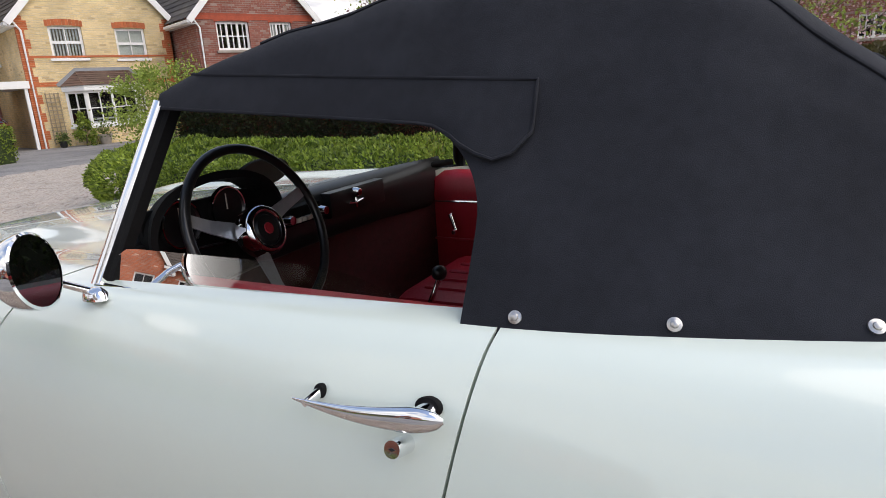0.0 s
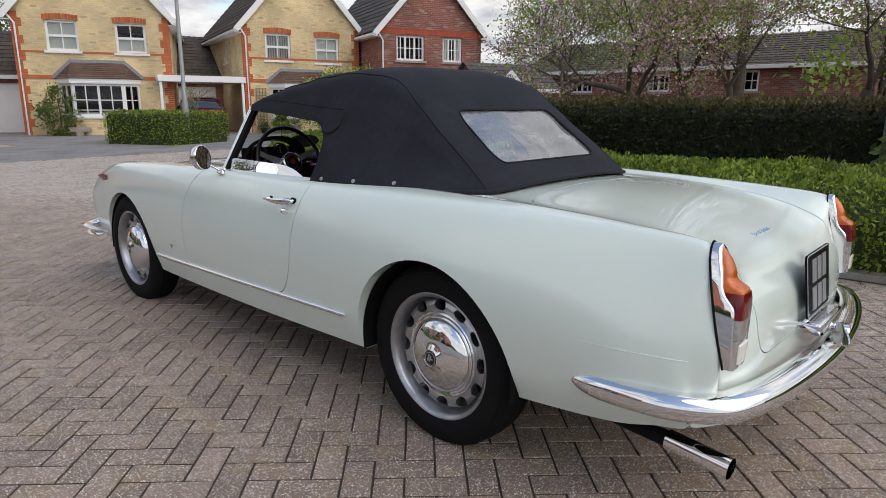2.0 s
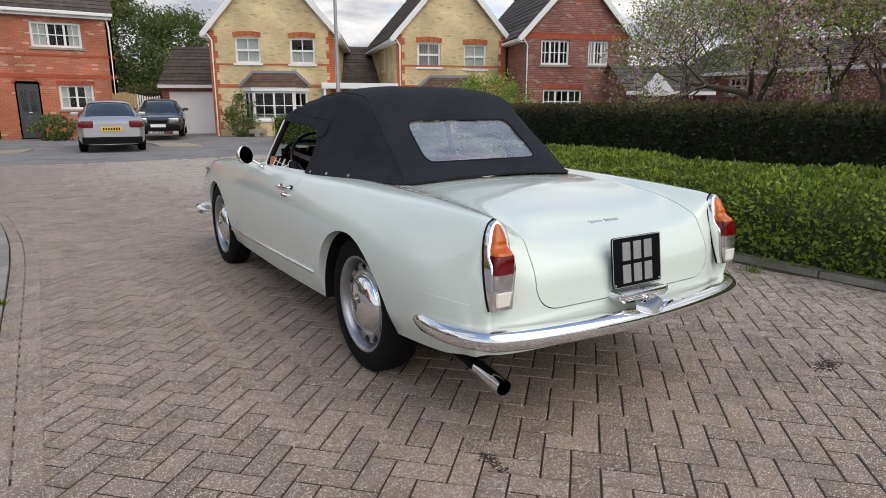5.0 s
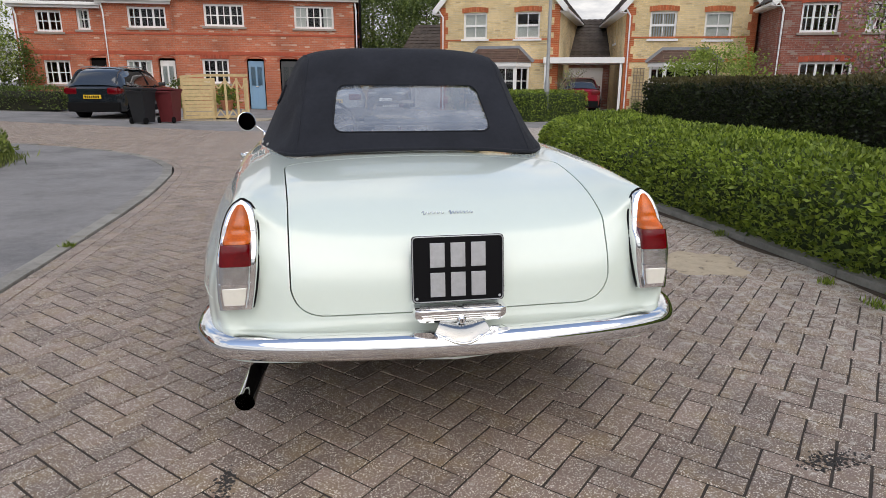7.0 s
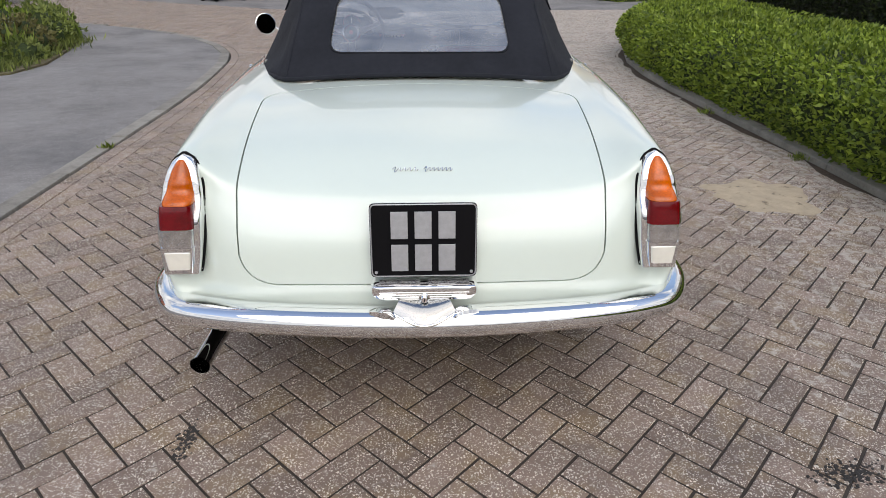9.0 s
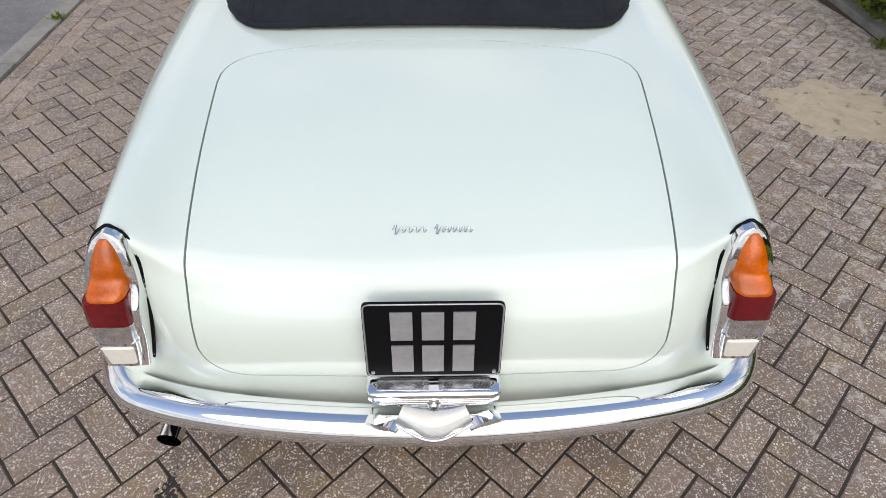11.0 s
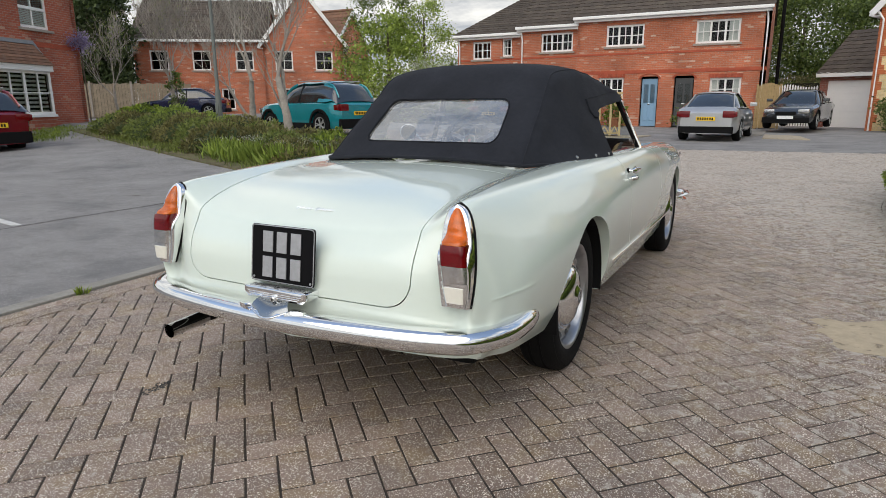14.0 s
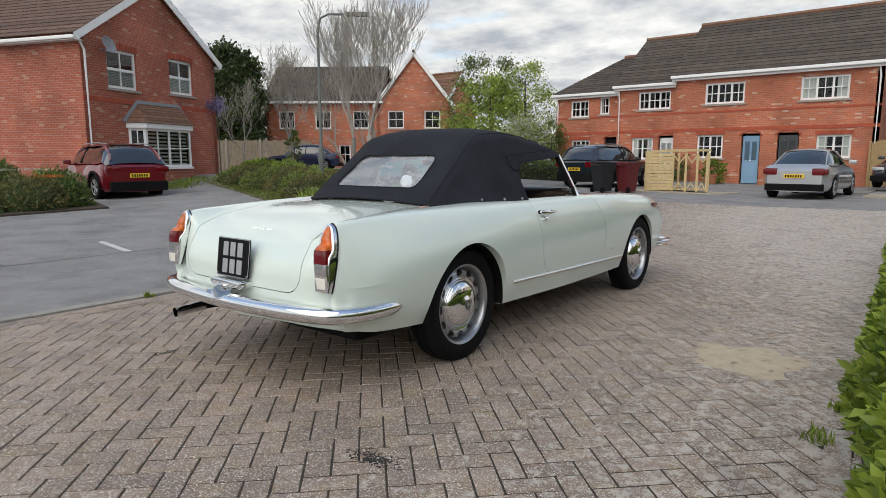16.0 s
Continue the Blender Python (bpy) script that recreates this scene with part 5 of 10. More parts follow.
def hood_rows(nu=10, nv=9):
    rows = []
    for a in range(7 * nu + 1):
        u = a / nu
        line = [Vector([spline(list(enumerate(g)), u) for g in guide]) for guide in HOOD]
        row = []
        for i in range(len(line) - 1):
            p0, p1, p2, p3 = line[max(i - 1, 0)], line[i], line[i + 1], line[min(i + 2, len(line) - 1)]
            if i == 0:
                p0 = Vector((-p2.x, p2.y, p2.z))
            for k in range(nv):
                t = k / nv
                row.append(0.5 * ((2 * p1) + (p2 - p0) * t + (2 * p0 - 5 * p1 + 4 * p2 - p3) * t * t + (3 * p1 - p0 - 3 * p2 + p3) * t**3))
        row.append(line[-1])
        if u > 6:
            foot = sum(g[2][-1] for g in HOOD) / len(HOOD)
            for p in row:
                drop = on_deck(min(abs(p.x), 0.60), min(p.y, 0.05), 0.004)[0].z - foot
                p.z += drop * (u - 6) ** 1.5
        # slack folds in the cloth behind the window and across the quarter
        for j, p in enumerate(row):
            f = noise.noise(Vector((p.x * 1.3, p.y * 3.0 + p.z * 2.0, p.z * 4.0 - p.y * 2.5)) * 2.2)
            g = min(1.0, max(0.0, (p.z - 0.93) / 0.12)) * min(1.0, max(0, (p.x - 0.12) / 0.2))
            p += Vector((0.4, 0, 1)).normalized() * f * 0.009 * g
        rows.append(row)
    return rows


def hood_solid():
    bm = bmesh.new()
    sheets = []
    for thick in (0.0, 0.006):
        rows = []
        for row in hood_rows():
            c = Vector((0, 0.65, 0.9))
            put = [p + (c - p).normalized() * thick for p in row]
            rows.append([bm.verts.new((-p.x, p.y, p.z)) for p in put[:0:-1]] + [bm.verts.new(p) for p in put])
        sheets.append(rows)
        grid_faces(bm, rows)
    o, i = sheets
    edge_o = o[0] + [r[-1] for r in o[1:]] + o[-1][-2::-1] + [r[0] for r in o[-2:0:-1]]
    edge_i = i[0] + [r[-1] for r in i[1:]] + i[-1][-2::-1] + [r[0] for r in i[-2:0:-1]]
    n = len(edge_o)
    for k in range(n):
        bm.faces.new((edge_o[k], edge_o[(k + 1) % n], edge_i[(k + 1) % n], edge_i[k]))
    bmesh.ops.recalc_face_normals(bm, faces=bm.faces[:])
    tree = BVHTree.FromBMesh(bm)
    me = bpy.data.meshes.new("work")
    bm.to_mesh(me)
    bm.free()
    return me, tree


hood_mesh, HOOD_TREE = hood_solid()
OPENING = rounded([(1.6, 0.80), (1.6, 1.184), (1.33, 1.184), (0.84, 1.142), (0.755, 1.06), (0.765, 0.80)], [0.01, 0.01, 0.02, 0.06, 0.10, 0.01])
for side in (-1, 1):
    lo, hi = sorted((0.40 * side, 1.0 * side))
    hood_mesh = boolean(hood_mesh, prism(OPENING, "x", lo, hi))
WINDOW = rounded([(-0.358, 0.990), (0.358, 0.990), (0.332, 1.186), (-0.332, 1.186)], 0.05, 5)
hood_mesh = boolean(hood_mesh, prism(WINDOW, "y", -0.3, 0.45))
hood_mesh.materials.clear()
hood_mesh.materials.append(M["canvas"])
hood_mesh.polygons.foreach_set("use_smooth", [True] * len(hood_mesh.polygons))
hood_mesh.set_sharp_from_angle(angle=radians(45))
soft_top = new("soft_top", hood_mesh)
soft_top.parent = car
tagged(soft_top, "raised black canvas soft top with a clear rear window")


def on_hood(x, y, z, d, out=0.0):
    hit, n, _, _ = HOOD_TREE.ray_cast(Vector((x, y, z)), Vector(d).normalized())
    if n.dot(Vector(d)) > 0:
        n = -n
    return hit + n * out, n


bm = bmesh.new()
rows = []
for j in range(13):
    z = 0.980 + (1.196 - 0.980) * j / 12
    row = []
    for i in range(33):
        x = -0.372 + 0.744 * i / 32
        p, n = on_hood(x, -1.5, z, (0, 1, 0), -0.004)
        f = noise.noise(Vector((x * 5, z * 9, 0.3)))
        row.append(bm.verts.new(p + n * (0.004 * f - 0.002)))
    rows.append(row)
grid_faces(bm, rows)
part("rear_window", bm, M["plastic_window"], soft_top, "creased clear plastic rear window", smooth=180).visible_shadow = False
# stitched hem round the window, roof seams, header flap and edge piping
hem = [on_hood(x * 1.012, -1.5, 1.088 + (z - 1.088) * 1.03, (0, 1, 0), 0.0015)[0] for x, z in WINDOW]
bm = bmesh.new()
tube(bm, hem, 0.0035, 6, closed=True)
part("window_hem", bm, M["canvas"], soft_top, smooth=60)
for side in (-1, 1):
    path = []
    for i in range(13):
        u = i / 12
        path.append(on_hood(side * (0.548 - 0.085 * u), 1.20 - 0.70 * u, 3.0, (0, 0, -1), 0.001)[0])
    for i in range(1, 15):
        u = i / 14
        path.append(on_hood(side * (0.463 + 0.055 * u), 0.50 - 0.53 * u, 3.0, (-0.25 * side * 0, 0, -1), 0.001)[0])
    bm = bmesh.new()
    tube(bm, path, 0.0035, 6)
    part("seam", bm, M["canvas"], soft_top, smooth=60)
    rows = []
    bm = bmesh.new()
    for i in range(29):
        u = i / 28
        y = 1.36 - 0.66 * u
        top = 1.236 - 0.050 * u
        bot = 1.180 - 0.045 * min(1, u / 0.80) - 0.048 * min(1.0, max(0.0, (u - 0.78) / 0.14)) + (0.034 * (1 - math.sqrt(max(0.0, 1 - ((u - 0.90) / 0.10) ** 2))) if u > 0.90 else 0.0)
        row = []
        for k in range(6):
            z = bot + (top - bot) * k / 5
            p, n = on_hood(side * 2.0, y, max(z, 1.145 if y > 0.80 else 1.0), (-side, 0, 0), 0.0090)
            p.z = z
            row.append(bm.verts.new(p))
        rows.append(row)
    row_pts = [[v.co.copy() for v in row] for row in rows]
    grid_faces(bm, rows)
    ext = bmesh.ops.extrude_face_region(bm, geom=bm.faces[:])
    for v in ext["geom"]:
        if isinstance(v, bmesh.types.BMVert):
            v.co.x -= 0.010 * side
    bmesh.ops.recalc_face_normals(bm, faces=bm.faces[:])
    flap = part("header_flap", bm, M["canvas"], soft_top, smooth=50)
    rim = [row_pts[k][0] for k in range(29)] + [row_pts[28][k] for k in range(1, 6)] + [row_pts[k][5] for k in range(27, -1, -1)]
    bm = bmesh.new()
    tube(bm, rim, 0.0028, 6)
    part("piping", bm, M["canvas"], flap, smooth=60)
    # press studs on the hem
    for y, z in ((0.690, 0.905), (0.508, 0.909), (0.315, 0.914)):
        p, n = on_hood(side * 2.0, y, z, (-side, 0, 0), 0.001)
        bm = bmesh.new()
        sweep(bm, [p - n * 0.002, p + n * 0.002, p + n * 0.003, p + n * 0.005, p + n * 0.006], ring(16, 0.0085), up=(0, 1, 0), scales=[1.0, 1.0, 0.58, 0.52, 0.3])
        part("press_stud", bm, M["stud_steel"], soft_top, smooth=40)
# rolled hem along the rear deck
bm = bmesh.new()
base = [Vector((-p.x, p.y, p.z)) for p in hood_rows()[-1][::-1]] + hood_rows()[-1][1:]
tube(bm, [p + Vector((0, 0, 0.006)) for p in base], 0.008, 8)
part("rear_hem", bm, M["canvas"], soft_top, smooth=60)


# ---- windscreen ----
def screen_pt(u, v):
    """u: -1 to 1 across, v: 0 at the scuttle to 1 at the header; wrapped round at the sides."""
    x = u * (0.735 - 0.135 * v)
    y = 1.66 - 0.215 * v - (0.19 - 0.14 * v) * abs(u) ** 2.6
    z = 0.885 + (0.335 - 0.03 * abs(u) ** 3) * v
    return Vector((x, y, z))


bm = bmesh.new()
rows = [[bm.verts.new(screen_pt(-0.97 + 1.94 * i / 30, 0.02 + 0.96 * j / 8)) for i in range(31)] for j in range(9)]
grid_faces(bm, rows)
screen = part("windscreen", bm, M["glass"], car, "curved clear windscreen in a chrome frame", smooth=180)
screen.visible_shadow = False
loop = [screen_pt(-1 + 2 * i / 28, 1.0) for i in range(29)] + [screen_pt(1, 1 - j / 10) for j in range(1, 11)] + [screen_pt(1 - 2 * i / 28, 0.0) for i in range(1, 29)] + [screen_pt(-1, j / 10) for j in range(1, 10)]
bm = bmesh.new()
tube(bm, loop, 0.013, 8, closed=True)
part("screen_frame", bm, M["rubber"], screen, smooth=60)
for side in (-1, 1):
    bm = bmesh.new()
    sweep(bm, [screen_pt(side * 1.0, v / 8) + Vector((0.012 * side, -0.004, 0)) for v in range(-1, 9)], [(-0.010, -0.011), (0.007, -0.012), (0.011, 0.0), (0.007, 0.012), (-0.010, 0.010)], up=(0, 1, 0))
    bmesh.ops.recalc_face_normals(bm, faces=bm.faces[:])
    part("screen_pillar", bm, M["chrome"], screen, smooth=40)
    bm = bmesh.new()
    sweep(bm, [screen_pt(side * 1.0, v / 8) + Vector((-0.002 * side, -0.022, 0)) for v in range(0, 9)], [(-0.012, -0.009), (0.009, -0.009), (0.009, 0.010), (-0.012, 0.010)], up=(0, 1, 0))
    bmesh.ops.recalc_face_normals(bm, faces=bm.faces[:])
    part("pillar_seal", bm, M["rubber"], screen, smooth=40)
    # wound-down side glass, its top edge showing
    bm = bmesh.new()
    rows = []
    for i in range(25):
        y = 1.47 - 0.655 * i / 24
        top = 0.948 - 0.012 * i / 24 - 0.062 * max(0, (i - 15) / 9) ** 2.4 - 0.05 * max(0, 1 - i / 2.5) ** 2
        rows.append([bm.verts.new((side * (0.742 - 0.03 * i / 24 - 0.26 * (z - 0.86)), y, z)) for z in (0.82, 0.86, 0.5 * (0.86 + top), top)])
    grid_faces(bm, rows)
    g = part("side_glass", bm, M["glass"], left_door if side < 0 else right_door, "side window wound nearly down", smooth=180)
    g.visible_shadow = False
    bm = bmesh.new()
    sweep(bm, [(side * (0.752 - 0.035 * i / 10), 1.46 - 0.68 * i / 10, 0.889 - 0.003 * i / 10) for i in range(11)], [(-0.008, -0.008), (0.008, -0.008), (0.007, 0.001), (-0.007, 0.001)])
    bmesh.ops.recalc_face_normals(bm, faces=bm.faces[:])
    part("waist_moulding", bm, M["chrome"], left_door if side < 0 else right_door, smooth=30)
# wiper blades laid along the scuttle
for x in (-0.35, 0.25):
    bm = bmesh.new()
    tube(bm, [(x + 0.28, 1.66, 0.905), (x, 1.685, 0.915), (x - 0.16, 1.66, 0.92)], 0.004, 6)
    part("wiper", bm, M["plate_silver"], screen)

# ---- door mirror ----
bm = bmesh.new()
MIRROR = Matrix.Translation((-0.895, 1.38, 0.960)) @ Matrix.Rotation(radians(-62), 4, "Z") @ Matrix.Rotation(radians(-9), 4, "Y")
lathe(bm, [(0.0, -0.052), (0.022, -0.050), (0.042, -0.040), (0.055, -0.022), (0.059, -0.004), (0.059, 0.004), (0.055, 0.006)], 36, MIRROR)
bmesh.ops.recalc_face_normals(bm, faces=bm.faces[:])
mirror = part("door_mirror", bm, M["chrome"], left_door, "round chrome door mirror on a stalk", smooth=50)
bm = bmesh.new()
lathe(bm, [(0.0, 0.003), (0.055, 0.0045)], 36, MIRROR)
part("mirror_glass", bm, M["mirror"], mirror, smooth=60)
bm = bmesh.new()
tube(bm, [(-0.895, 1.44, 0.965), (-0.85, 1.445, 0.93), (-0.795, 1.42, 0.893)], 0.0065, 8)
part("stalk", bm, M["chrome"], mirror, smooth=60)
bm = bmesh.new()
lathe(bm, [(0.0, 0.014), (0.012, 0.013), (0.021, 0.005), (0.023, -0.006)], 20, Matrix.Translation((-0.790, 1.413, 0.884)) @ Matrix.Rotation(radians(-90), 4, "Y") @ Matrix.Diagonal((1, 1.2, 0.75, 1)))
part("base", bm, M["chrome"], mirror, smooth=50)

# ---- exhaust ----
bm = bmesh.new()
for r0, r1 in ((0.030, 0.027),):
    path = [(-0.641, -0.81, 0.270), (-0.648, -0.90, 0.264), (-0.655, -0.99, 0.258)]
    sweep(bm, path, ring(20, 0.030), caps=False)
    sweep(bm, path[::-1], ring(20, 0.026), caps=False)
a = [v for v in bm.verts]
part("tail_pipe", bm, M["chrome"], car, "polished exhaust tail pipe", smooth=60)
bm = bmesh.new()
tube(bm, [(-0.55, -0.30, 0.24), (-0.60, -0.50, 0.27), (-0.642, -0.83, 0.269)], 0.024, 12)
part("exhaust", bm, M["matt_black"], car, smooth=60)

# ---- cabin ----
bm = bmesh.new()
box(bm, (-0.60, 0.15, 0.345), (0.60, 1.75, 0.36))
part("cabin_floor", bm, M["red_carpet"], car)
bm = bmesh.new()
rows = []
for i in range(31):
    u = -1 + i / 15
    x = 0.665 * u
    face_y = 1.515 - 0.012 * u * u
    far_y = max(face_y + 0.02, 1.635 - 0.16 * abs(u) ** 2.6)
    line = [(1.62, 0.885), (1.58, 0.928), (1.50, 0.938), (1.44, 0.925), (1.41, 0.895), (1.43, 0.83), (1.46, 0.785), (1.54, 0.765), (1.61, 0.76)]
    rows.append([bm.verts.new((x, face_y + (y - 1.41) * (far_y - face_y) / 0.21, z)) for y, z in line])
grid_faces(bm, rows)
bmesh.ops.recalc_face_normals(bm, faces=bm.faces[:])
dash = part("dashboard", bm, M["black"], car, "black dashboard with round chrome-ringed dials", smooth=60)
# hooded dial binnacle before the wheel
bm = bmesh.new()
rows = []
for i in range(25):
    a = math.pi * i / 24
    cx, cz = -0.455 - 0.188 * math.cos(a), 0.905 + 0.135 * math.sin(a) ** 0.7
    rows.append([bm.verts.new((-0.43 + (cx + 0.455) * 0.85, 1.545, cz - 0.02)), bm.verts.new((cx, 1.448, cz + 0.004)), bm.verts.new((-0.455 - 0.177 * math.cos(a), 1.443, 0.905 + 0.122 * math.sin(a) ** 0.7)), bm.verts.new((-0.455 - 0.166 * math.cos(a), 1.503, 0.905 + 0.112 * math.sin(a) ** 0.7))])
grid_faces(bm, rows)
bmesh.ops.recalc_face_normals(bm, faces=bm.faces[:])
part("binnacle", bm, M["matt_black"], dash, smooth=50)
bm = bmesh.new()
box(bm, (-0.62, 1.498, 0.80), (-0.29, 1.512, 0.985))
part("dial_panel", bm, M["matt_black"], dash)
for x, z, r in ((-0.535, 0.945, 0.050), (-0.405, 0.952, 0.050), (-0.335, 0.895, 0.020), (-0.595, 0.885, 0.020)):
    at = Matrix.Translation((x, 1.493, z)) @ Matrix.Rotation(radians(-90), 4, "Z")
    bm = bmesh.new()
    lathe(bm, [(r - 0.006, -0.004), (r - 0.003, 0.010), (r, 0.010), (r + 0.002, 0.0)], 32, at)
    dial = part("dial_ring", bm, M["chrome"], dash, smooth=60)
    bm = bmesh.new()
    lathe(bm, [(0.0, 0.002), (r - 0.004, 0.002)], 32, at)
    part("dial_face", bm, M["black"], dial)
    bm = bmesh.new()
    box(bm, (x - 0.0012, 1.4885, z), (x + 0.0012, 1.49, z + r * 0.7), 0, None)
    part("needle", bm, M["cream_lens"], dial)
# glove box, badge, radio and knobs on the passenger side
bm = bmesh.new()
box(bm, (-0.03, 1.492, 0.845), (0.25, 1.53, 0.920), 0.01)
glove = part("glove_box_lid", bm, M["black"], dash, smooth=40)
bm = bmesh.new()
lathe(bm, [(0.0, 0.022), (0.010, 0.021), (0.013, 0.012), (0.013, 0.0)], 16, Matrix.Translation((0.085, 1.492, 0.905)) @ Matrix.Rotation(radians(-90), 4, "Z"))
part("latch", bm, M["chrome"], glove, smooth=50)
bm = bmesh.new()
for dx, dz in ((0.035, 0.004), (-0.035, 0.004), (0.0, -0.016), (0.0, 0.014)):
    tube(bm, [(0.085, 1.488, 0.875), (0.085 + dx, 1.488, 0.875 + dz)], 0.005, 6, taper=[1, 0.5])
part("badge", bm, M["chrome"], glove)
bm = bmesh.new()
box(bm, (-0.245, 1.485, 0.865), (-0.085, 1.52, 0.912), 0.006)
radio = part("radio", bm, M["matt_black"], dash)
for x in (-0.232, -0.098):
    bm = bmesh.new()
    lathe(bm, [(0.0, 0.03), (0.011, 0.029), (0.013, 0.0)], 14, Matrix.Translation((x, 1.485, 0.888)) @ Matrix.Rotation(radians(-90), 4, "Z"))
    part("knob", bm, M["chrome"], radio, smooth=50)
for k in range(5):
    bm = bmesh.new()
    box(bm, (-0.213 + 0.020 * k, 1.476, 0.872), (-0.198 + 0.020 * k, 1.487, 0.884), 0.002)
    part("push_button", bm, M["cream_lens"], radio)
bm = bmesh.new()
tube(bm, [screen_pt(-0.94 + 1.88 * i / 20, 0.0) + Vector((0, -0.03, 0.027)) for i in range(21)], 0.012, 8)
part("dash_roll", bm, M["matt_black"], dash, smooth=60)
# interior mirror on the dash top
bm = bmesh.new()
MID = Matrix.Translation((-0.196, 1.565, 1.004)) @ Matrix.Rotation(radians(-84), 4, "Z")
lathe(bm, [(0.0, -0.03), (0.05, -0.022), (0.065, 0.0), (0.06, 0.006)], 24, MID @ Matrix.Diagonal((1, 1.7, 0.55, 1)))
inner = part("interior_mirror", bm, M["matt_black"], car, smooth=50)
bm = bmesh.new()
lathe(bm, [(0.0, 0.004), (0.060, 0.0055)], 24, MID @ Matrix.Diagonal((1, 1.7, 0.55, 1)))
# plain black instead of mirror: a dark reflection put into the colour
part("mirror_glass", bm, M["black"], inner)
# steering wheel: thin black rim, three spokes, ringed boss
AXIS = Matrix.Translation((-0.40, 1.40, 0.905)) @ Matrix.Rotation(radians(-90), 4, "Z") @ Matrix.Rotation(radians(-20), 4, "Y")
bm = bmesh.new()
tube(bm, [AXIS @ Vector((0, 0.190 * math.cos(2 * math.pi * i / 48), 0.190 * math.sin(2 * math.pi * i / 48))) for i in range(48)], 0.011, 10, closed=True)
wheel = part("steering_wheel", bm, M["black"], car, "thin-rimmed black steering wheel with alloy spokes", smooth=60)
for a in (0.35, math.pi - 0.35, 1.5 * math.pi):
    bm = bmesh.new()
    d = Vector((0, math.cos(a), math.sin(a)))
    sweep(bm, [AXIS @ (d * 0.04 + Vector((-0.03, 0, 0))), AXIS @ (d * 0.12 + Vector((-0.02, 0, 0))), AXIS @ (d * 0.186)], [(-0.016, -0.002), (0.016, -0.002), (0.016, 0.002), (-0.016, 0.002)], up=AXIS.to_3x3() @ Vector((1, 0, 0)), scales=[1.3, 0.9, 0.8])
    bmesh.ops.recalc_face_normals(bm, faces=bm.faces[:])
    part("spoke", bm, M["plate_silver"], wheel)
bm = bmesh.new()
lathe(bm, [(0.0, 0.022), (0.030, 0.020), (0.036, 0.012), (0.040, 0.018), (0.046, 0.018), (0.052, 0.006), (0.052, -0.03), (0.03, -0.04)], 32, AXIS)
boss = part("boss", bm, M["black"], wheel, smooth=40)
bm = bmesh.new()
lathe(bm, [(0.039, 0.019), (0.044, 0.023), (0.051, 0.021), (0.057, 0.010), (0.057, -0.02)], 32, AXIS)
part("boss_ring", bm, M["chrome"], boss, smooth=60)
bm = bmesh.new()
lathe(bm, [(0.0, 0.0235), (0.012, 0.0235), (0.013, 0.021)], 20, AXIS)
part("boss_badge", bm, M["red_leather"], boss, smooth=60)
bm = bmesh.new()
tube(bm, [AXIS @ Vector((-0.03, 0, 0)), AXIS @ Vector((-0.32, 0, 0))], 0.028, 14)
part("column", bm, M["matt_black"], wheel, smooth=60)
for y in (-0.13, 0.13):
    bm = bmesh.new()
    tube(bm, [AXIS @ Vector((-0.05, 0.02 * y / 0.13, 0)), AXIS @ Vector((-0.055, y, 0.01))], 0.004, 6)
    part("column_stalk", bm, M["chrome"], wheel)


# seats, door cards, gear lever
def seat(x, dy):
    bm = bmesh.new()
    box(bm, (x - 0.25, 0.55 + dy, 0.40), (x + 0.25, 1.07 + dy, 0.60), 0.06)
    cushion = part("seat", bm, M["red_leather"], car, "red leather bucket seat", smooth=60)
    bm = bmesh.new()
    box(bm, (-0.25, -0.07, 0.0), (0.25, 0.07, 0.44), 0.06, Matrix.Translation((x, 0.52 + dy, 0.48)) @ Matrix.Rotation(radians(14), 4, "X"))
    part("backrest", bm, M["red_leather"], cushion, smooth=60)
    for k in range(-2, 3):
        bm = bmesh.new()
        tube(bm, [(x + 0.085 * k, 0.62 + dy, 0.602), (x + 0.085 * k, 1.00 + dy, 0.602)], 0.006, 6)
        part("pleat", bm, M["red_leather"], cushion, smooth=60)


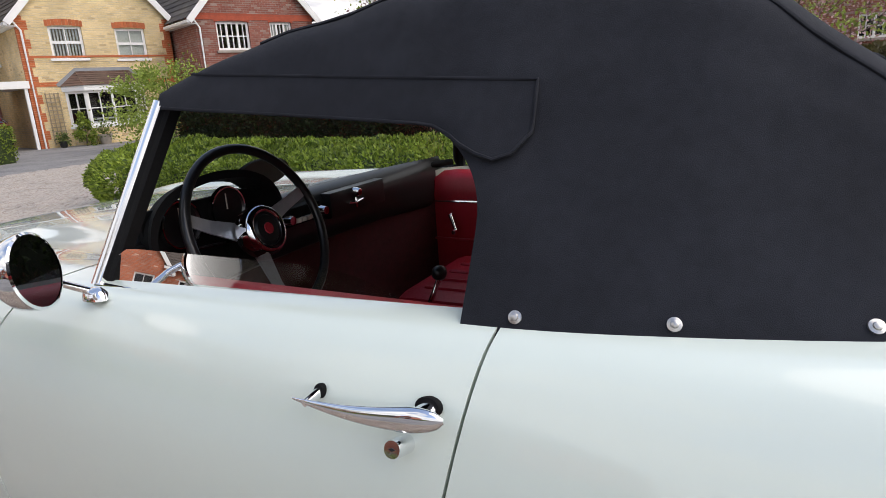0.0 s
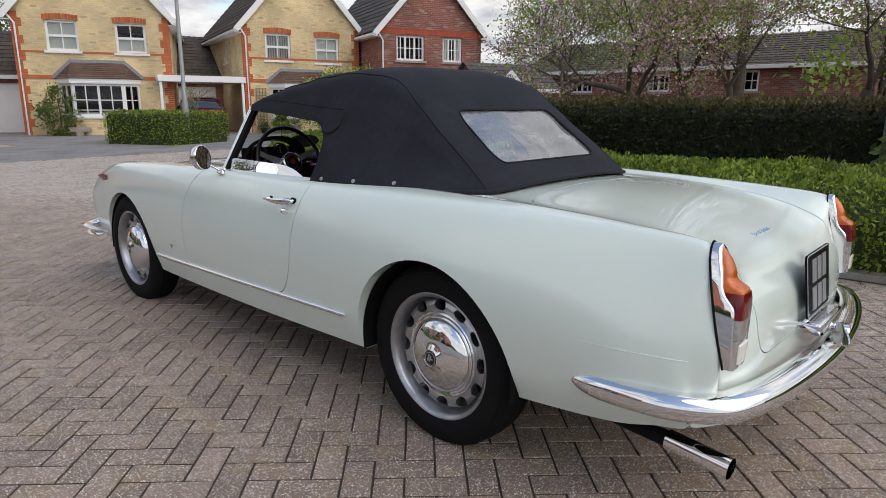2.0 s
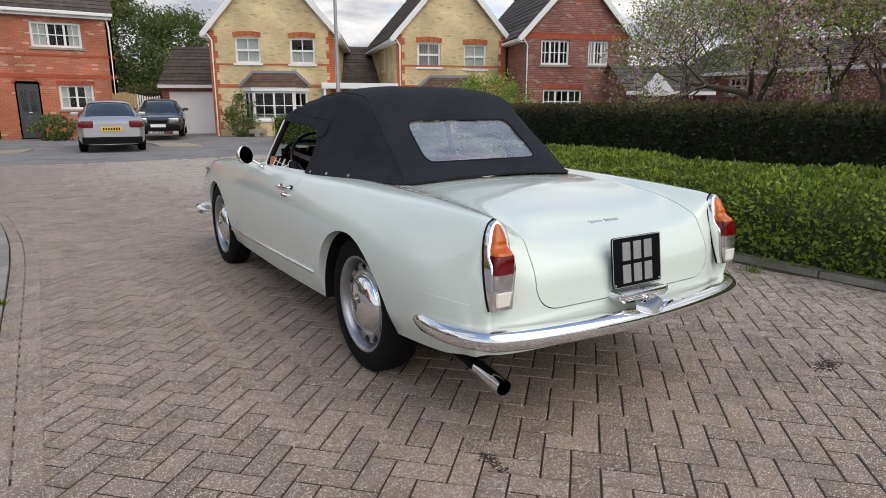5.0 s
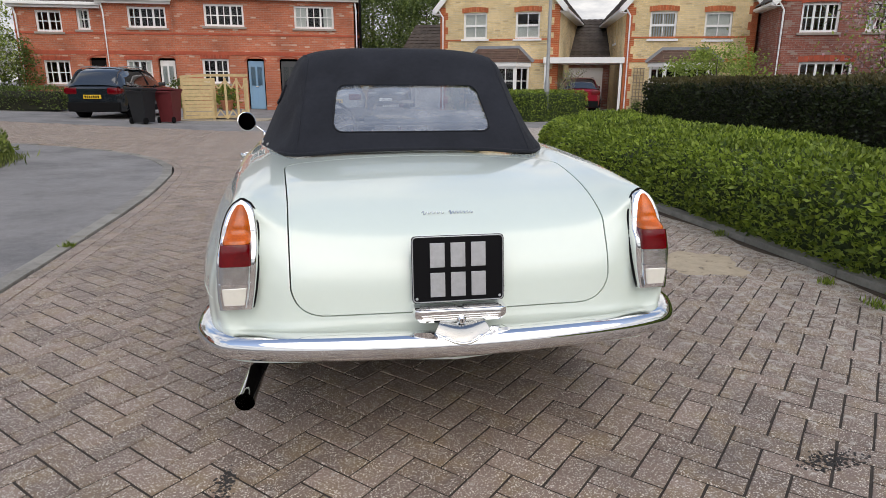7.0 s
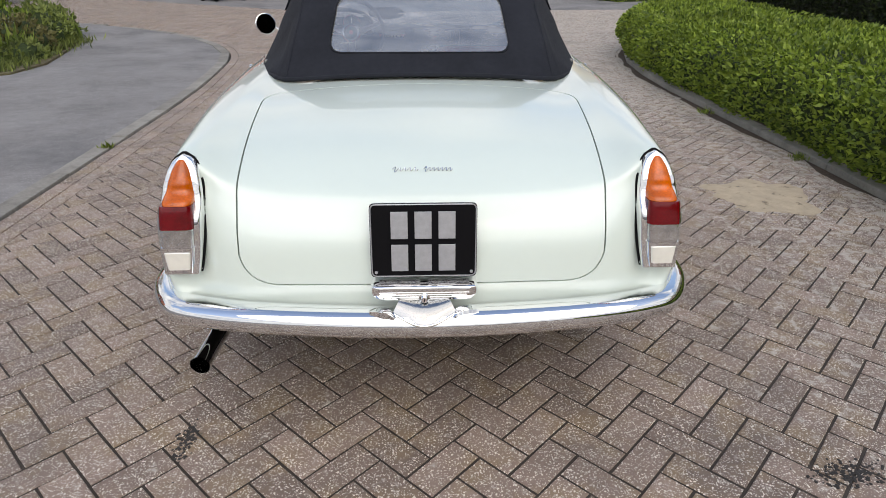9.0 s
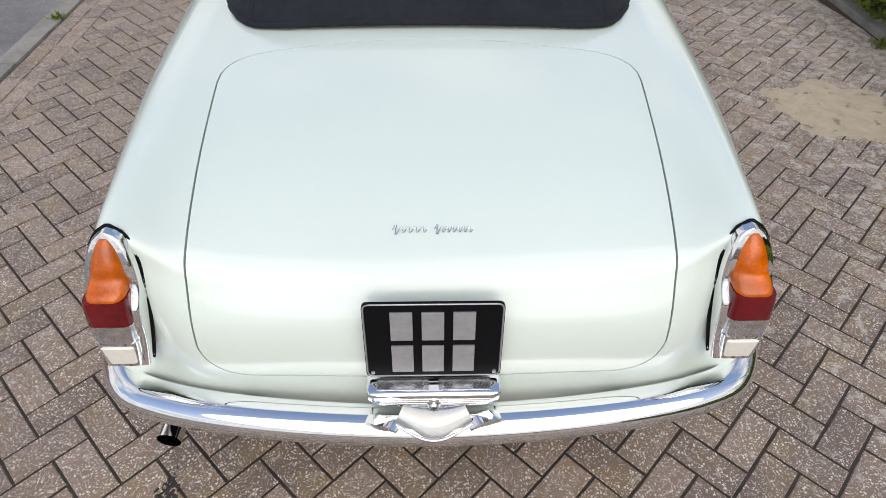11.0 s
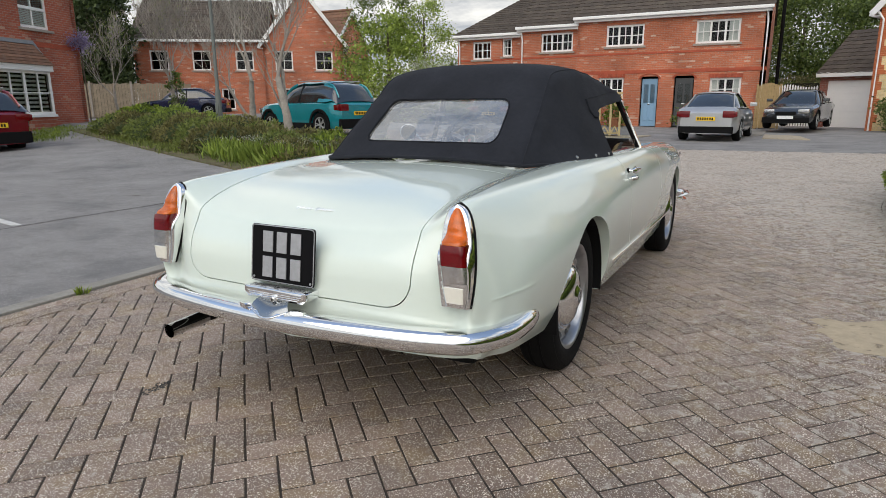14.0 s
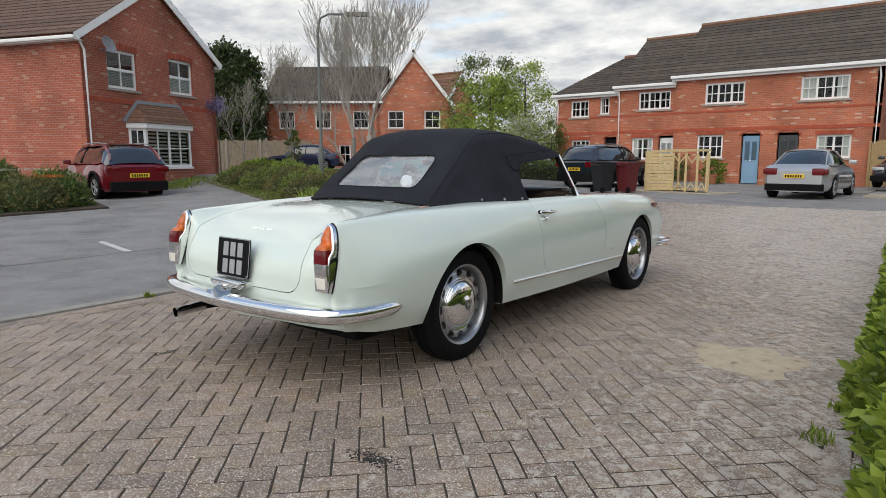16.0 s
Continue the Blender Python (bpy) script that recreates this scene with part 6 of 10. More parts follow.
seat(-0.33, 0.02)
seat(0.33, 0.32)
bm = bmesh.new()
box(bm, (-0.55, 0.16, 0.40), (0.55, 0.34, 0.70), 0.05)
box(bm, (-0.58, 0.13, 0.70), (0.58, 0.30, 0.86), 0.04)
part("rear_bench", bm, M["red_leather"], car, smooth=60)
for side, own in ((-1, left_door), (1, right_door)):
    bm = bmesh.new()
    rows = []
    for j, z in enumerate((0.37, 0.55, 0.72, 0.80, 0.86, 0.885, 0.885)):
        rows.append([bm.verts.new((side * ((0.614 if z < 0.86 else 0.62 + 0.038 * (j - 4)) + 0.006 * math.sin(y * 3)), y, z)) for y in (0.74, 1.0, 1.25, 1.5, 1.72)])
    grid_faces(bm, rows)
    card = part("door_card", bm, M["red_leather"], own, "red leather door card", smooth=60)
    bm = bmesh.new()
    tube(bm, [(side * 0.610, 0.80, 0.775), (side * 0.612, 1.58, 0.778)], 0.005, 6)
    part("strip", bm, M["chrome"], card)
    bm = bmesh.new()
    tube(bm, [(side * 0.61, 0.80, 0.630), (side * 0.605, 1.52, 0.638)], 0.005, 6)
    part("pocket_edge", bm, M["red_leather"], card)
    bm = bmesh.new()
    tube(bm, [(side * 0.60, 1.635, 0.745), (side * 0.575, 1.63, 0.735), (side * 0.575, 1.545, 0.700)], 0.007, 8)
    part("inner_handle", bm, M["chrome"], card, smooth=60)
    bm = bmesh.new()
    tube(bm, [(side * 0.60, 1.43, 0.735), (side * 0.575, 1.43, 0.735), (side * 0.572, 1.41, 0.68), (side * 0.55, 1.41, 0.675)], 0.008, 8)
    part("window_winder", bm, M["chrome"], card, smooth=60)
bm = bmesh.new()
box(bm, (-0.13, 0.4, 0.345), (0.13, 1.55, 0.50), 0.06)
part("tunnel", bm, M["red_carpet"], car, smooth=50)
bm = bmesh.new()
tube(bm, [(0.0, 1.20, 0.49), (0.01, 1.22, 0.62), (0.03, 1.20, 0.68)], 0.008, 8)
lever = part("gear_lever", bm, M["chrome"], car, smooth=60)
bm = bmesh.new()
lathe(bm, [(0.0, 0.024), (0.017, 0.018), (0.022, 0.0), (0.014, -0.018), (0.0, -0.022)], 16, Matrix.Translation((0.03, 1.20, 0.695)))
part("knob", bm, M["black"], lever, smooth=60)
# carpet lining of the footwell and cabin sides
bm = bmesh.new()
lining = [p for p in grow(COCKPIT, -0.006)]
rows = [[bm.verts.new((x, y, z)) for x, y in lining] for z in (0.355, 0.60, 0.855)]
grid_faces(bm, rows, closed=True)
part("cabin_lining", bm, M["red_carpet"], car, "dark red carpet lining", smooth=40)

# ---- houses ----
def wall_sheet(bm, width, z0, z1, holes, m, thick=0.22, gable=None):
    """A wall in the local xz plane, facing -y, pierced by holes (x0, z0, x1, z1), with reveals. gable: apex height over its middle."""
    uvl = bm.loops.layers.uv.get("uv") or bm.loops.layers.uv.new("uv")

    def face(pts, uvs):
        f = bm.faces.new([bm.verts.new(m @ Vector(p)) for p in pts])
        for l, q in zip(f.loops, uvs):
            l[uvl].uv = q

    xs = sorted({0.0, width, *[h[0] for h in holes], *[h[2] for h in holes]})
    zs = sorted({z0, z1, *[h[1] for h in holes], *[h[3] for h in holes]})
    for y in (0.0, thick):
        for a, b in zip(xs, xs[1:]):
            for c, d in zip(zs, zs[1:]):
                mx, mz = (a + b) / 2, (c + d) / 2
                if any(h[0] < mx < h[2] and h[1] < mz < h[3] for h in holes):
                    continue
                q = [(a, y, c), (b, y, c), (b, y, d), (a, y, d)]
                face(q if y == 0 else q[::-1], [(p[0], p[2]) for p in (q if y == 0 else q[::-1])])
        if gable:
            q = [(0, y, z1), (width, y, z1), (width / 2, y, gable)]
            face(q if y == 0 else q[::-1], [(p[0], p[2]) for p in (q if y == 0 else q[::-1])])
    for a, c, b, d in holes:
        face([(a, 0, c), (a, thick, c), (b, thick, c), (b, 0, c)], [(a, 0), (a, 0.2), (b, 0.2), (b, 0)])
        face([(a, 0, d), (b, 0, d), (b, thick, d), (a, thick, d)], [(a, 0), (b, 0), (b, 0.2), (a, 0.2)])
        face([(a, 0, c), (a, 0, d), (a, thick, d), (a, thick, c)], [(0, c), (0, d), (0.2, d), (0.2, c)])
        face([(b, 0, c), (b, thick, c), (b, thick, d), (b, 0, d)], [(0, c), (0.2, c), (0.2, d), (0, d)])
    for x in (0.0, width):
        face([(x, 0, z0), (x, thick, z0), (x, thick, z1), (x, 0, z1)], [(0, z0), (thick, z0), (thick, z1), (0, z1)])
    return bm


def tiled_slope(bm, a, b, c, d, across=0.30, up=0.32, lip=0.022, wave=0.02):
    """A roof slope from eave a-b to top d-c, in overlapping courses of waved tiles."""
    a, b, c, d = (Vector(p) for p in (a, b, c, d))
    n = ((b - a).cross(d - a)).normalized()
    if n.z < 0:
        n = -n
    rows = max(2, round((d - a).length / up))
    cols = max(2, round(max((b - a).length, (c - d).length) / across))
    sub = 4 if wave else 1
    for r in range(rows):
        f0, f1 = r / rows, (r + 1) / rows
        l0, r0, l1, r1 = a.lerp(d, f0), b.lerp(c, f0), a.lerp(d, f1), b.lerp(c, f1)
        low, mid, top = [], [], []
        for k in range(cols * sub + 1):
            t = k / (cols * sub)
            w = wave * (0.5 + 0.5 * math.cos(2 * math.pi * k / sub)) if wave else 0
            p, q = l0.lerp(r0, t), l1.lerp(r1, t)
            low.append(bm.verts.new(p + n * w))
            mid.append(bm.verts.new(p + n * (lip + w)))
            top.append(bm.verts.new(q + n * w))
        for k in range(cols * sub):
            bm.faces.new((low[k], low[k + 1], mid[k + 1], mid[k]))
            bm.faces.new((mid[k], mid[k + 1], top[k + 1], top[k]))
    return bm


WINDOW_CACHE = {}


def lattice(bars, y0, y1):
    """One connected mesh of crossing flat bars (x0, z0, x1, z1), from y0 to y1."""
    xs = sorted({round(v, 4) for r in bars for v in (r[0], r[2])})
    zs = sorted({round(v, 4) for r in bars for v in (r[1], r[3])})

    def solid(i, k):
        if not (0 <= i < len(xs) - 1 and 0 <= k < len(zs) - 1):
            return False
        x, z = (xs[i] + xs[i + 1]) / 2, (zs[k] + zs[k + 1]) / 2
        return any(a <= x <= c and b <= z <= d for a, b, c, d in bars)

    bm = bmesh.new()
    made = {}

    def v(i, k, y):
        if (i, k, y) not in made:
            made[(i, k, y)] = bm.verts.new((xs[i], y, zs[k]))
        return made[(i, k, y)]

    for i in range(len(xs) - 1):
        for k in range(len(zs) - 1):
            if not solid(i, k):
                continue
            ring_ = [(i, k), (i + 1, k), (i + 1, k + 1), (i, k + 1)]
            bm.faces.new([v(*q, y0) for q in ring_])
            bm.faces.new([v(*q, y1) for q in ring_[::-1]])
            for (p, q), n in zip(zip(ring_, ring_[1:] + ring_[:1]), ((i, k - 1), (i + 1, k), (i, k + 1), (i - 1, k))):
                if not solid(*n):
                    bm.faces.new((v(*q, y0), v(*p, y0), v(*p, y1), v(*q, y1)))
    bmesh.ops.recalc_face_normals(bm, faces=bm.faces[:])
    return bm


def window_meshes(w, h, cols, rows_, mid):
    """Frame with bars, and pane, of a white window: cols casements, rows_ glass rows each; mid: a heavy middle rail (sash)."""
    key = (round(w, 2), round(h, 2), cols, rows_, mid)
    if key not in WINDOW_CACHE:
        t = 0.085
        bars = [(0, 0, w, t), (0, h - t, w, h), (0, 0, t, h), (w - t, 0, w, h)]
        cw = w / cols
        bars += [(i * cw - 0.04, 0, i * cw + 0.04, h) for i in range(1, cols)]
        if mid:
            bars.append((0, h * 0.5 - 0.045, w, h * 0.5 + 0.045))
            bars.append((w / 2 - 0.018, 0, w / 2 + 0.018, h))
        else:
            bars += [(0, t + (h - 2 * t) * k / rows_ - 0.017, w, t + (h - 2 * t) * k / rows_ + 0.017) for k in range(1, rows_)]
            bars += [((i + 0.5) * cw - 0.016, 0, (i + 0.5) * cw + 0.016, h) for i in range(cols)]
        bm = lattice(bars, 0.0, 0.065)
        pane = bmesh.new()
        q = [pane.verts.new(p) for p in ((t, 0.03, t), (w - t, 0.03, t), (w - t, 0.03, h - t), (t, 0.03, h - t))]
        pane.faces.new(q)
        WINDOW_CACHE[key] = (to_mesh("window", bm, M["white_upvc"]), to_mesh("pane", pane, M["house_glass"]))
    return WINDOW_CACHE[key]


def add_window(house, m, x, z, w, h, cols=1, rows_=2, mid=True, y=0.08, blind="", sill="stone_sill"):
    frame_me, pane_me = window_meshes(w, h, cols, rows_, mid)
    f = new("window", frame_me)
    f.parent, f.matrix_basis = house, m @ Matrix.Translation((x, y, z))
    p = new("pane", pane_me)
    p.parent = f
    p.visible_shadow = False
    if sill:
        bm = bmesh.new()
        box(bm, (-0.09, -0.06 - y, -0.09), (w + 0.09, 0.05, -0.005), 0.012)
        part("sill", bm, M[sill], f)
    bm = bmesh.new()
    if blind == "slats":
        for k in range(9):
            box(bm, (0.08 + (w - 0.16) * k / 9, 0.05, 0.08), (0.08 + (w - 0.16) * (k + 0.55) / 9, 0.058, h - 0.08))
    elif blind == "venetian":
        for k in range(10):
            box(bm, (0.07, 0.045, 0.08 + (h * 0.5 - 0.1) * k / 10), (w - 0.07, 0.06, 0.08 + (h * 0.5 - 0.1) * (k + 0.78) / 10))
    elif blind == "curtain":
        box(bm, (0.06, 0.07, 0.06), (w * 0.3, 0.09, h - 0.06))
        box(bm, (w * 0.74, 0.07, 0.06), (w - 0.06, 0.09, h - 0.06))
    elif blind == "net":
        box(bm, (0.06, 0.07, 0.06), (w - 0.06, 0.08, h - 0.06))
    elif blind == "half_net":
        box(bm, (0.06, 0.07, 0.06), (w - 0.06, 0.08, h * 0.5))
    if bm.verts:
        part("blind", bm, M["blind"], f)
    else:
        bm.free()
    return f


def arch_head(house, m, x, z, w, material, rise=0.05, deep=0.2, count=11):
    """A flat-curved head of upright bricks over an opening."""
    bm = bmesh.new()
    over = 0.06
    for k in range(count):
        u0, u1 = k / count, (k + 0.93) / count
        z0 = z + rise * (1 - (2 * (u0 + u1) / 2 - 1) ** 2)
        box(bm, (x - over + (w + 2 * over) * u0, -0.014, z0), (x - over + (w + 2 * over) * u1, 0.05, z0 + deep))
    o = part("window_head", bm, M[material], house)
    o.matrix_basis = m
    return o


def strip(house, name, m, lo, hi, material, bevel=0.01, label=""):
    bm = bmesh.new()
    box(bm, lo, hi, bevel)
    o = part(name, bm, M[material], house, label)
    o.matrix_basis = m
    return o


def quoins(house, m, x, side, z0, z1, material, step=0.30):
    """Toothed corner blocks, long and short in turn."""
    z, k = z0, 0
    while z < z1 - 0.05:
        long_ = 0.34 if k % 2 == 0 else 0.225
        bm = bmesh.new()
        h = min(step - 0.008, z1 - z)
        lo, hi = sorted((x - 0.012 * side, x + long_ * side))
        for c in range(max(1, round(h / 0.075))):
            box(bm, (lo, -0.012, z + c * 0.075), (hi, 0.10, z + c * 0.075 + 0.066))
        o = part("quoin", bm, M[material], house)
        o.matrix_basis = m
        z += step
        k += 1


def bay_window(house, m, x0, x1, z0, z1, deep, roof, brickwork, top, blinds=False):
    """A canted white bay on a brick plinth, with a small hipped tile roof."""
    w = x1 - x0
    c = deep * 0.9
    plan = [(x0, 0), (x0 + c, -deep), (x1 - c, -deep), (x1, 0)]
    bm = bmesh.new()
    uvl = bm.loops.layers.uv.new("uv")
    for (ax, ay), (bx, by) in zip(plan, plan[1:]):
        f = bm.faces.new([bm.verts.new(p) for p in ((ax, ay, -0.3), (bx, by, -0.3), (bx, by, z0 - 0.06), (ax, ay, z0 - 0.06))])
        d = math.hypot(bx - ax, by - ay)
        for l, q in zip(f.loops, ((0, 0), (d, 0), (d, z0), (0, z0))):
            l[uvl].uv = (q[0] + ax, q[1])
    o = part("bay_plinth", bm, M[brickwork], house)
    o.matrix_basis = m
    bm = bmesh.new()
    for z, hh, out in ((z0 - 0.08, 0.08, 0.06), (z1, 0.18, 0.10)):
        pts = [(x0 - out, 0.02), (x0 + c - out * 0.5, -deep - out), (x1 - c + out * 0.5, -deep - out), (x1 + out, 0.02)]
        lo = [bm.verts.new((*p, z)) for p in pts]
        hi = [bm.verts.new((*p, z + hh)) for p in pts]
        bm.faces.new(lo[::-1])
        bm.faces.new(hi)
        for i in range(4):
            bm.faces.new((lo[i], lo[(i + 1) % 4], hi[(i + 1) % 4], hi[i]))
    bay = part("bay_window", bm, M["white_upvc"], house, "white canted bay window")
    bay.matrix_basis = m
    # black sheet over the wall, standing for the dark room behind the bay
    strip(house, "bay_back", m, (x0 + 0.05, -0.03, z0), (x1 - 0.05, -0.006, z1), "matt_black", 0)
    bm = bmesh.new()
    for k in range(9 if blinds else 2):
        zk = z0 + 0.08 + (z1 - z0 - 0.16) * k / 9
        box(bm, (x0 + 0.5, -deep + 0.10, zk), (x1 - 0.5, -deep + 0.12, zk + (z1 - z0) * 0.05))
    o = part("blind", bm, M["blind"], house)
    o.matrix_basis = m
    h = z1 - z0
    sections = [(plan[0], plan[1], 1), (plan[1], plan[2], 2), (plan[2], plan[3], 1)]
    for (ax, ay), (bx, by), n in sections:
        d = math.hypot(bx - ax, by - ay)
        mm = Matrix.Translation((ax, ay, z0)) @ Matrix.Rotation(math.atan2(by - ay, bx - ax), 4, "Z")
        fr, pn = window_meshes(d, h, n, 2, False)
        f = new("bay_light", fr)
        f.parent, f.matrix_basis = bay, mm
        p = new("pane", pn)
        p.parent, p.matrix_basis = bay, mm
        p.visible_shadow = False
    bm = bmesh.new()
    e = 0.14
    lowz, topz = z1 + 0.18, top
    A, B, C, D = (x0 - e, 0.0, lowz), (x0 + c - e * 0.5, -deep - e, lowz), (x1 - c + e * 0.5, -deep - e, lowz), (x1 + e, 0.0, lowz)
    T0, T1 = (x0 + 0.45, 0.0, topz), (x1 - 0.45, 0.0, topz)
    tiled_slope(bm, B, C, T1, T0, 0.17, 0.12, 0.014, 0)
    tiled_slope(bm, A, B, T0, T0, 0.17, 0.12, 0.014, 0)
    tiled_slope(bm, C, D, T1, T1, 0.17, 0.12, 0.014, 0)
    o = part("bay_roof", bm, M[roof], house)
    o.matrix_basis = m
    bm = bmesh.new()
    sweep(bm, [(x0 - e - 0.05, -0.02, lowz + 0.03), (T0[0], -0.03, topz + 0.04), (T1[0], -0.03, topz + 0.04), (x1 + e + 0.05, -0.02, lowz + 0.03)], [(-0.06, -0.012), (0.06, -0.012), (0.06, 0.012), (-0.06, 0.012)], up=(0, -1, 0.2))
    o = part("flashing", bm, M["lead"], house)
    o.matrix_basis = m


def gable_roof(house, m, width, depth, eave, apex, material, over=0.28, ridge_in=0.0):
    bm = bmesh.new()
    slope = (apex - eave) / (width / 2)
    ez = eave - over * slope
    tiled_slope(bm, (-over, depth, ez), (-over, -0.18, ez), (width / 2, -0.18, apex), (width / 2, depth, apex))
    tiled_slope(bm, (width + over, -0.18, ez), (width + over, depth, ez), (width / 2, depth, apex), (width / 2, -0.18, apex))
    o = part("tiled_roof", bm, M[material], house)
    o.matrix_basis = m @ Matrix.Translation((0, 0, 0.08))
    bm = bmesh.new()
    tube(bm, [(width / 2, -0.2, apex + 0.1), (width / 2, depth, apex + 0.1)], 0.11, 8)
    o = part("ridge", bm, M[material], house)
    o.matrix_basis = m
    for s in (0, 1):
        ex = -over if s == 0 else width + over
        bm = bmesh.new()
        sweep(bm, [(ex, -0.17, ez - 0.01), (width / 2, -0.17, apex - 0.01)], [(-0.02, -0.13), (0.02, -0.13), (0.02, 0.09), (-0.02, 0.09)])
        bmesh.ops.recalc_face_normals(bm, faces=bm.faces[:])
        o = part("bargeboard", bm, M["white_upvc"], house)
        o.matrix_basis = m
        strip(house, "gutter", m, (ex - 0.07, -0.15, ez - 0.09), (ex + 0.05, depth, ez + 0.02), "white_upvc", 0.03)
        strip(house, "soffit", m, (min(ex, ex + (over if s == 0 else -over)), -0.15, ez - 0.12), (max(ex, ex + (over if s == 0 else -over)), depth, ez - 0.095), "white_upvc", 0.0)
    # closed ends: side walls come from the caller


def down_pipe(house, m, x, y, z0, z1, over=0.25):
    bm = bmesh.new()
    tube(bm, [(x, y - 0.06, z0), (x, y - 0.06, z1 - 0.45), (x - over * 0.8, y - 0.08, z1 - 0.15), (x - over, y - 0.08, z1)], 0.036, 8)
    o = part("down_pipe", bm, M["white_upvc"], house)
    o.matrix_basis = m


def at(p, d):
    return Matrix.Translation((p[0], p[1], p[2] if len(p) > 2 else 0.0)) @ Matrix.Rotation(math.atan2(d[1], d[0]), 4, "Z")


def gable_house(name, label, p, d, width, depth, eave, apex, brickwork, roof, trim, windows, side_windows=(), base=-0.3, bay=None, blinds=("", ""), doors=(), plaque=True, pipe_left=True, bands=((3.0, 0.06), (2.06, 0.15)), sash=True, bay_blind=False):
    house = thing(name, label, "house")
    m = at(p, d)
    bm = bmesh.new()
    holes = [(x, z, x + w, z + h) for x, z, w, h in windows]
    wall_sheet(bm, width, base, eave, holes, m, gable=apex)
    part("front_wall", bm, M[brickwork], house)
    for s in (0, 1):
        bm = bmesh.new()
        mm = m @ (Matrix.Translation((0, depth, 0)) @ Matrix.Rotation(radians(-90), 4, "Z") if s == 0 else Matrix.Translation((width, 0, 0)) @ Matrix.Rotation(radians(90), 4, "Z"))
        hs = [(x, z, x + w, z + h) for ss, x, z, w, h in side_windows if ss == s]
        wall_sheet(bm, depth, base, eave, hs, mm @ Matrix.Translation((0, 0.002, 0)))
        part("side_wall", bm, M[brickwork], house)
        for x0, z0, x1, z1 in hs:
            add_window(house, mm, x0, z0, x1 - x0, z1 - z0, 1, 2, True, sill="white_upvc")
    bm = bmesh.new()
    wall_sheet(bm, width, base, eave, [], m @ Matrix.Translation((width, depth, 0)) @ Matrix.Rotation(radians(180), 4, "Z"), gable=apex)
    part("back_wall", bm, M[brickwork], house)
    # black slab added inside so that the rooms look dark through the panes
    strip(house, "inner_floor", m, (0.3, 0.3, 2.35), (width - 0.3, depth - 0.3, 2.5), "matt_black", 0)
    gable_roof(house, m, width, depth, eave, apex, roof)
    for (x, z, w, h), bl in zip(windows, blinds):
        add_window(house, m, x, z, w, h, cols=1 if sash else 3, mid=sash, blind=bl, sill="white_upvc" if trim == "orange_brick" else "stone_sill")
        arch_head(house, m, x, z + h - 0.02, w, trim)
    for z, hh in bands:
        bm = bmesh.new()
        for c in range(max(1, round(hh / 0.075))):
            box(bm, (0.0, -0.016, z + c * 0.075), (width, 0.05, z + c * 0.075 + 0.066))
        o = part("brick_band", bm, M[trim], house)
        o.matrix_basis = m
    if trim == "orange_brick":
        quoins(house, m, 0.0, 1, base, eave - 0.1, trim)
        quoins(house, m, width, -1, base, eave - 0.1, trim)
    if plaque:
        strip(house, "plaque", m, (width / 2 - 0.16, -0.02, apex - 1.25), (width / 2 + 0.16, 0.04, apex - 0.80), "stone_sill")
        for dx, dz, w, h in ((-0.24, -1.2, 0.07, 0.35), (0.17, -1.2, 0.07, 0.35), (-0.16, -1.36, 0.32, 0.09), (-0.16, -0.78, 0.32, 0.09)):
            strip(house, "plaque_brick", m, (width / 2 + dx, -0.016, apex + dz), (width / 2 + dx + w, 0.04, apex + dz + h), trim, 0)
    if bay:
        bay_window(house, m, *bay[:5], bay[5], brickwork, bay[6], bay_blind)
    if pipe_left:
        down_pipe(house, m, 0.12, 0.0, base, eave - 0.1)
    return house, m


# two yellow-brick houses across the close
house_a, MA = gable_house("house", "yellow brick gabled house with red brick quoins and a white bay", (4.53, 26.18), (3.04, -1.56), 5.25, 9.0, 4.55, 7.55, "yellow_brick", "roof_brown", "orange_brick", [(1.05, 3.08, 1.06, 1.09), (3.36, 3.06, 1.06, 1.09)], bay=(1.30, 4.02, 0.70, 1.90, 0.55, "roof_redbrown", 2.68), blinds=("net", "half_net"), sash="upright")
house_b, MB = gable_house("house", "yellow brick gabled house with red quoins beside a carport", (11.62, 22.54), (3.084, -0.968), 5.05, 9.0, 4.42, 7.25, "yellow_brick", "roof_brown", "orange_brick", [(0.92, 2.98, 1.06, 1.06), (3.06, 2.94, 1.06, 1.06)], side_windows=[(0, 5.2, 3.0, 0.7, 1.0)], bay=(1.05, 3.75, 0.66, 1.86, 0.55, "roof_redbrown", 2.55), blinds=("slats", "net"), sash="upright")
house_c, MC = gable_house("house", "dark red brick gabled house behind the cherry trees", (15.75, 18.85), (0.93, -0.36), 4.8, 9.0, 4.35, 6.95, "grey_red_brick", "roof_grey", "soft_red", [(0.75, 3.02, 1.28, 1.02), (2.9, 3.02, 0.95, 1.02), (0.9, 0.95, 1.8, 1.05)], blinds=("", "curtain", ""), bands=((4.1, 0.2),), sash=False)


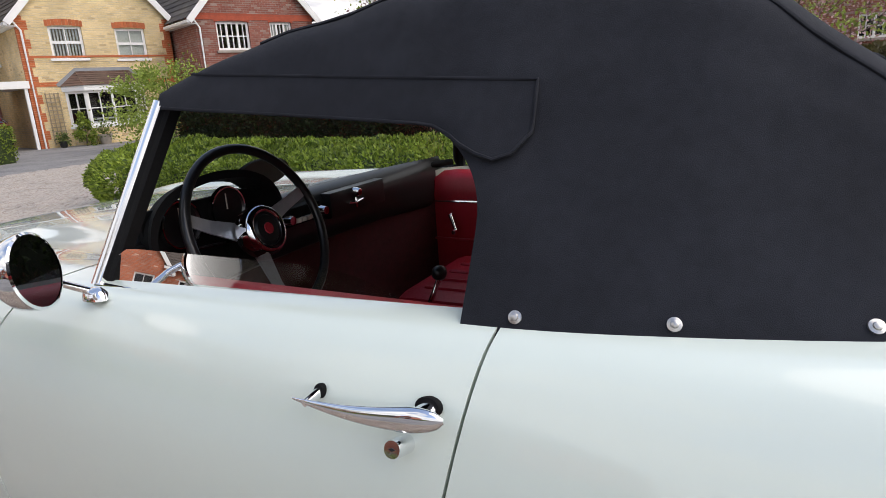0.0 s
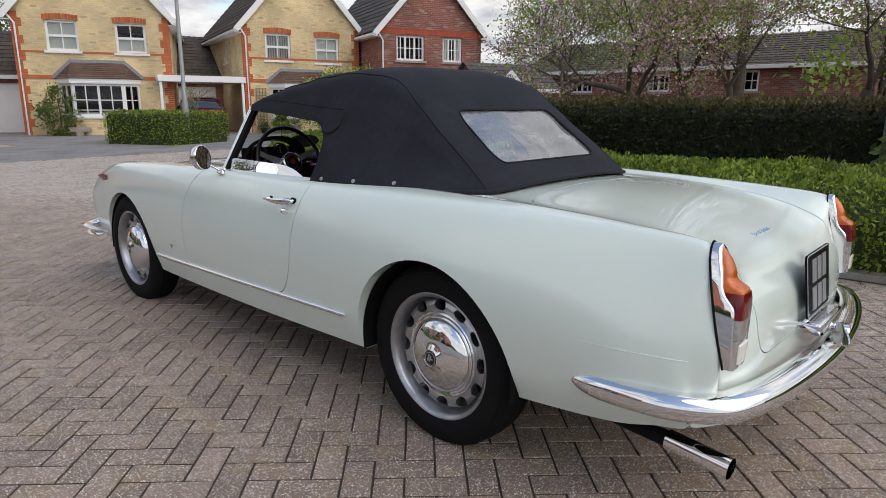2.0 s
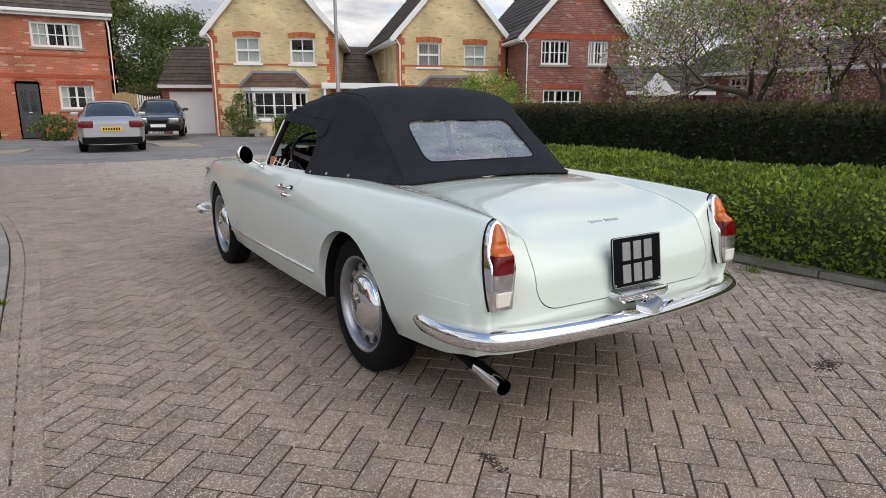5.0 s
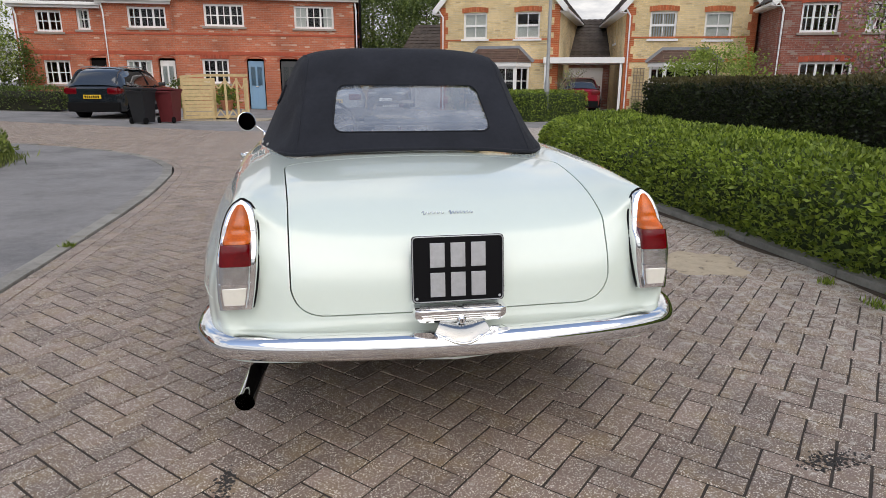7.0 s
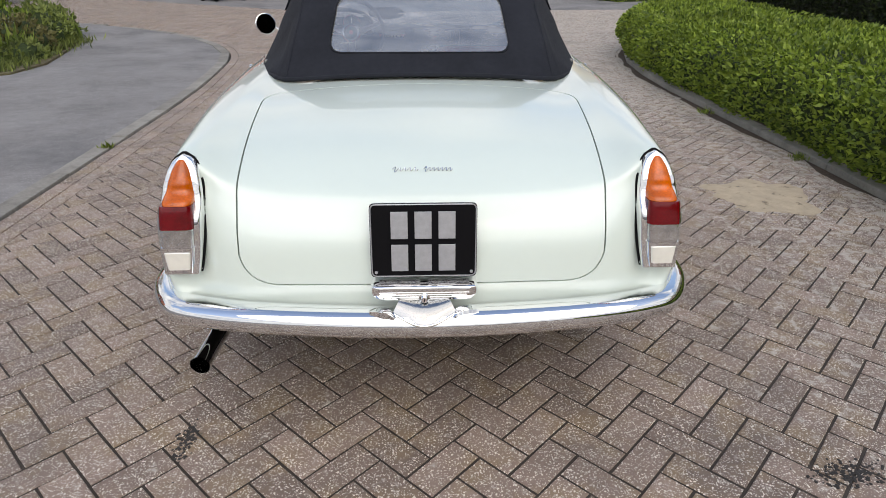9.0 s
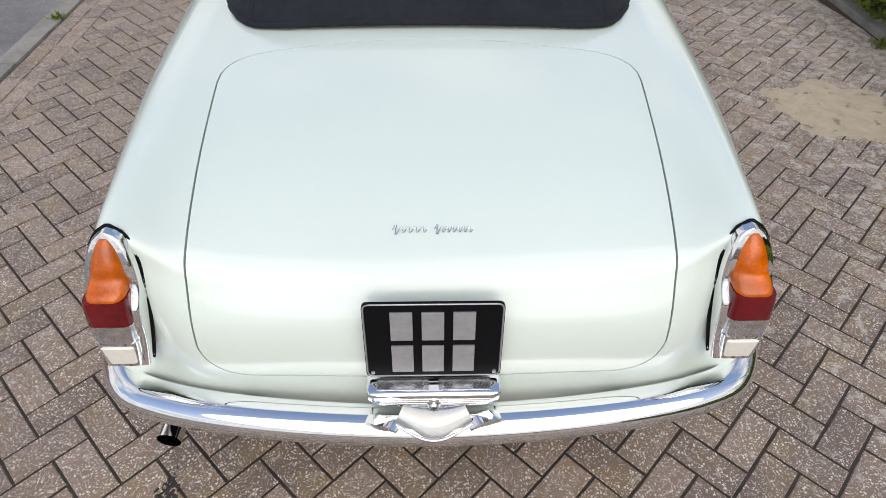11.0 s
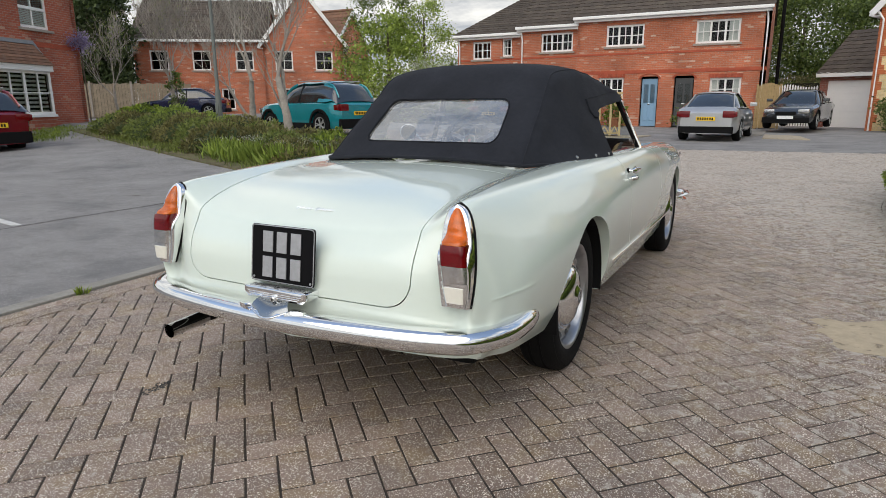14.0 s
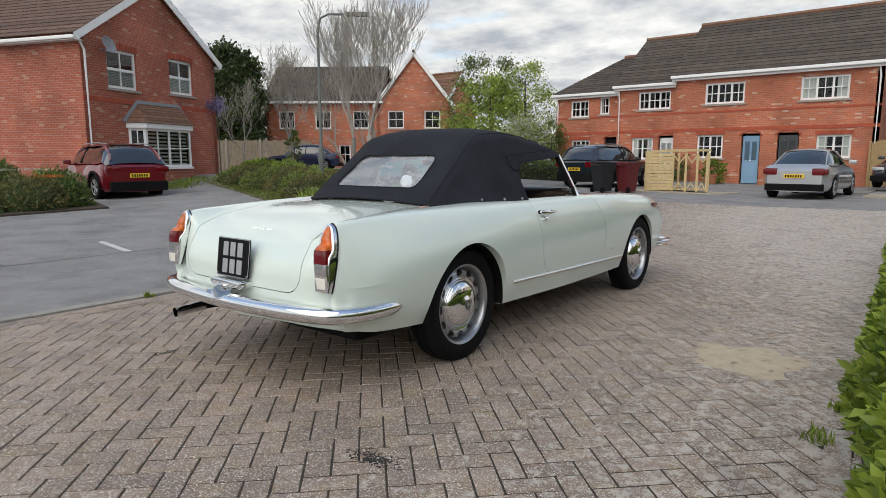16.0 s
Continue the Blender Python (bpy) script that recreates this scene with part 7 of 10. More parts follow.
# side garages and carport
def lean_to(name, label, m, x0, x1, y0, y1, wall, ridge, brickwork, roof):
    """A single-storey link with an up-and-over door and a pitched roof that falls to the front."""
    o = thing(name, label, "garage")
    bm = bmesh.new()
    door = (x0 + 0.3 - x0, -0.3, x1 - x0 - 0.3, 1.95)
    wall_sheet(bm, x1 - x0, -0.3, wall, [door], m @ Matrix.Translation((x0, y0, 0)))
    part("wall", bm, M[brickwork], o)
    w = x1 - x0 - 0.6
    d = strip(o, "garage_door", m, (x0 + 0.3, y0 + 0.10, -0.1), (x0 + 0.3 + w, y0 + 0.12, 1.95), "white_upvc", 0, "white panelled garage door")
    for k in range(8):
        bm = bmesh.new()
        box(bm, (x0 + 0.3, y0 + 0.08, -0.1 + k * 0.256), (x0 + 0.3 + w, y0 + 0.10, -0.1 + k * 0.256 + 0.25), 0.008)
        part("door_panel", bm, M["white_upvc"], d)
    strip(o, "fascia", m, (x0 - 0.1, y0 - 0.25, wall - 0.05), (x1 + 0.1, y0 - 0.21, wall + 0.14), "white_upvc")
    bm = bmesh.new()
    tiled_slope(bm, (x0 - 0.1, y0 - 0.25, wall + 0.1), (x1 + 0.1, y0 - 0.25, wall + 0.1), (x1 + 0.1, y1, ridge), (x0 - 0.1, y1, ridge))
    r = part("tiled_roof", bm, M[roof], o)
    r.matrix_basis = m
    return o


lean_to("garage", "low garage with a white door and brown tile roof", MA, -3.0, -0.05, 2.6, 5.4, 2.15, 4.2, "grey_red_brick", "roof_brown")
lean_to("garage", "low garage behind the carport with a brown tile roof", MB, -3.9, -0.02, 4.6, 8.2, 2.15, 4.5, "grey_red_brick", "roof_brown")
carport = thing("carport", "flat white carport roof on slim white posts", "carport")
strip(carport, "canopy", MB, (-3.3, -0.2, 2.02), (0.0, 2.4, 2.26), "white_upvc")
for x, y in ((-0.12, -0.1), (-3.2, -0.1)):
    strip(carport, "post", MB, (x - 0.05, y - 0.05, -0.3), (x + 0.05, y + 0.05, 2.02), "white_upvc")


# ---- the red terrace ----
def terrace():
    house = thing("terrace_house", "long red brick terrace with brown tile roof and white windows", "house")
    blocks = [(-7.0, 0.95, 27.1, 4.85, 7.75), (-9.9, -7.0, 27.35, 4.62, 7.40), (-13.4, -9.9, 27.6, 4.42, 6.65)]
    spec = {
        0: [(-5.68, 3.55, 1.66, 0.92, 3), (-1.88, 3.52, 1.72, 0.95, 3), (-5.92, 1.15, 1.12, 1.05, 2), (-1.17, 1.15, 1.22, 0.95, 2)],
        1: [(-8.85, 3.46, 1.56, 0.86, 3), (-9.1, 1.1, 1.05, 1.04, 2)],
        2: [(-12.57, 3.26, 1.02, 0.86, 2), (-10.95, 3.36, 0.52, 0.86, 1), (-12.5, 1.1, 1.05, 1.0, 2)],
    }
    doors = {0: [(-3.99, 0.66, "blue"), (-2.57, 0.72, "grey")], 1: [(-7.75, 0.62, "white")], 2: [(-10.6, 0.9, "dark")]}
    paint = {"blue": mat("pale_blue_door", (0.22, 0.38, 0.55), 0.4), "grey": mat("dark_grey_door", (0.06, 0.065, 0.07), 0.4), "white": M["white_upvc"], "dark": M["matt_black"]}
    for b, (x0, x1, y, eave, ridge) in enumerate(blocks):
        m = at((x0, y), (1, 0))
        holes = [(x - x0, z, x - x0 + w, z + h) for x, z, w, h, c in spec[b]] + [(x - x0 - 0.05, -0.3, x - x0 + w + 0.05, 2.22) for x, w, c in doors[b]]
        bm = bmesh.new()
        wall_sheet(bm, x1 - x0, -0.3, eave, holes, m)
        part("front_wall", bm, M["terrace_brick"], house)
        for s, x in ((0, 0.0), (1, x1 - x0))[: 2 if b == 0 else 1]:
            bm = bmesh.new()
            wall_sheet(bm, 8.0, -0.3, eave, [], m @ (Matrix.Translation((0, 8, 0)) @ Matrix.Rotation(radians(-90), 4, "Z") if s == 0 else Matrix.Translation((x, 0, 0)) @ Matrix.Rotation(radians(90), 4, "Z")) @ Matrix.Translation((0, 0.004, 0)), gable=ridge if (b, s) != (2, 0) else None)
            part("side_wall", bm, M["terrace_brick"], house)
        bm = bmesh.new()
        w = x1 - x0
        hip = 2.2 if b == 2 else 0.0
        tiled_slope(bm, (-0.15, -0.3, eave + 0.02), (w + 0.1, -0.3, eave + 0.02), (w + 0.1, 4.0, ridge), (-0.15 + hip, 4.0, ridge))
        tiled_slope(bm, (w + 0.1, 8.3, eave), (-0.15, 8.3, eave), (-0.15 + hip, 4.0, ridge), (w + 0.1, 4.0, ridge))
        if hip:
            tiled_slope(bm, (-0.15, 8.3, eave), (-0.15, -0.3, eave), (-0.15 + hip, 4.0, ridge), (-0.15 + hip, 4.0, ridge))
        o = part("tiled_roof", bm, M["roof_brown"], house)
        o.matrix_basis = m
        bm = bmesh.new()
        tube(bm, [(hip - 0.15, 4.0, ridge + 0.04), (w + 0.1, 4.0, ridge + 0.04)], 0.11, 8)
        o = part("ridge", bm, M["roof_rust"], house)
        o.matrix_basis = m
        strip(house, "gutter", m, (-0.15, -0.36, eave - 0.1), (w + 0.05, -0.24, eave + 0.03), "white_upvc", 0.03)
        strip(house, "fascia", m, (-0.12, -0.22, eave - 0.20), (w, 0.02, eave - 0.02), "white_upvc", 0)
        strip(house, "brick_band", m, (0.0, -0.018, 2.36), (w, 0.02, 2.50), "soft_red", 0)
        strip(house, "brick_band", m, (0.0, -0.018, 3.18), (w, 0.02, 3.26), "soft_red", 0)
        # black slab and sheet added inside, in place of the rooms' own darkness
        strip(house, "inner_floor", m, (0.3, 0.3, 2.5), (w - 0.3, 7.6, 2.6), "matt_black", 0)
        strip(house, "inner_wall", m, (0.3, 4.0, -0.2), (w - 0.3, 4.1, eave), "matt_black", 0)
        for k, (x, z, ww, h, c) in enumerate(spec[b]):
            add_window(house, m, x - x0, z, ww, h, c, 2, False, blind="curtain" if k % 2 else "")
            if z < 2:
                arch_head(house, m, x - x0, z + h, ww, "soft_red", 0.0, 0.16)
        for x, ww, c in doors[b]:
            bm = bmesh.new()
            lx = x - x0
            box(bm, (lx, 0.14, 0.05), (lx + ww, 0.19, 2.12), 0.008)
            dr = part("front_door", bm, paint[c], house, f"{c} panelled front door with small panes")
            dr.matrix_basis = m
            for px in (0.14, 0.56):
                for pz, ph in ((0.25, 0.62), (1.02, 0.86)):
                    bm = bmesh.new()
                    box(bm, (lx + ww * px, 0.118, pz + 0.05), (lx + ww * (px + 0.30), 0.142, pz + ph), 0.012)
                    part("panel", bm, M["house_glass"] if pz > 1 else paint[c], dr)
            bm = bmesh.new()
            box(bm, (lx + ww * 0.4, 0.11, 1.0), (lx + ww * 0.6, 0.142, 1.04), 0.008)
            part("letter_plate", bm, M["chrome"], dr)
            bm = bmesh.new()
            rows = []
            for i in range(13):
                a = math.pi * i / 12
                for_r = []
                for r in (1.0, 1.22):
                    for yy in (-0.02, 0.2):
                        for_r.append(bm.verts.new((lx + ww / 2 - (ww / 2 + 0.06) * r * math.cos(a), yy, 2.10 + 0.20 * r * math.sin(a))))
                rows.append([for_r[0], for_r[2], for_r[3], for_r[1]])
            grid_faces(bm, rows, closed=True)
            o = part("door_arch", bm, M["soft_red"], house)
            o.matrix_basis = m
        down_pipe(house, m, (x1 - x0) - 0.12 if b == 0 else 0.12, 0.0, -0.2, eave - 0.1, 0.05)
    bm = bmesh.new()
    tube(bm, [(1.33, FLUE_Y, 0.9), (1.33, FLUE_Y, 6.75)], 0.085, 12)
    part("flue", bm, M["matt_black"], house, "black stove flue up the end wall", smooth=60)
    bm = bmesh.new()
    lathe(bm, [(0.0, 7.48), (0.15, 7.40), (0.15, 7.37), (0.06, 7.37), (0.06, 7.3)], 14, Matrix.Translation((1.33, FLUE_Y, -0.55)) @ Matrix.Rotation(radians(-90), 4, "Y"))
    part("flue_cowl", bm, M["matt_black"], house, smooth=40)
    return house


FLUE_Y = 34.6
terrace()


# ---- the red house on the west side, seen over the drive ----
house_d, MD = gable_house("house", "red brick gabled house with a white bay and plain tile hood", (-18.43, 5.92, 0.42), (-0.363, 0.932), 6.55, 9.0, 4.68, 6.85, "red_brick", "roof_redbrown", "soft_red", [(1.03, 3.08, 1.3, 1.26), (3.92, 3.16, 1.3, 1.26)], base=-0.7, bay=(1.75, 4.75, 0.45, 1.80, 0.4, "roof_rust", 2.66), blinds=("venetian", "venetian"), plaque=False, bands=((2.6, 0.15),), sash="upright", bay_blind=True)
bm = bmesh.new()
lathe(bm, [(0.0, 0.0), (0.18, 0.03), (0.28, 0.09), (0.285, 0.085), (0.18, 0.02), (0.0, -0.012)], 20, MD @ Matrix.Translation((0.75, -0.35, 4.35)) @ Matrix.Rotation(radians(-85), 4, "Z") @ Matrix.Rotation(radians(-20), 4, "Y"))
dish = tagged(part("satellite_dish", bm, M["lead"], house_d), "grey satellite dish on the corner")
bm = bmesh.new()
tube(bm, [MD @ Vector((0.75, -0.02, 4.2)), MD @ Vector((0.75, -0.30, 4.25)), MD @ Vector((0.80, -0.38, 4.34))], 0.02, 6)
part("bracket", bm, M["lead"], dish)


# ---- houses further off ----
def far_house(name, label, p, d, width, depth, eave, apex, brickwork, roof, wins, gable=True):
    house = thing(name, label, "house", "houses further off")
    m = at(p, d)
    holes = [(x, z, x + w, z + h) for x, z, w, h, c in wins]
    bm = bmesh.new()
    wall_sheet(bm, width, -0.5, eave, holes, m, gable=apex if gable else None)
    part("front_wall", bm, M[brickwork], house)
    for s in (0, 1):
        bm = bmesh.new()
        wall_sheet(bm, depth, -0.5, eave, [], m @ (Matrix.Translation((0, depth, 0)) @ Matrix.Rotation(radians(-90), 4, "Z") if s == 0 else Matrix.Translation((width, 0, 0)) @ Matrix.Rotation(radians(90), 4, "Z")), gable=None if gable else apex)
        part("side_wall", bm, M[brickwork], house)
    # black sheet added behind the windows to stand for an unlit room
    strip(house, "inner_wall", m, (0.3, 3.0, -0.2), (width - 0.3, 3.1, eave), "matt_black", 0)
    if gable:
        gable_roof(house, m, width, depth, eave, apex, roof)
    else:
        bm = bmesh.new()
        tiled_slope(bm, (-0.2, -0.3, eave), (width + 0.2, -0.3, eave), (width + 0.2, depth / 2, apex), (-0.2, depth / 2, apex))
        tiled_slope(bm, (width + 0.2, depth + 0.3, eave), (-0.2, depth + 0.3, eave), (-0.2, depth / 2, apex), (width + 0.2, depth / 2, apex))
        o = part("tiled_roof", bm, M[roof], house)
        o.matrix_basis = m
        strip(house, "gutter", m, (-0.2, -0.38, eave - 0.12), (width + 0.2, -0.26, eave + 0.03), "white_upvc", 0.02)
    for x, z, w, h, c in wins:
        add_window(house, m, x, z, w, h, c, 2, False)
    return house, m


far_house("house", "red brick house with white windows behind the trees", (24.4, 17.6), (0.10, -0.995), 4.4, 8.0, 2.75, 4.4, "grey_red_brick", "roof_grey", [(2.5, 1.8, 1.1, 0.75, 2), (0.6, 1.8, 0.9, 0.8, 2)], gable=False)
far_house("house", "brown tiled house with white windows behind the cherry trees", (24.2, 12.4), (0.05, -0.999), 9.6, 8.0, 2.75, 4.3, "grey_red_brick", "roof_brown", [(1.3, 1.8, 1.0, 0.75, 2), (4.7, 1.8, 1.1, 0.8, 2)], gable=False)
far_house("house", "brown tiled house beyond the hedge", (25.5, 2.6), (0.2, -0.98), 8.0, 8.0, 3.0, 4.9, "grey_red_brick", "roof_grey", [(0.9, 1.9, 1.1, 0.85, 2), (5.0, 1.9, 1.1, 0.85, 2)])
porch_house, MP = far_house("porch", "white gabled porch and tiled roof beside the red house", (18.6, 15.6), (0.93, -0.36), 3.6, 3.0, 1.85, 3.0, "grey_red_brick", "roof_grey", [(0.5, 0.6, 0.8, 1.0, 1)], gable=False)
strip(porch_house, "porch_gable", MP, (0.3, -0.8, 1.7), (1.5, -0.7, 1.85), "white_upvc", 0)
bm = bmesh.new()
f = [bm.verts.new(p) for p in ((0.1, -0.8, 1.8), (1.7, -0.8, 1.8), (0.9, -0.8, 2.6), (0.1, -0.65, 1.8), (1.7, -0.65, 1.8), (0.9, -0.65, 2.6))]
for q in ((0, 1, 2), (5, 4, 3), (0, 3, 4, 1), (1, 4, 5, 2), (2, 5, 3, 0)):
    bm.faces.new([f[k] for k in q])
o = part("porch_pediment", bm, M["white_upvc"], porch_house)
o.matrix_basis = MP
# across the west drive, behind the bare trees
far_house("house", "red brick gabled house behind bare trees", (-27.6, 28.6, 0.3), (0.80, 0.60), 5.0, 9.0, 4.7, 7.9, "terrace_brick", "roof_brown", [(0.7, 2.9, 1.1, 1.2, 1), (3.2, 2.9, 1.1, 1.2, 1), (1.0, 0.5, 1.1, 1.3, 1)])
far_house("house", "long wing of a red brick house behind bare trees", (-33.8, 24.0, 0.3), (0.80, 0.60), 7.9, 8.0, 4.7, 7.6, "terrace_brick", "roof_brown", [(0.9, 2.9, 1.1, 1.2, 1), (3.4, 2.9, 1.1, 1.2, 1), (6.0, 2.9, 1.1, 1.2, 1), (1.2, 0.5, 1.1, 1.3, 1), (5.0, 0.5, 0.8, 1.3, 1)], gable=False)
far_house("house", "red brick gabled house with a white bargeboard", (-26.1, 34.0, 0.3), (-0.05, 0.999), 4.4, 9.0, 4.8, 7.2, "terrace_brick", "roof_rust", [(0.5, 2.9, 0.9, 1.2, 1), (2.8, 2.9, 0.9, 1.2, 1)])
far_house("house", "tiled roof of a house beyond the blossom tree", (-19.5, 48.0, 0.6), (1.0, 0.1), 9.0, 8.0, 4.6, 7.2, "red_brick", "roof_rust", [(1.5, 3.0, 1.3, 1.1, 2)], gable=False)

# ---- plants ----
RNG = np.random.default_rng(11)


def leaf_mesh(name, pts, size, material, long=1.9, normals=None, spread=1.0):
    """Small folded leaves at the points, turned at random (about normals, where given)."""
    pts = np.asarray(pts, float)
    n = len(pts)
    axis = RNG.normal(size=(n, 3))
    if normals is not None:
        axis = np.asarray(normals) + spread * axis * 0.8
    axis /= np.linalg.norm(axis, axis=1, keepdims=True)
    ref = RNG.normal(size=(n, 3))
    side = np.cross(axis, ref)
    side /= np.linalg.norm(side, axis=1, keepdims=True)
    nrm = np.cross(axis, side)
    s = RNG.uniform(size[0], size[1], size=(n, 1))
    base, tip = pts, pts + axis * s
    mid = pts + axis * s * 0.45
    fold = nrm * s * 0.12
    l, r = mid + side * s / long / 2 + fold, mid - side * s / long / 2 + fold
    verts = np.stack([base, r, tip, l], 1).reshape(-1, 3)
    me = bpy.data.meshes.new(name)
    me.vertices.add(n * 4)
    me.vertices.foreach_set("co", verts.ravel())
    me.loops.add(n * 6)
    me.loops.foreach_set("vertex_index", (np.arange(n)[:, None] * 4 + np.array([0, 1, 2, 0, 2, 3])).ravel())
    me.polygons.add(n * 2)
    me.polygons.foreach_set("loop_start", np.arange(0, n * 6, 3))
    me.update(calc_edges=True)
    me.materials.append(material)
    return me


def leaves(name, pts, size, material, parent=None, label="", **kw):
    o = new(name, leaf_mesh(name, pts, size, material, **kw))
    if parent:
        o.parent = parent
    tagged(o, label, kind="stuff")
    return o


def in_poly(x, y, poly):
    odd = np.zeros(len(x), bool)
    for i in range(len(poly)):
        (ax, ay), (bx, by) = poly[i - 1], poly[i]
        if ay == by:
            continue
        c = ((ay > y) != (by > y)) & (x < (bx - ax) * (y - ay) / (by - ay) + ax)
        odd ^= c
    return odd


def edge_gap(x, y, poly):
    """Distance of each point to the polygon's edge."""
    best = np.full(len(x), 1e9)
    for i in range(len(poly)):
        a, b = np.array(poly[i - 1]), np.array(poly[i])
        d = b - a
        t = np.clip(((x - a[0]) * d[0] + (y - a[1]) * d[1]) / max(d @ d, 1e-9), 0, 1)
        best = np.minimum(best, np.hypot(x - a[0] - t * d[0], y - a[1] - t * d[1]))
    return best


def wob(x, y, s, seed=0.0):
    return np.array([noise.noise(Vector((a * s, b * s, seed))) for a, b in zip(x, y)])


def hedge(name, label, poly, height, per_m2, size, material, seed, round_=0.25, rough=0.10, top_material=None, ground=0.0, box_like=False, side_lean=0.0, core="hedge_core"):
    """A hedge over a footprint: a solid core coloured as dark as its inner shade, and leaves over its top and flanks.
    """
    base = thing(name, label, "hedge")
    xs, ys = [p[0] for p in poly], [p[1] for p in poly]
    area = (max(xs) - min(xs)) * (max(ys) - min(ys))
    n = int(area * per_m2)
    x, y = RNG.uniform(min(xs), max(xs), n), RNG.uniform(min(ys), max(ys), n)
    keep = in_poly(x, y, poly)
    x, y = x[keep], y[keep]
    gap = edge_gap(x, y, poly)

    def top(x, y, gap):
        k = np.clip(gap / round_, 0, 1)
        dome = np.sqrt(1 - (1 - k) ** 2) if not box_like else 1 - (1 - k) ** 4 * 0.25
        return height * (0.62 + 0.38 * dome) + rough * wob(x, y, 1.5, seed) + rough * 0.7 * wob(x, y, 5.0, seed + 3)

    z = top(x, y, gap) - RNG.exponential(0.03, len(x)) + ground
    nr = np.tile([0.0, 0.0, 1.1], (len(x), 1))
    p_top = np.stack([x, y, z], 1)
    # flanks
    px, py, pz, pn = [], [], [], []
    for i in range(len(poly)):
        a, b = np.array(poly[i - 1]), np.array(poly[i])
        d = b - a
        ln_ = np.hypot(*d)
        if ln_ < 1e-6:
            continue
        m = int(ln_ * height * per_m2)
        t = RNG.uniform(size=m)
        h = RNG.uniform(size=m) ** 0.85 * height * 0.95
        out = np.array([d[1], -d[0]]) / ln_
        px.append(a[0] + d[0] * t)
        py.append(a[1] + d[1] * t)
        pz.append(h)
        pn.append(np.tile(out, (m, 1)))
    if px:
        px, py, pz, pn = np.concatenate(px), np.concatenate(py), np.concatenate(pz), np.concatenate(pn)
        mid = np.array([np.mean(xs), np.mean(ys)])
        flip = ~in_poly(px - pn[:, 0] * 0.05, py - pn[:, 1] * 0.05, poly)
        pn[flip] *= -1
        bulge = rough * wob(px * 1.7, py * 1.7 + pz * 2, 2.0, seed + 7) + side_lean * np.sin(np.clip(pz / height, 0, 1) * np.pi) - 0.5 * round_ * np.clip(pz / height - 0.7, 0, 1) - RNG.exponential(0.03, len(px))
        q = np.stack([px + pn[:, 0] * bulge, py + pn[:, 1] * bulge, pz + ground], 1)
        qn = np.concatenate([pn, np.full((len(pn), 1), 0.5)], 1)
        if top_material:
            leaves("leaves", q, size, material, base, normals=qn)
            leaves("top_leaves", p_top, size, top_material, base, normals=nr)
        else:
            leaves("leaves", np.concatenate([p_top, q]), size, material, base, normals=np.concatenate([nr, qn]))
    # core: a solid whose dark colour stands for the shade between twigs
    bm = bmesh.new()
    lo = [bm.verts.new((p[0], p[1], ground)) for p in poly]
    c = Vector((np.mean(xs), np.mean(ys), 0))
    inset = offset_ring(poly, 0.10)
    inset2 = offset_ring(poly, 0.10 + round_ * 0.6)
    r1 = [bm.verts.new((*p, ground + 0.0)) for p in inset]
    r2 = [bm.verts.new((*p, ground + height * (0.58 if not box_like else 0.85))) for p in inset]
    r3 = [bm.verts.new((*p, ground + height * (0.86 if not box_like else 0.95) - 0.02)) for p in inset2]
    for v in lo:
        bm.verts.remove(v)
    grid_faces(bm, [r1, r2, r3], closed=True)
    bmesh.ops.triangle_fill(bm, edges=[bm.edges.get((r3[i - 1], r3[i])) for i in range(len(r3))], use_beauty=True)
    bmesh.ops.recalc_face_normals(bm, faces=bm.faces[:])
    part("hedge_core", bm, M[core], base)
    return base


def offset_ring(poly, d):
    """The closed outline drawn in by d."""
    n = len(poly)
    area = sum(poly[i - 1][0] * poly[i][1] - poly[i][0] * poly[i - 1][1] for i in range(n))
    s = 1 if area > 0 else -1
    out = []
    for i in range(n):
        a, b = Vector(poly[i - 1]), Vector(poly[(i + 1) % n])
        t = (b - a).normalized()
        out.append((poly[i][0] - s * t.y * d, poly[i][1] + s * t.x * d))
    return out


front_line = [p for p in offset_line(KERB_E, -0.12) if -7 < p[1] < 8.2 and p[0] < 4.6]
front_line = [(x - 0.03 * min(1.0, max(0.0, (2.0 - y) / 2.0)), y) for x, y in front_line]
back_line = [(4.9, 8.0), (4.75, 5.0), (4.35, 1.5), (4.45, -7.0)]
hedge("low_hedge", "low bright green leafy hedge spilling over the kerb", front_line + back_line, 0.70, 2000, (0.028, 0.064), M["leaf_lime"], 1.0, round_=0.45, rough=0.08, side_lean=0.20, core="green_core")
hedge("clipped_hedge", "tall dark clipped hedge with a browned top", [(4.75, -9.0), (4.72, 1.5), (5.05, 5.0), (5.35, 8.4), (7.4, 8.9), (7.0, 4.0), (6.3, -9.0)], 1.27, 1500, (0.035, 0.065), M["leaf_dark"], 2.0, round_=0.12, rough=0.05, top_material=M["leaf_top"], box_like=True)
hedge("box_hedge", "clipped green box hedge before the yellow house", [(4.75, 18.9), (5.85, 16.75), (8.1, 17.6), (7.2, 19.9)], 0.95, 420, (0.05, 0.09), M["leaf_lime"], 3.0, round_=0.12, rough=0.04, box_like=True, core="green_core")


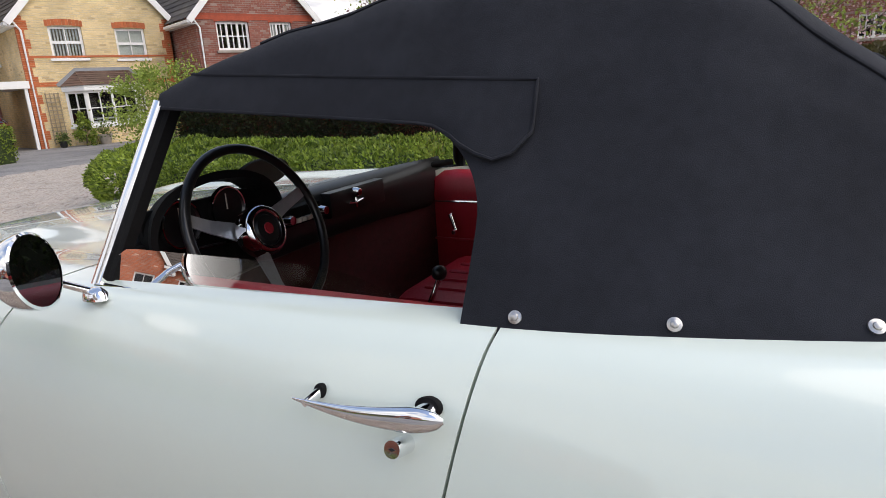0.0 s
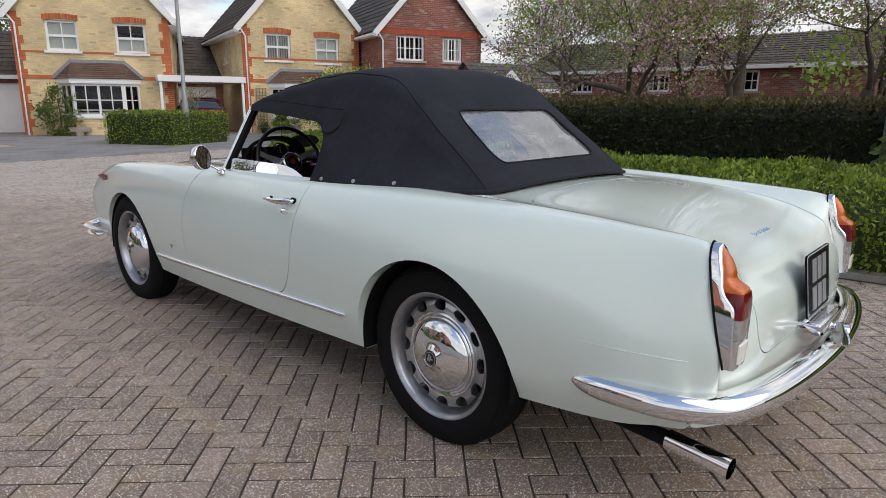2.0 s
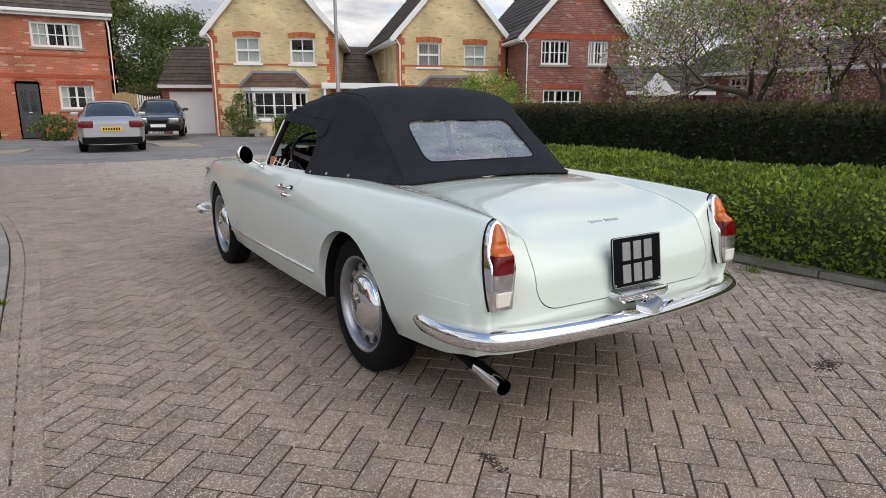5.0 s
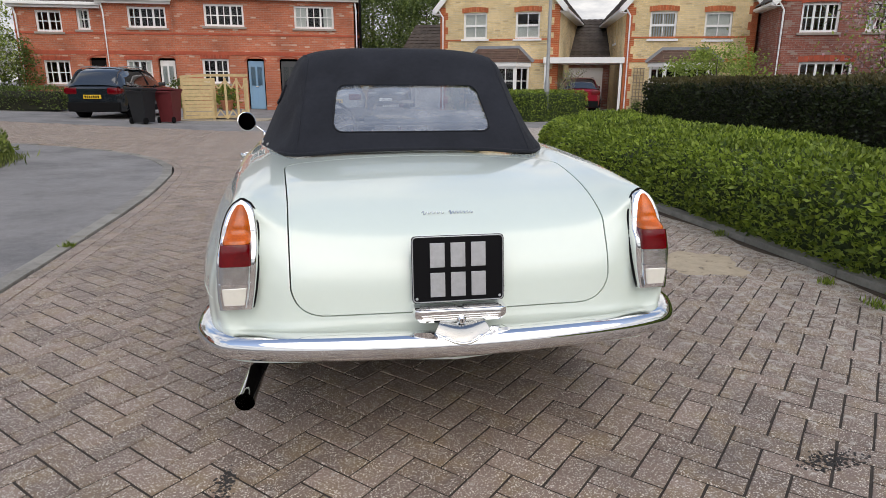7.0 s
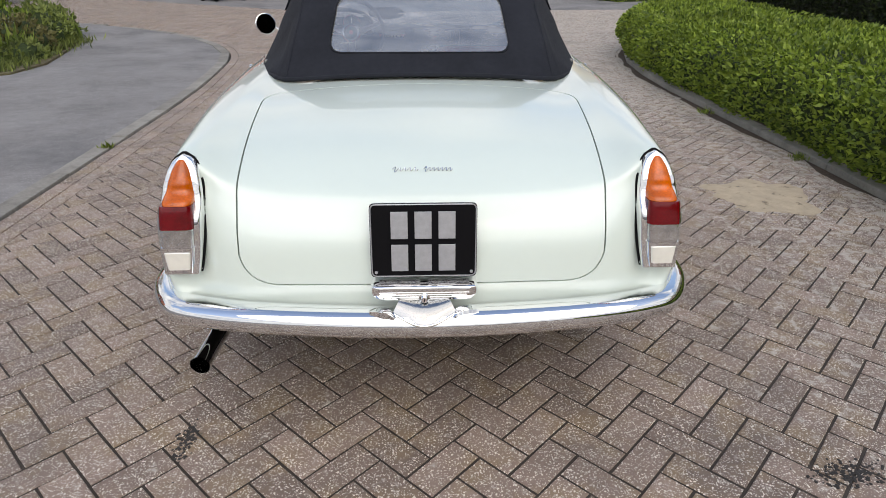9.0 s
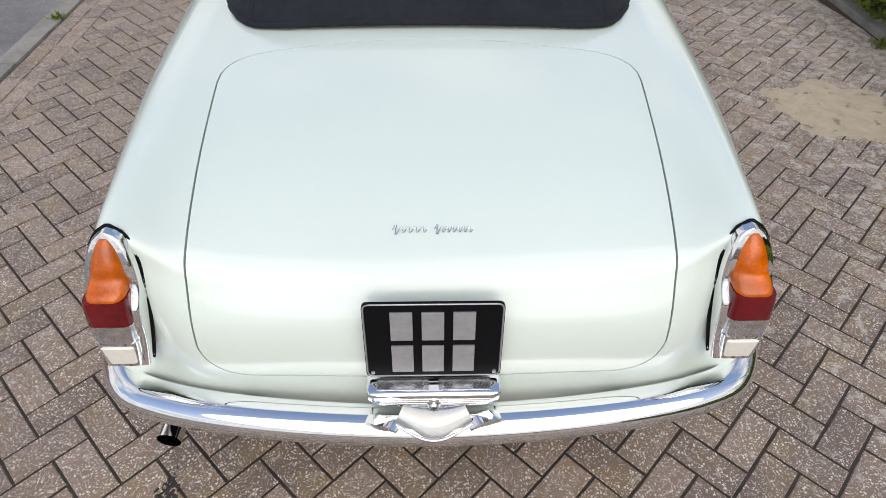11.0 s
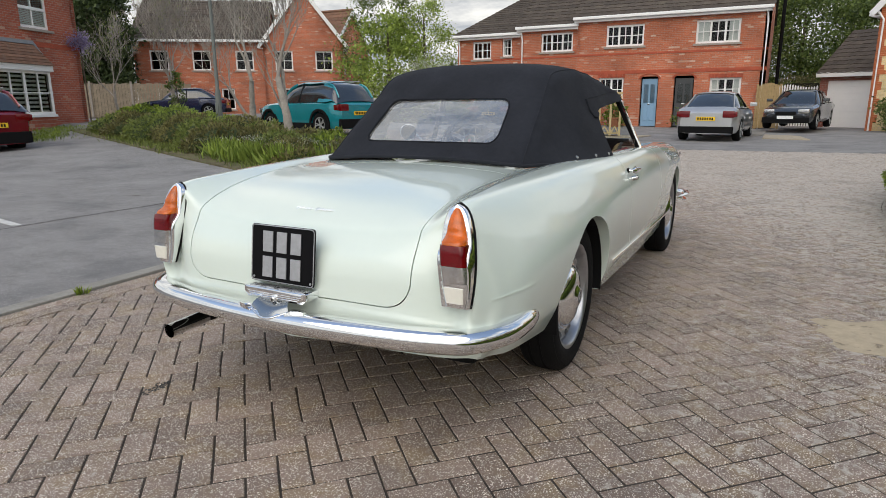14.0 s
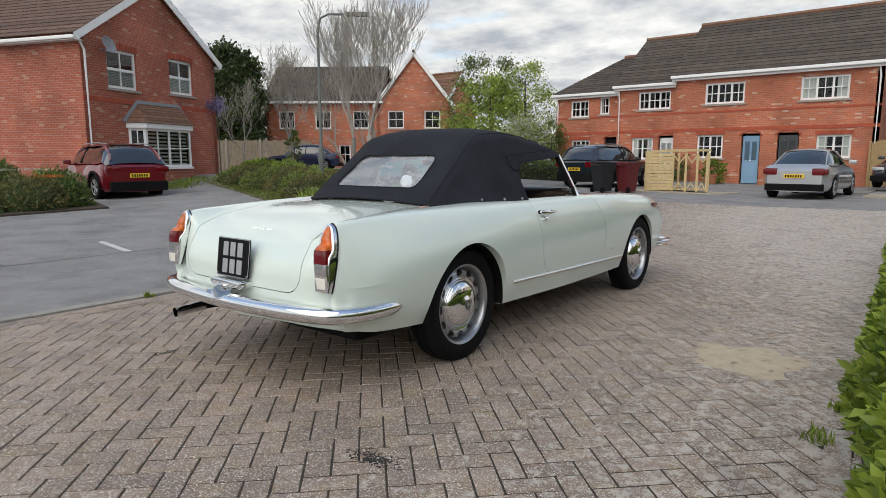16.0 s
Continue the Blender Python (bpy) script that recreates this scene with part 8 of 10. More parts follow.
def mound(label, p, r, h, material, seed, size=(0.05, 0.10), dense=700, group="verge shrubs"):
    """A rounded, ragged shrub: a core with the inner shade in its colour, and leaves over its uneven dome."""
    g = np.random.default_rng(seed)
    z0 = lift(*p) + 0.02
    base = thing("shrub", label, "shrub", group, Matrix.Translation((p[0], p[1], z0)))
    n = int(dense * (2 * math.pi * r * r + 3 * r * h) * 0.6)
    d = g.normal(size=(n, 3))
    d[:, 2] = np.abs(d[:, 2])
    d /= np.linalg.norm(d, axis=1, keepdims=True)
    lump = np.array([1 + 0.22 * noise.noise(Vector(v) * 2.2 + Vector((seed, 0, 0))) + 0.16 * noise.noise(Vector(v) * 6.0 + Vector((0, seed, 0))) for v in d])
    pts = d * lump[:, None] * np.array([r, r, h]) * (1 - g.exponential(0.05, (n, 1)))
    nr = d + np.array([0, 0, 0.3])
    leaves("leaves", pts, size, M[material], base, normals=nr)
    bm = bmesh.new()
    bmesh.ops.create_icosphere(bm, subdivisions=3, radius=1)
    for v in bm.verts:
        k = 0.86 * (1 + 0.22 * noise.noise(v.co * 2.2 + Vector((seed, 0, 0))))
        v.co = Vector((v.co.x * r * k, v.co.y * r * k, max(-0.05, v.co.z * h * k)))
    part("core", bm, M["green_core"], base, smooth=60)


SHRUBS = (
    ((-5.65, 7.55), 0.45, 0.52, "leaf_verge"), ((-5.45, 6.7), 0.42, 0.46, "leaf_shrub"), ((-6.0, 8.3), 0.5, 0.52, "leaf_verge"), ((-5.9, 6.0), 0.45, 0.36, "leaf_shrub"), ((-5.15, 6.1), 0.30, 0.26, "leaf_verge"), ((-6.0, 7.2), 0.5, 0.55, "leaf_lime"),
    ((-6.7, 6.7), 0.55, 0.42, "leaf_shrub"), ((-6.6, 7.7), 0.6, 0.50, "leaf_verge"), ((-7.5, 7.3), 0.65, 0.50, "leaf_verge"), ((-7.6, 8.4), 0.7, 0.48, "leaf_shrub"), ((-8.5, 8.0), 0.7, 0.55, "leaf_shrub"),
    ((-9.3, 8.9), 0.8, 0.55, "leaf_verge"), ((-9.6, 7.7), 0.8, 0.60, "leaf_shrub"), ((-10.6, 8.3), 0.8, 0.66, "leaf_verge"), ((-10.9, 9.6), 0.9, 0.6, "leaf_shrub"), ((-11.9, 8.9), 0.9, 0.66, "leaf_shrub"),
    ((-12.6, 10.2), 1.0, 0.6, "leaf_olive"), ((-13.4, 9.1), 0.9, 0.62, "leaf_verge"), ((-14.4, 10.6), 1.0, 0.7, "leaf_olive"), ((-15.0, 9.7), 0.9, 0.6, "leaf_shrub"), ((-16.4, 10.9), 1.0, 0.7, "leaf_lime"), ((-16.3, 9.9), 0.7, 0.5, "leaf_verge"),
)
for k, (p, r, h, m_) in enumerate(SHRUBS):
    mound("low evergreen shrub on the planted verge", p, r, h, m_, 50 + k)
BED = (((-12.9, 1.0), 0.7, 0.7, "leaf_mid"), ((-13.0, 2.3), 0.75, 0.75, "leaf_shrub"), ((-13.6, 3.2), 0.7, 0.85, "leaf_mid"), ((-14.7, 2.0), 0.9, 1.15, "leaf_mid"), ((-14.8, 3.4), 0.7, 0.8, "leaf_lime"), ((-13.2, -0.6), 0.8, 0.9, "leaf_mid"), ((-15.6, 0.4), 1.0, 1.1, "leaf_shrub"), ((-16.3, 2.4), 0.9, 1.1, "leaf_mid"), ((-14.4, 0.4), 0.8, 0.95, "leaf_mid"))
for k, (p, r, h, m_) in enumerate(BED):
    mound("leafy flowering shrub in the bed by the drive", p, r, h, m_, 80 + k, (0.06, 0.12), 520, "bed shrubs")
hedge("terrace_hedge", "low dark hedge before the terrace", [(-16.0, 21.2), (-9.6, 21.0), (-9.6, 22.2), (-16.0, 22.4)], 0.75, 200, (0.07, 0.12), M["leaf_mid"], 6.0, round_=0.2, rough=0.1, ground=0.25)


def tufts(name, label, spots, count, height, material, seed):
    """Grass blades in tufts round the spots (x, y, spread)."""
    r = np.random.default_rng(seed)
    pts, nr = [], []
    for x, y, s in spots:
        q = r.normal(size=(count, 2)) * s
        pts.append(np.stack([x + q[:, 0], y + q[:, 1], [lift(x + a, y + b) + 0.005 for a, b in q]], 1))
        d = r.normal(size=(count, 3)) * 0.35
        d[:, 2] = 1.0
        nr.append(d)
    o = new(name, leaf_mesh(name, np.concatenate(pts), height, material, long=9.0, normals=np.concatenate(nr) * 3, spread=0.35))
    return tagged(o, label, "grass", kind="stuff")


tufts("verge_grass", "long grass along the verge's edge", [(-6.2 - 0.35 * i + (0.3 if i % 2 else 0), 5.75 + 0.16 * i, 0.22) for i in range(12)] + [(-5.0 - 0.05 * i, 5.3 + 0.40 * i, 0.14) for i in range(7)] + [(-5.4 - 0.3 * i, 5.1 + 0.1 * i, 0.14) for i in range(4)] + [(-10.2 - 0.45 * i, 7.2 + 0.17 * i, 0.22) for i in range(14)], 190, (0.05, 0.17), M["leaf_verge"], 3)
tufts("verge_blades", "taller pale grass blades among the shrubs", [(-6.5, 6.15, 0.10), (-7.2, 6.35, 0.12), (-7.9, 6.65, 0.12), (-7.0, 8.3, 0.25), (-6.4, 8.2, 0.2), (-8.8, 6.95, 0.1), (-6.0, 5.9, 0.10), (-7.5, 6.4, 0.22), (-8.3, 6.7, 0.2), (-5.5, 6.2, 0.12), (-5.8, 7.9, 0.2)], 120, (0.22, 0.50), M["leaf_olive"], 8)
tufts("drive_grass", "lawn strip in front of the red house", [(-16.5 - 0.5 * i, 7.6 + 0.45 * i, 0.4) for i in range(6)], 300, (0.05, 0.14), M["leaf_lime"], 4)
tufts("kerb_weeds", "weeds growing in the paving joints by the kerb", [(-2.29, -0.34, 0.02), (-2.33, 2.1, 0.02), (2.56, 0.02, 0.03), (2.60, 0.42, 0.02), (2.7, 1.7, 0.03), (2.62, 3.1, 0.03)], 60, (0.02, 0.07), M["leaf_lime"], 5)
tufts("bed_flowers", "orange flowers among the shrubs", [(-12.75, 2.75, 0.12)], 160, (0.05, 0.10), M["blossom_orange"], 6).location.z = 0.75
tufts("white_flowers", "small white flowers among the shrubs", [(-13.4 - 0.5 * i, 2.2 + 0.35 * (i % 4), 0.4) for i in range(8)] + [(-13.6 - 0.3 * i, 1.2, 0.3) for i in range(4)], 70, (0.03, 0.06), M["blossom_white"], 7).location.z = 0.9
tufts("verge_flowers", "small white flowers among the verge shrubs", [(-5.6 - 0.3 * i, 6.5 + 0.35 * (i % 3), 0.25) for i in range(10)], 60, (0.025, 0.05), M["blossom_white"], 9).location.z = 0.42
flat("verge_ground", [(-5.2, 4.75), (-4.75, 5.1), (-4.7, 5.8), (-5.0, 7.0), (-5.3, 8.0), (-5.8, 8.8), (-7.6, 9.75), (-12.0, 11.3), (-16.5, 12.6), (-18.2, 9.6), (-13.5, 8.0), (-9.0, 6.25)], 0.04, M["verge_earth"], "rough grass and earth of the planted verge", "verge")
flat("bed_ground", [(-11.9, -3.2), (-11.9, 1.4), (-12.4, 3.8), (-15.0, 4.5), (-18.0, 4.4), (-19.0, -3.2)], 0.05, M["soil"], "brown earth of the flower bed", "soil")
flat("garden_path", [(0.55, 24.6), (1.25, 24.6), (1.15, 21.2), (0.62, 21.2)], 0.03, M["kerb"], "pale slab path to the side gate", "path")
flat("gravel_bed", [(1.18, 19.2), (2.45, 18.8), (2.2, 20.9), (1.2, 21.5)], 0.03, M["gravel"], "pale gravel beside the parked cars", "gravel")
flat("gravel_terrace", [(-5.3, 17.6), (-2.5, 18.3), (-2.2, 19.6), (-5.2, 19.3)], 0.03, M["gravel"], "pale gravel round the timber store", "gravel")


# ---- trees ----
def grow_tree(name, label, p, height, r0, seed, levels=5, spread=0.62, bark="bark_pale", first=0.28, leaf=None, blossom=None, limbs=3, droop=0.0, side=6):
    """A tapered trunk that forks into ever finer limbs, with leaves or blossom along the twigs."""
    rnd = random.Random(seed)
    verts, faces, tips = [], [], []
    base = thing(name, label, "tree")
    z0 = lift(p[0], p[1]) - 0.1

    def limb(a, d, length, r, level):
        nseg = 4 if level < 2 else 3
        k = side if level < 2 else (4 if level < 3 else 3)
        prev = None
        pos, way = Vector(a), Vector(d)
        kids = []
        for s in range(nseg + 1):
            f = s / nseg
            rr = max(0.0052, r * (1 - 0.45 * f) if level < levels else r * (1 - 0.6 * f))
            u = way.cross(Vector((0.3, 0.2, 1))).normalized()
            v = way.cross(u).normalized()
            n = len(verts)
            for q in range(k):
                an = 2 * math.pi * q / k
                verts.append(tuple(pos + (u * math.cos(an) + v * math.sin(an)) * rr))
            if prev is not None:
                for q in range(k):
                    faces.append((prev + q, prev + (q + 1) % k, n + (q + 1) % k, n + q))
            prev = n
            kids.append((pos.copy(), way.copy(), rr))
            if level >= levels - 1:
                tips.append((pos.copy(), way.copy()))
            way = (way + Vector((rnd.gauss(0, 0.12), rnd.gauss(0, 0.12), rnd.gauss(0.03 - droop, 0.08)))).normalized()
            pos = pos + way * length / nseg
        if level < levels:
            for c in range(limbs + (1 if level in (1, 2) else 0)):
                i = nseg if c < 2 else rnd.randint(1, nseg)
                at_, w, rr = kids[i]
                side_ = Vector((rnd.gauss(0, 1), rnd.gauss(0, 1), rnd.gauss(0.15, 0.5))).normalized()
                limb(at_, (w * (1 - spread * 0.5) + side_ * spread).normalized(), length * rnd.uniform(0.62, 0.84), rr * rnd.uniform(0.5, 0.72), level + 1)

    limb((p[0], p[1], z0), (rnd.gauss(0, 0.03), rnd.gauss(0, 0.03), 1), height * first, r0, 0)
    me = bpy.data.meshes.new("trunk")
    me.from_pydata(verts, [], faces)
    me.materials.append(M[bark])
    me.polygons.foreach_set("use_smooth", [True] * len(me.polygons))
    t = new("trunk", me)
    t.parent = base
    for kind, name_ in ((leaf, "crown"), (blossom, "blossom")):
        if kind:
            material, per, size, scatter = kind
            pts = []
            for q, w in tips:
                for _ in range(per if per >= 1 else (1 if rnd.random() < per else 0)):
                    pts.append(q + Vector((rnd.gauss(0, scatter), rnd.gauss(0, scatter), rnd.gauss(0, scatter))))
            leaves(name_, [tuple(v) for v in pts], size, M[material], base, long=1.5)
    return base


CHERRY = dict(bark="bark", spread=0.66, first=0.24, limbs=3, leaf=("leaf_bronze", 2, (0.035, 0.07), 0.18), blossom=("blossom_pink", 3, (0.04, 0.075), 0.13))
grow_tree("cherry_tree", "old cherry tree with pink blossom and green leaves", (9.6, 3.9), 7.0, 0.20, 3, **{**CHERRY, "leaf": ("leaf_olive", 3, (0.04, 0.075), 0.18)})
grow_tree("cherry_tree", "old cherry tree with pink blossom and bronze leaves", (14.6, 5.2), 7.5, 0.22, 4, **CHERRY)
grow_tree("cherry_tree", "old cherry tree with pink blossom and green leaves", (11.6, 1.2), 7.0, 0.19, 5, **{**CHERRY, "leaf": ("leaf_olive", 2, (0.04, 0.075), 0.18)})
grow_tree("cherry_tree", "old cherry tree with pink blossom and bronze leaves", (12.2, -2.6), 6.5, 0.18, 8, **CHERRY)
grow_tree("garden_tree", "young tree with pale green spring leaves", (9.2, 5.9), 6.0, 0.12, 6, leaf=("leaf_olive", 4, (0.035, 0.07), 0.18), blossom=("blossom_white", 0.5, (0.04, 0.07), 0.12), bark="bark", spread=0.6, first=0.26)
grow_tree("garden_tree", "young tree with yellow-green leaves", (13.2, 3.6), 6.4, 0.13, 9, leaf=("leaf_olive", 5, (0.04, 0.075), 0.18), bark="bark", spread=0.6, first=0.28)
BARE = dict(levels=6, spread=0.46, limbs=3, droop=-0.16, bark="bark_pale")
grow_tree("bare_tree", "bare birch-like street tree on the verge", (-8.75, 9.1), 7.0, 0.135, 12, first=0.25, leaf=("leaf_olive", 0.10, (0.02, 0.035), 0.03), **BARE)
grow_tree("bare_tree", "bare street tree with pale bark", (-13.3, 12.6), 6.8, 0.135, 15, first=0.25, **BARE)
grow_tree("bare_tree", "bare street tree with ivy on its trunk", (-19.6, 15.0), 6.4, 0.14, 13, first=0.24, leaf=("leaf_olive", 0.10, (0.03, 0.05), 0.05), **BARE)
grow_tree("bare_tree", "thin bare tree beside the red house", (-24.5, 16.0), 4.8, 0.08, 14, levels=5, spread=0.42, first=0.3, limbs=3, droop=-0.08, leaf=("leaf_olive", 0.3, (0.03, 0.06), 0.08))
grow_tree("blossom_tree", "small tree in white blossom", (-14.0, 25.0), 4.6, 0.10, 16, levels=5, spread=0.6, first=0.25, limbs=3, leaf=("leaf_olive", 1, (0.08, 0.14), 0.2), blossom=("blossom_white", 1, (0.06, 0.11), 0.2))
grow_tree("sapling", "slender bare shrub by the lamp post", (9.3, 22.4), 3.4, 0.05, 17, levels=4, spread=0.35, first=0.2, limbs=3, leaf=("leaf_olive", 0.4, (0.04, 0.06), 0.06))


def clump_tree(name, label, p, height, radius, material, seed, count=5200, size=(0.12, 0.26), cone=False, trunk=0.18, low=0.12, clumps=46):
    """A dense crown made of many leafy clumps on a trunk."""
    r = np.random.default_rng(seed)
    base = thing(name, label, "tree")
    z0 = lift(p[0], p[1])
    pts = []
    for c in range(clumps):
        f = r.uniform(low, 1.0)
        prof = (1 - f) ** 0.8 if cone else math.sqrt(max(0.05, 1 - (2 * f - 1.0) ** 2))
        a = r.uniform(0, 2 * math.pi)
        d = radius * prof * math.sqrt(r.uniform(0.15, 1))
        cx, cy, cz = p[0] + d * math.cos(a), p[1] + d * math.sin(a), z0 + f * height
        s = radius * r.uniform(0.22, 0.40) * (0.5 + 0.5 * prof)
        pts.append(r.normal(size=(count // clumps, 3)) * s * np.array([1, 1, 0.7]) * 0.6 + [cx, cy, cz])
    leaves("crown", np.concatenate(pts), size, M[material], base, long=1.6)
    bm = bmesh.new()
    tube(bm, [(p[0], p[1], z0 - 0.1), (p[0] + 0.05, p[1], z0 + height * 0.4), (p[0], p[1], z0 + height * 0.85)], trunk, 8, taper=[1, 0.7, 0.2])
    part("trunk", bm, M["bark"], base, smooth=60)
    return base


clump_tree("conifer", "tall leafy evergreen beyond the garages", (-1.4, 38.5), 7.4, 3.0, "leaf_verge", 21, count=26000, size=(0.10, 0.22), low=0.05, clumps=130)
clump_tree("conifer", "tall leafy evergreen beyond the garages", (2.4, 40.0), 7.6, 3.0, "leaf_mid", 22, count=26000, size=(0.10, 0.22), low=0.05, clumps=130)
clump_tree("conifer", "tall leafy evergreen beyond the garages", (6.2, 42.0), 7.0, 2.8, "leaf_mid", 23, count=20000, size=(0.10, 0.22), low=0.05, clumps=110)
clump_tree("conifer", "tall dark fir behind the red house", (-32.8, 20.6), 7.6, 2.1, "leaf_fir", 24, count=20000, size=(0.14, 0.30), low=0.03, clumps=130)
clump_tree("conifer", "dark fir behind the board fence", (-35.5, 21.6), 6.8, 2.2, "leaf_fir", 25, count=18000, size=(0.14, 0.30), low=0.03, clumps=120)
clump_tree("conifer", "dark fir behind the board fence", (-38.5, 24.6), 7.2, 2.4, "leaf_fir", 26, count=18000, size=(0.14, 0.30), low=0.03, clumps=120)
clump_tree("bush_tree", "green leafy tree beyond the terrace", (-17.6, 27.5), 5.2, 2.4, "leaf_olive", 27)
clump_tree("bush_tree", "olive spring tree beside the terrace end", (-16.2, 29.0), 6.2, 2.3, "leaf_olive", 45, count=9000, size=(0.07, 0.15))
clump_tree("bush_tree", "olive spring tree beside the terrace end", (-19.5, 30.5), 7.0, 2.6, "leaf_mid", 46, count=9000, size=(0.08, 0.16))
clump_tree("round_shrub", "large rounded pale green shrub", (11.6, 15.9), 2.3, 1.5, "leaf_olive", 28, count=7000, size=(0.06, 0.12), trunk=0.06, low=0.05)
clump_tree("wall_shrub", "climbing shrub against the yellow house", (5.35, 24.9), 1.7, 0.65, "leaf_mid", 29, count=1800, size=(0.06, 0.13), trunk=0.04, low=0.03)
clump_tree("dwarf_conifer", "small conical conifer by the bay window", (12.5, 21.4), 1.15, 0.42, "leaf_lime", 30, count=1800, size=(0.05, 0.10), trunk=0.03, low=0.02, cone=True)
clump_tree("door_shrub", "green shrub by the terrace doors", (-4.9, 26.2), 1.0, 0.5, "leaf_lime", 31, count=900, size=(0.08, 0.16), trunk=0.03, low=0.02)
clump_tree("door_shrub", "green shrub by the terrace doors", (-1.5, 25.6), 0.9, 0.8, "leaf_mid", 32, count=1200, size=(0.08, 0.16), trunk=0.03, low=0.02)
clump_tree("door_shrub", "green shrub by the terrace doors", (-6.6, 26.2), 1.2, 0.6, "leaf_mid", 33, count=900, size=(0.08, 0.16), trunk=0.03, low=0.02)
clump_tree("wall_climber", "leafy climber round the end terrace windows", (-13.3, 26.9), 2.8, 0.9, "leaf_mid", 34, count=2200, size=(0.08, 0.16), trunk=0.04, low=0.1)
wisteria = thing("wisteria", "lilac wisteria on the corner of the red house", "climber")
for k, (x, y, z, n) in enumerate(((6.5, -0.15, 2.95, 500), (6.1, -0.12, 2.85, 300), (6.7, 0.2, 2.8, 400))):
    leaves("blossom_cluster" if k else "blossom", [tuple(MD @ (Vector((x, y, z)) + Vector([RNG.normal() * q for q in (0.20, 0.10, 0.14)]))) for _ in range(n)], (0.05, 0.10), M["blossom_lilac"], wisteria)
bm = bmesh.new()
tube(bm, [MD @ Vector(p) for p in ((6.62, -0.06, -0.6), (6.60, -0.05, 1.2), (6.5, -0.08, 2.8), (6.1, -0.06, 2.85))], 0.025, 6)
part("stem", bm, M["bark"], wisteria)
clump_tree("ivy", "ivy on the trunk of the bare tree", (-19.6, 15.0), 1.9, 0.35, "leaf_mid", 41, count=700, size=(0.07, 0.13), trunk=0.05, low=0.05)
clump_tree("ivy", "ivy climbing from the hedge round the lamp column", (4.60, -0.72), 1.05, 0.28, "leaf_mid", 36, count=700, size=(0.05, 0.11), trunk=0.02, low=0.4)
clump_tree("tall_tree", "tall dark pine behind the cherry trees", (21.0, 6.2), 11.0, 3.0, "leaf_mid", 37, count=3200, low=0.35, trunk=0.3)
clump_tree("tall_tree", "tall leafy tree behind the cherry trees", (19.0, 0.6), 9.5, 3.2, "leaf_olive", 38, count=3200, low=0.2, trunk=0.25)
clump_tree("tall_tree", "tall leafy tree behind the hedge", (17.5, -5.0), 8.5, 3.2, "leaf_olive", 39, count=3000, low=0.15, trunk=0.25)

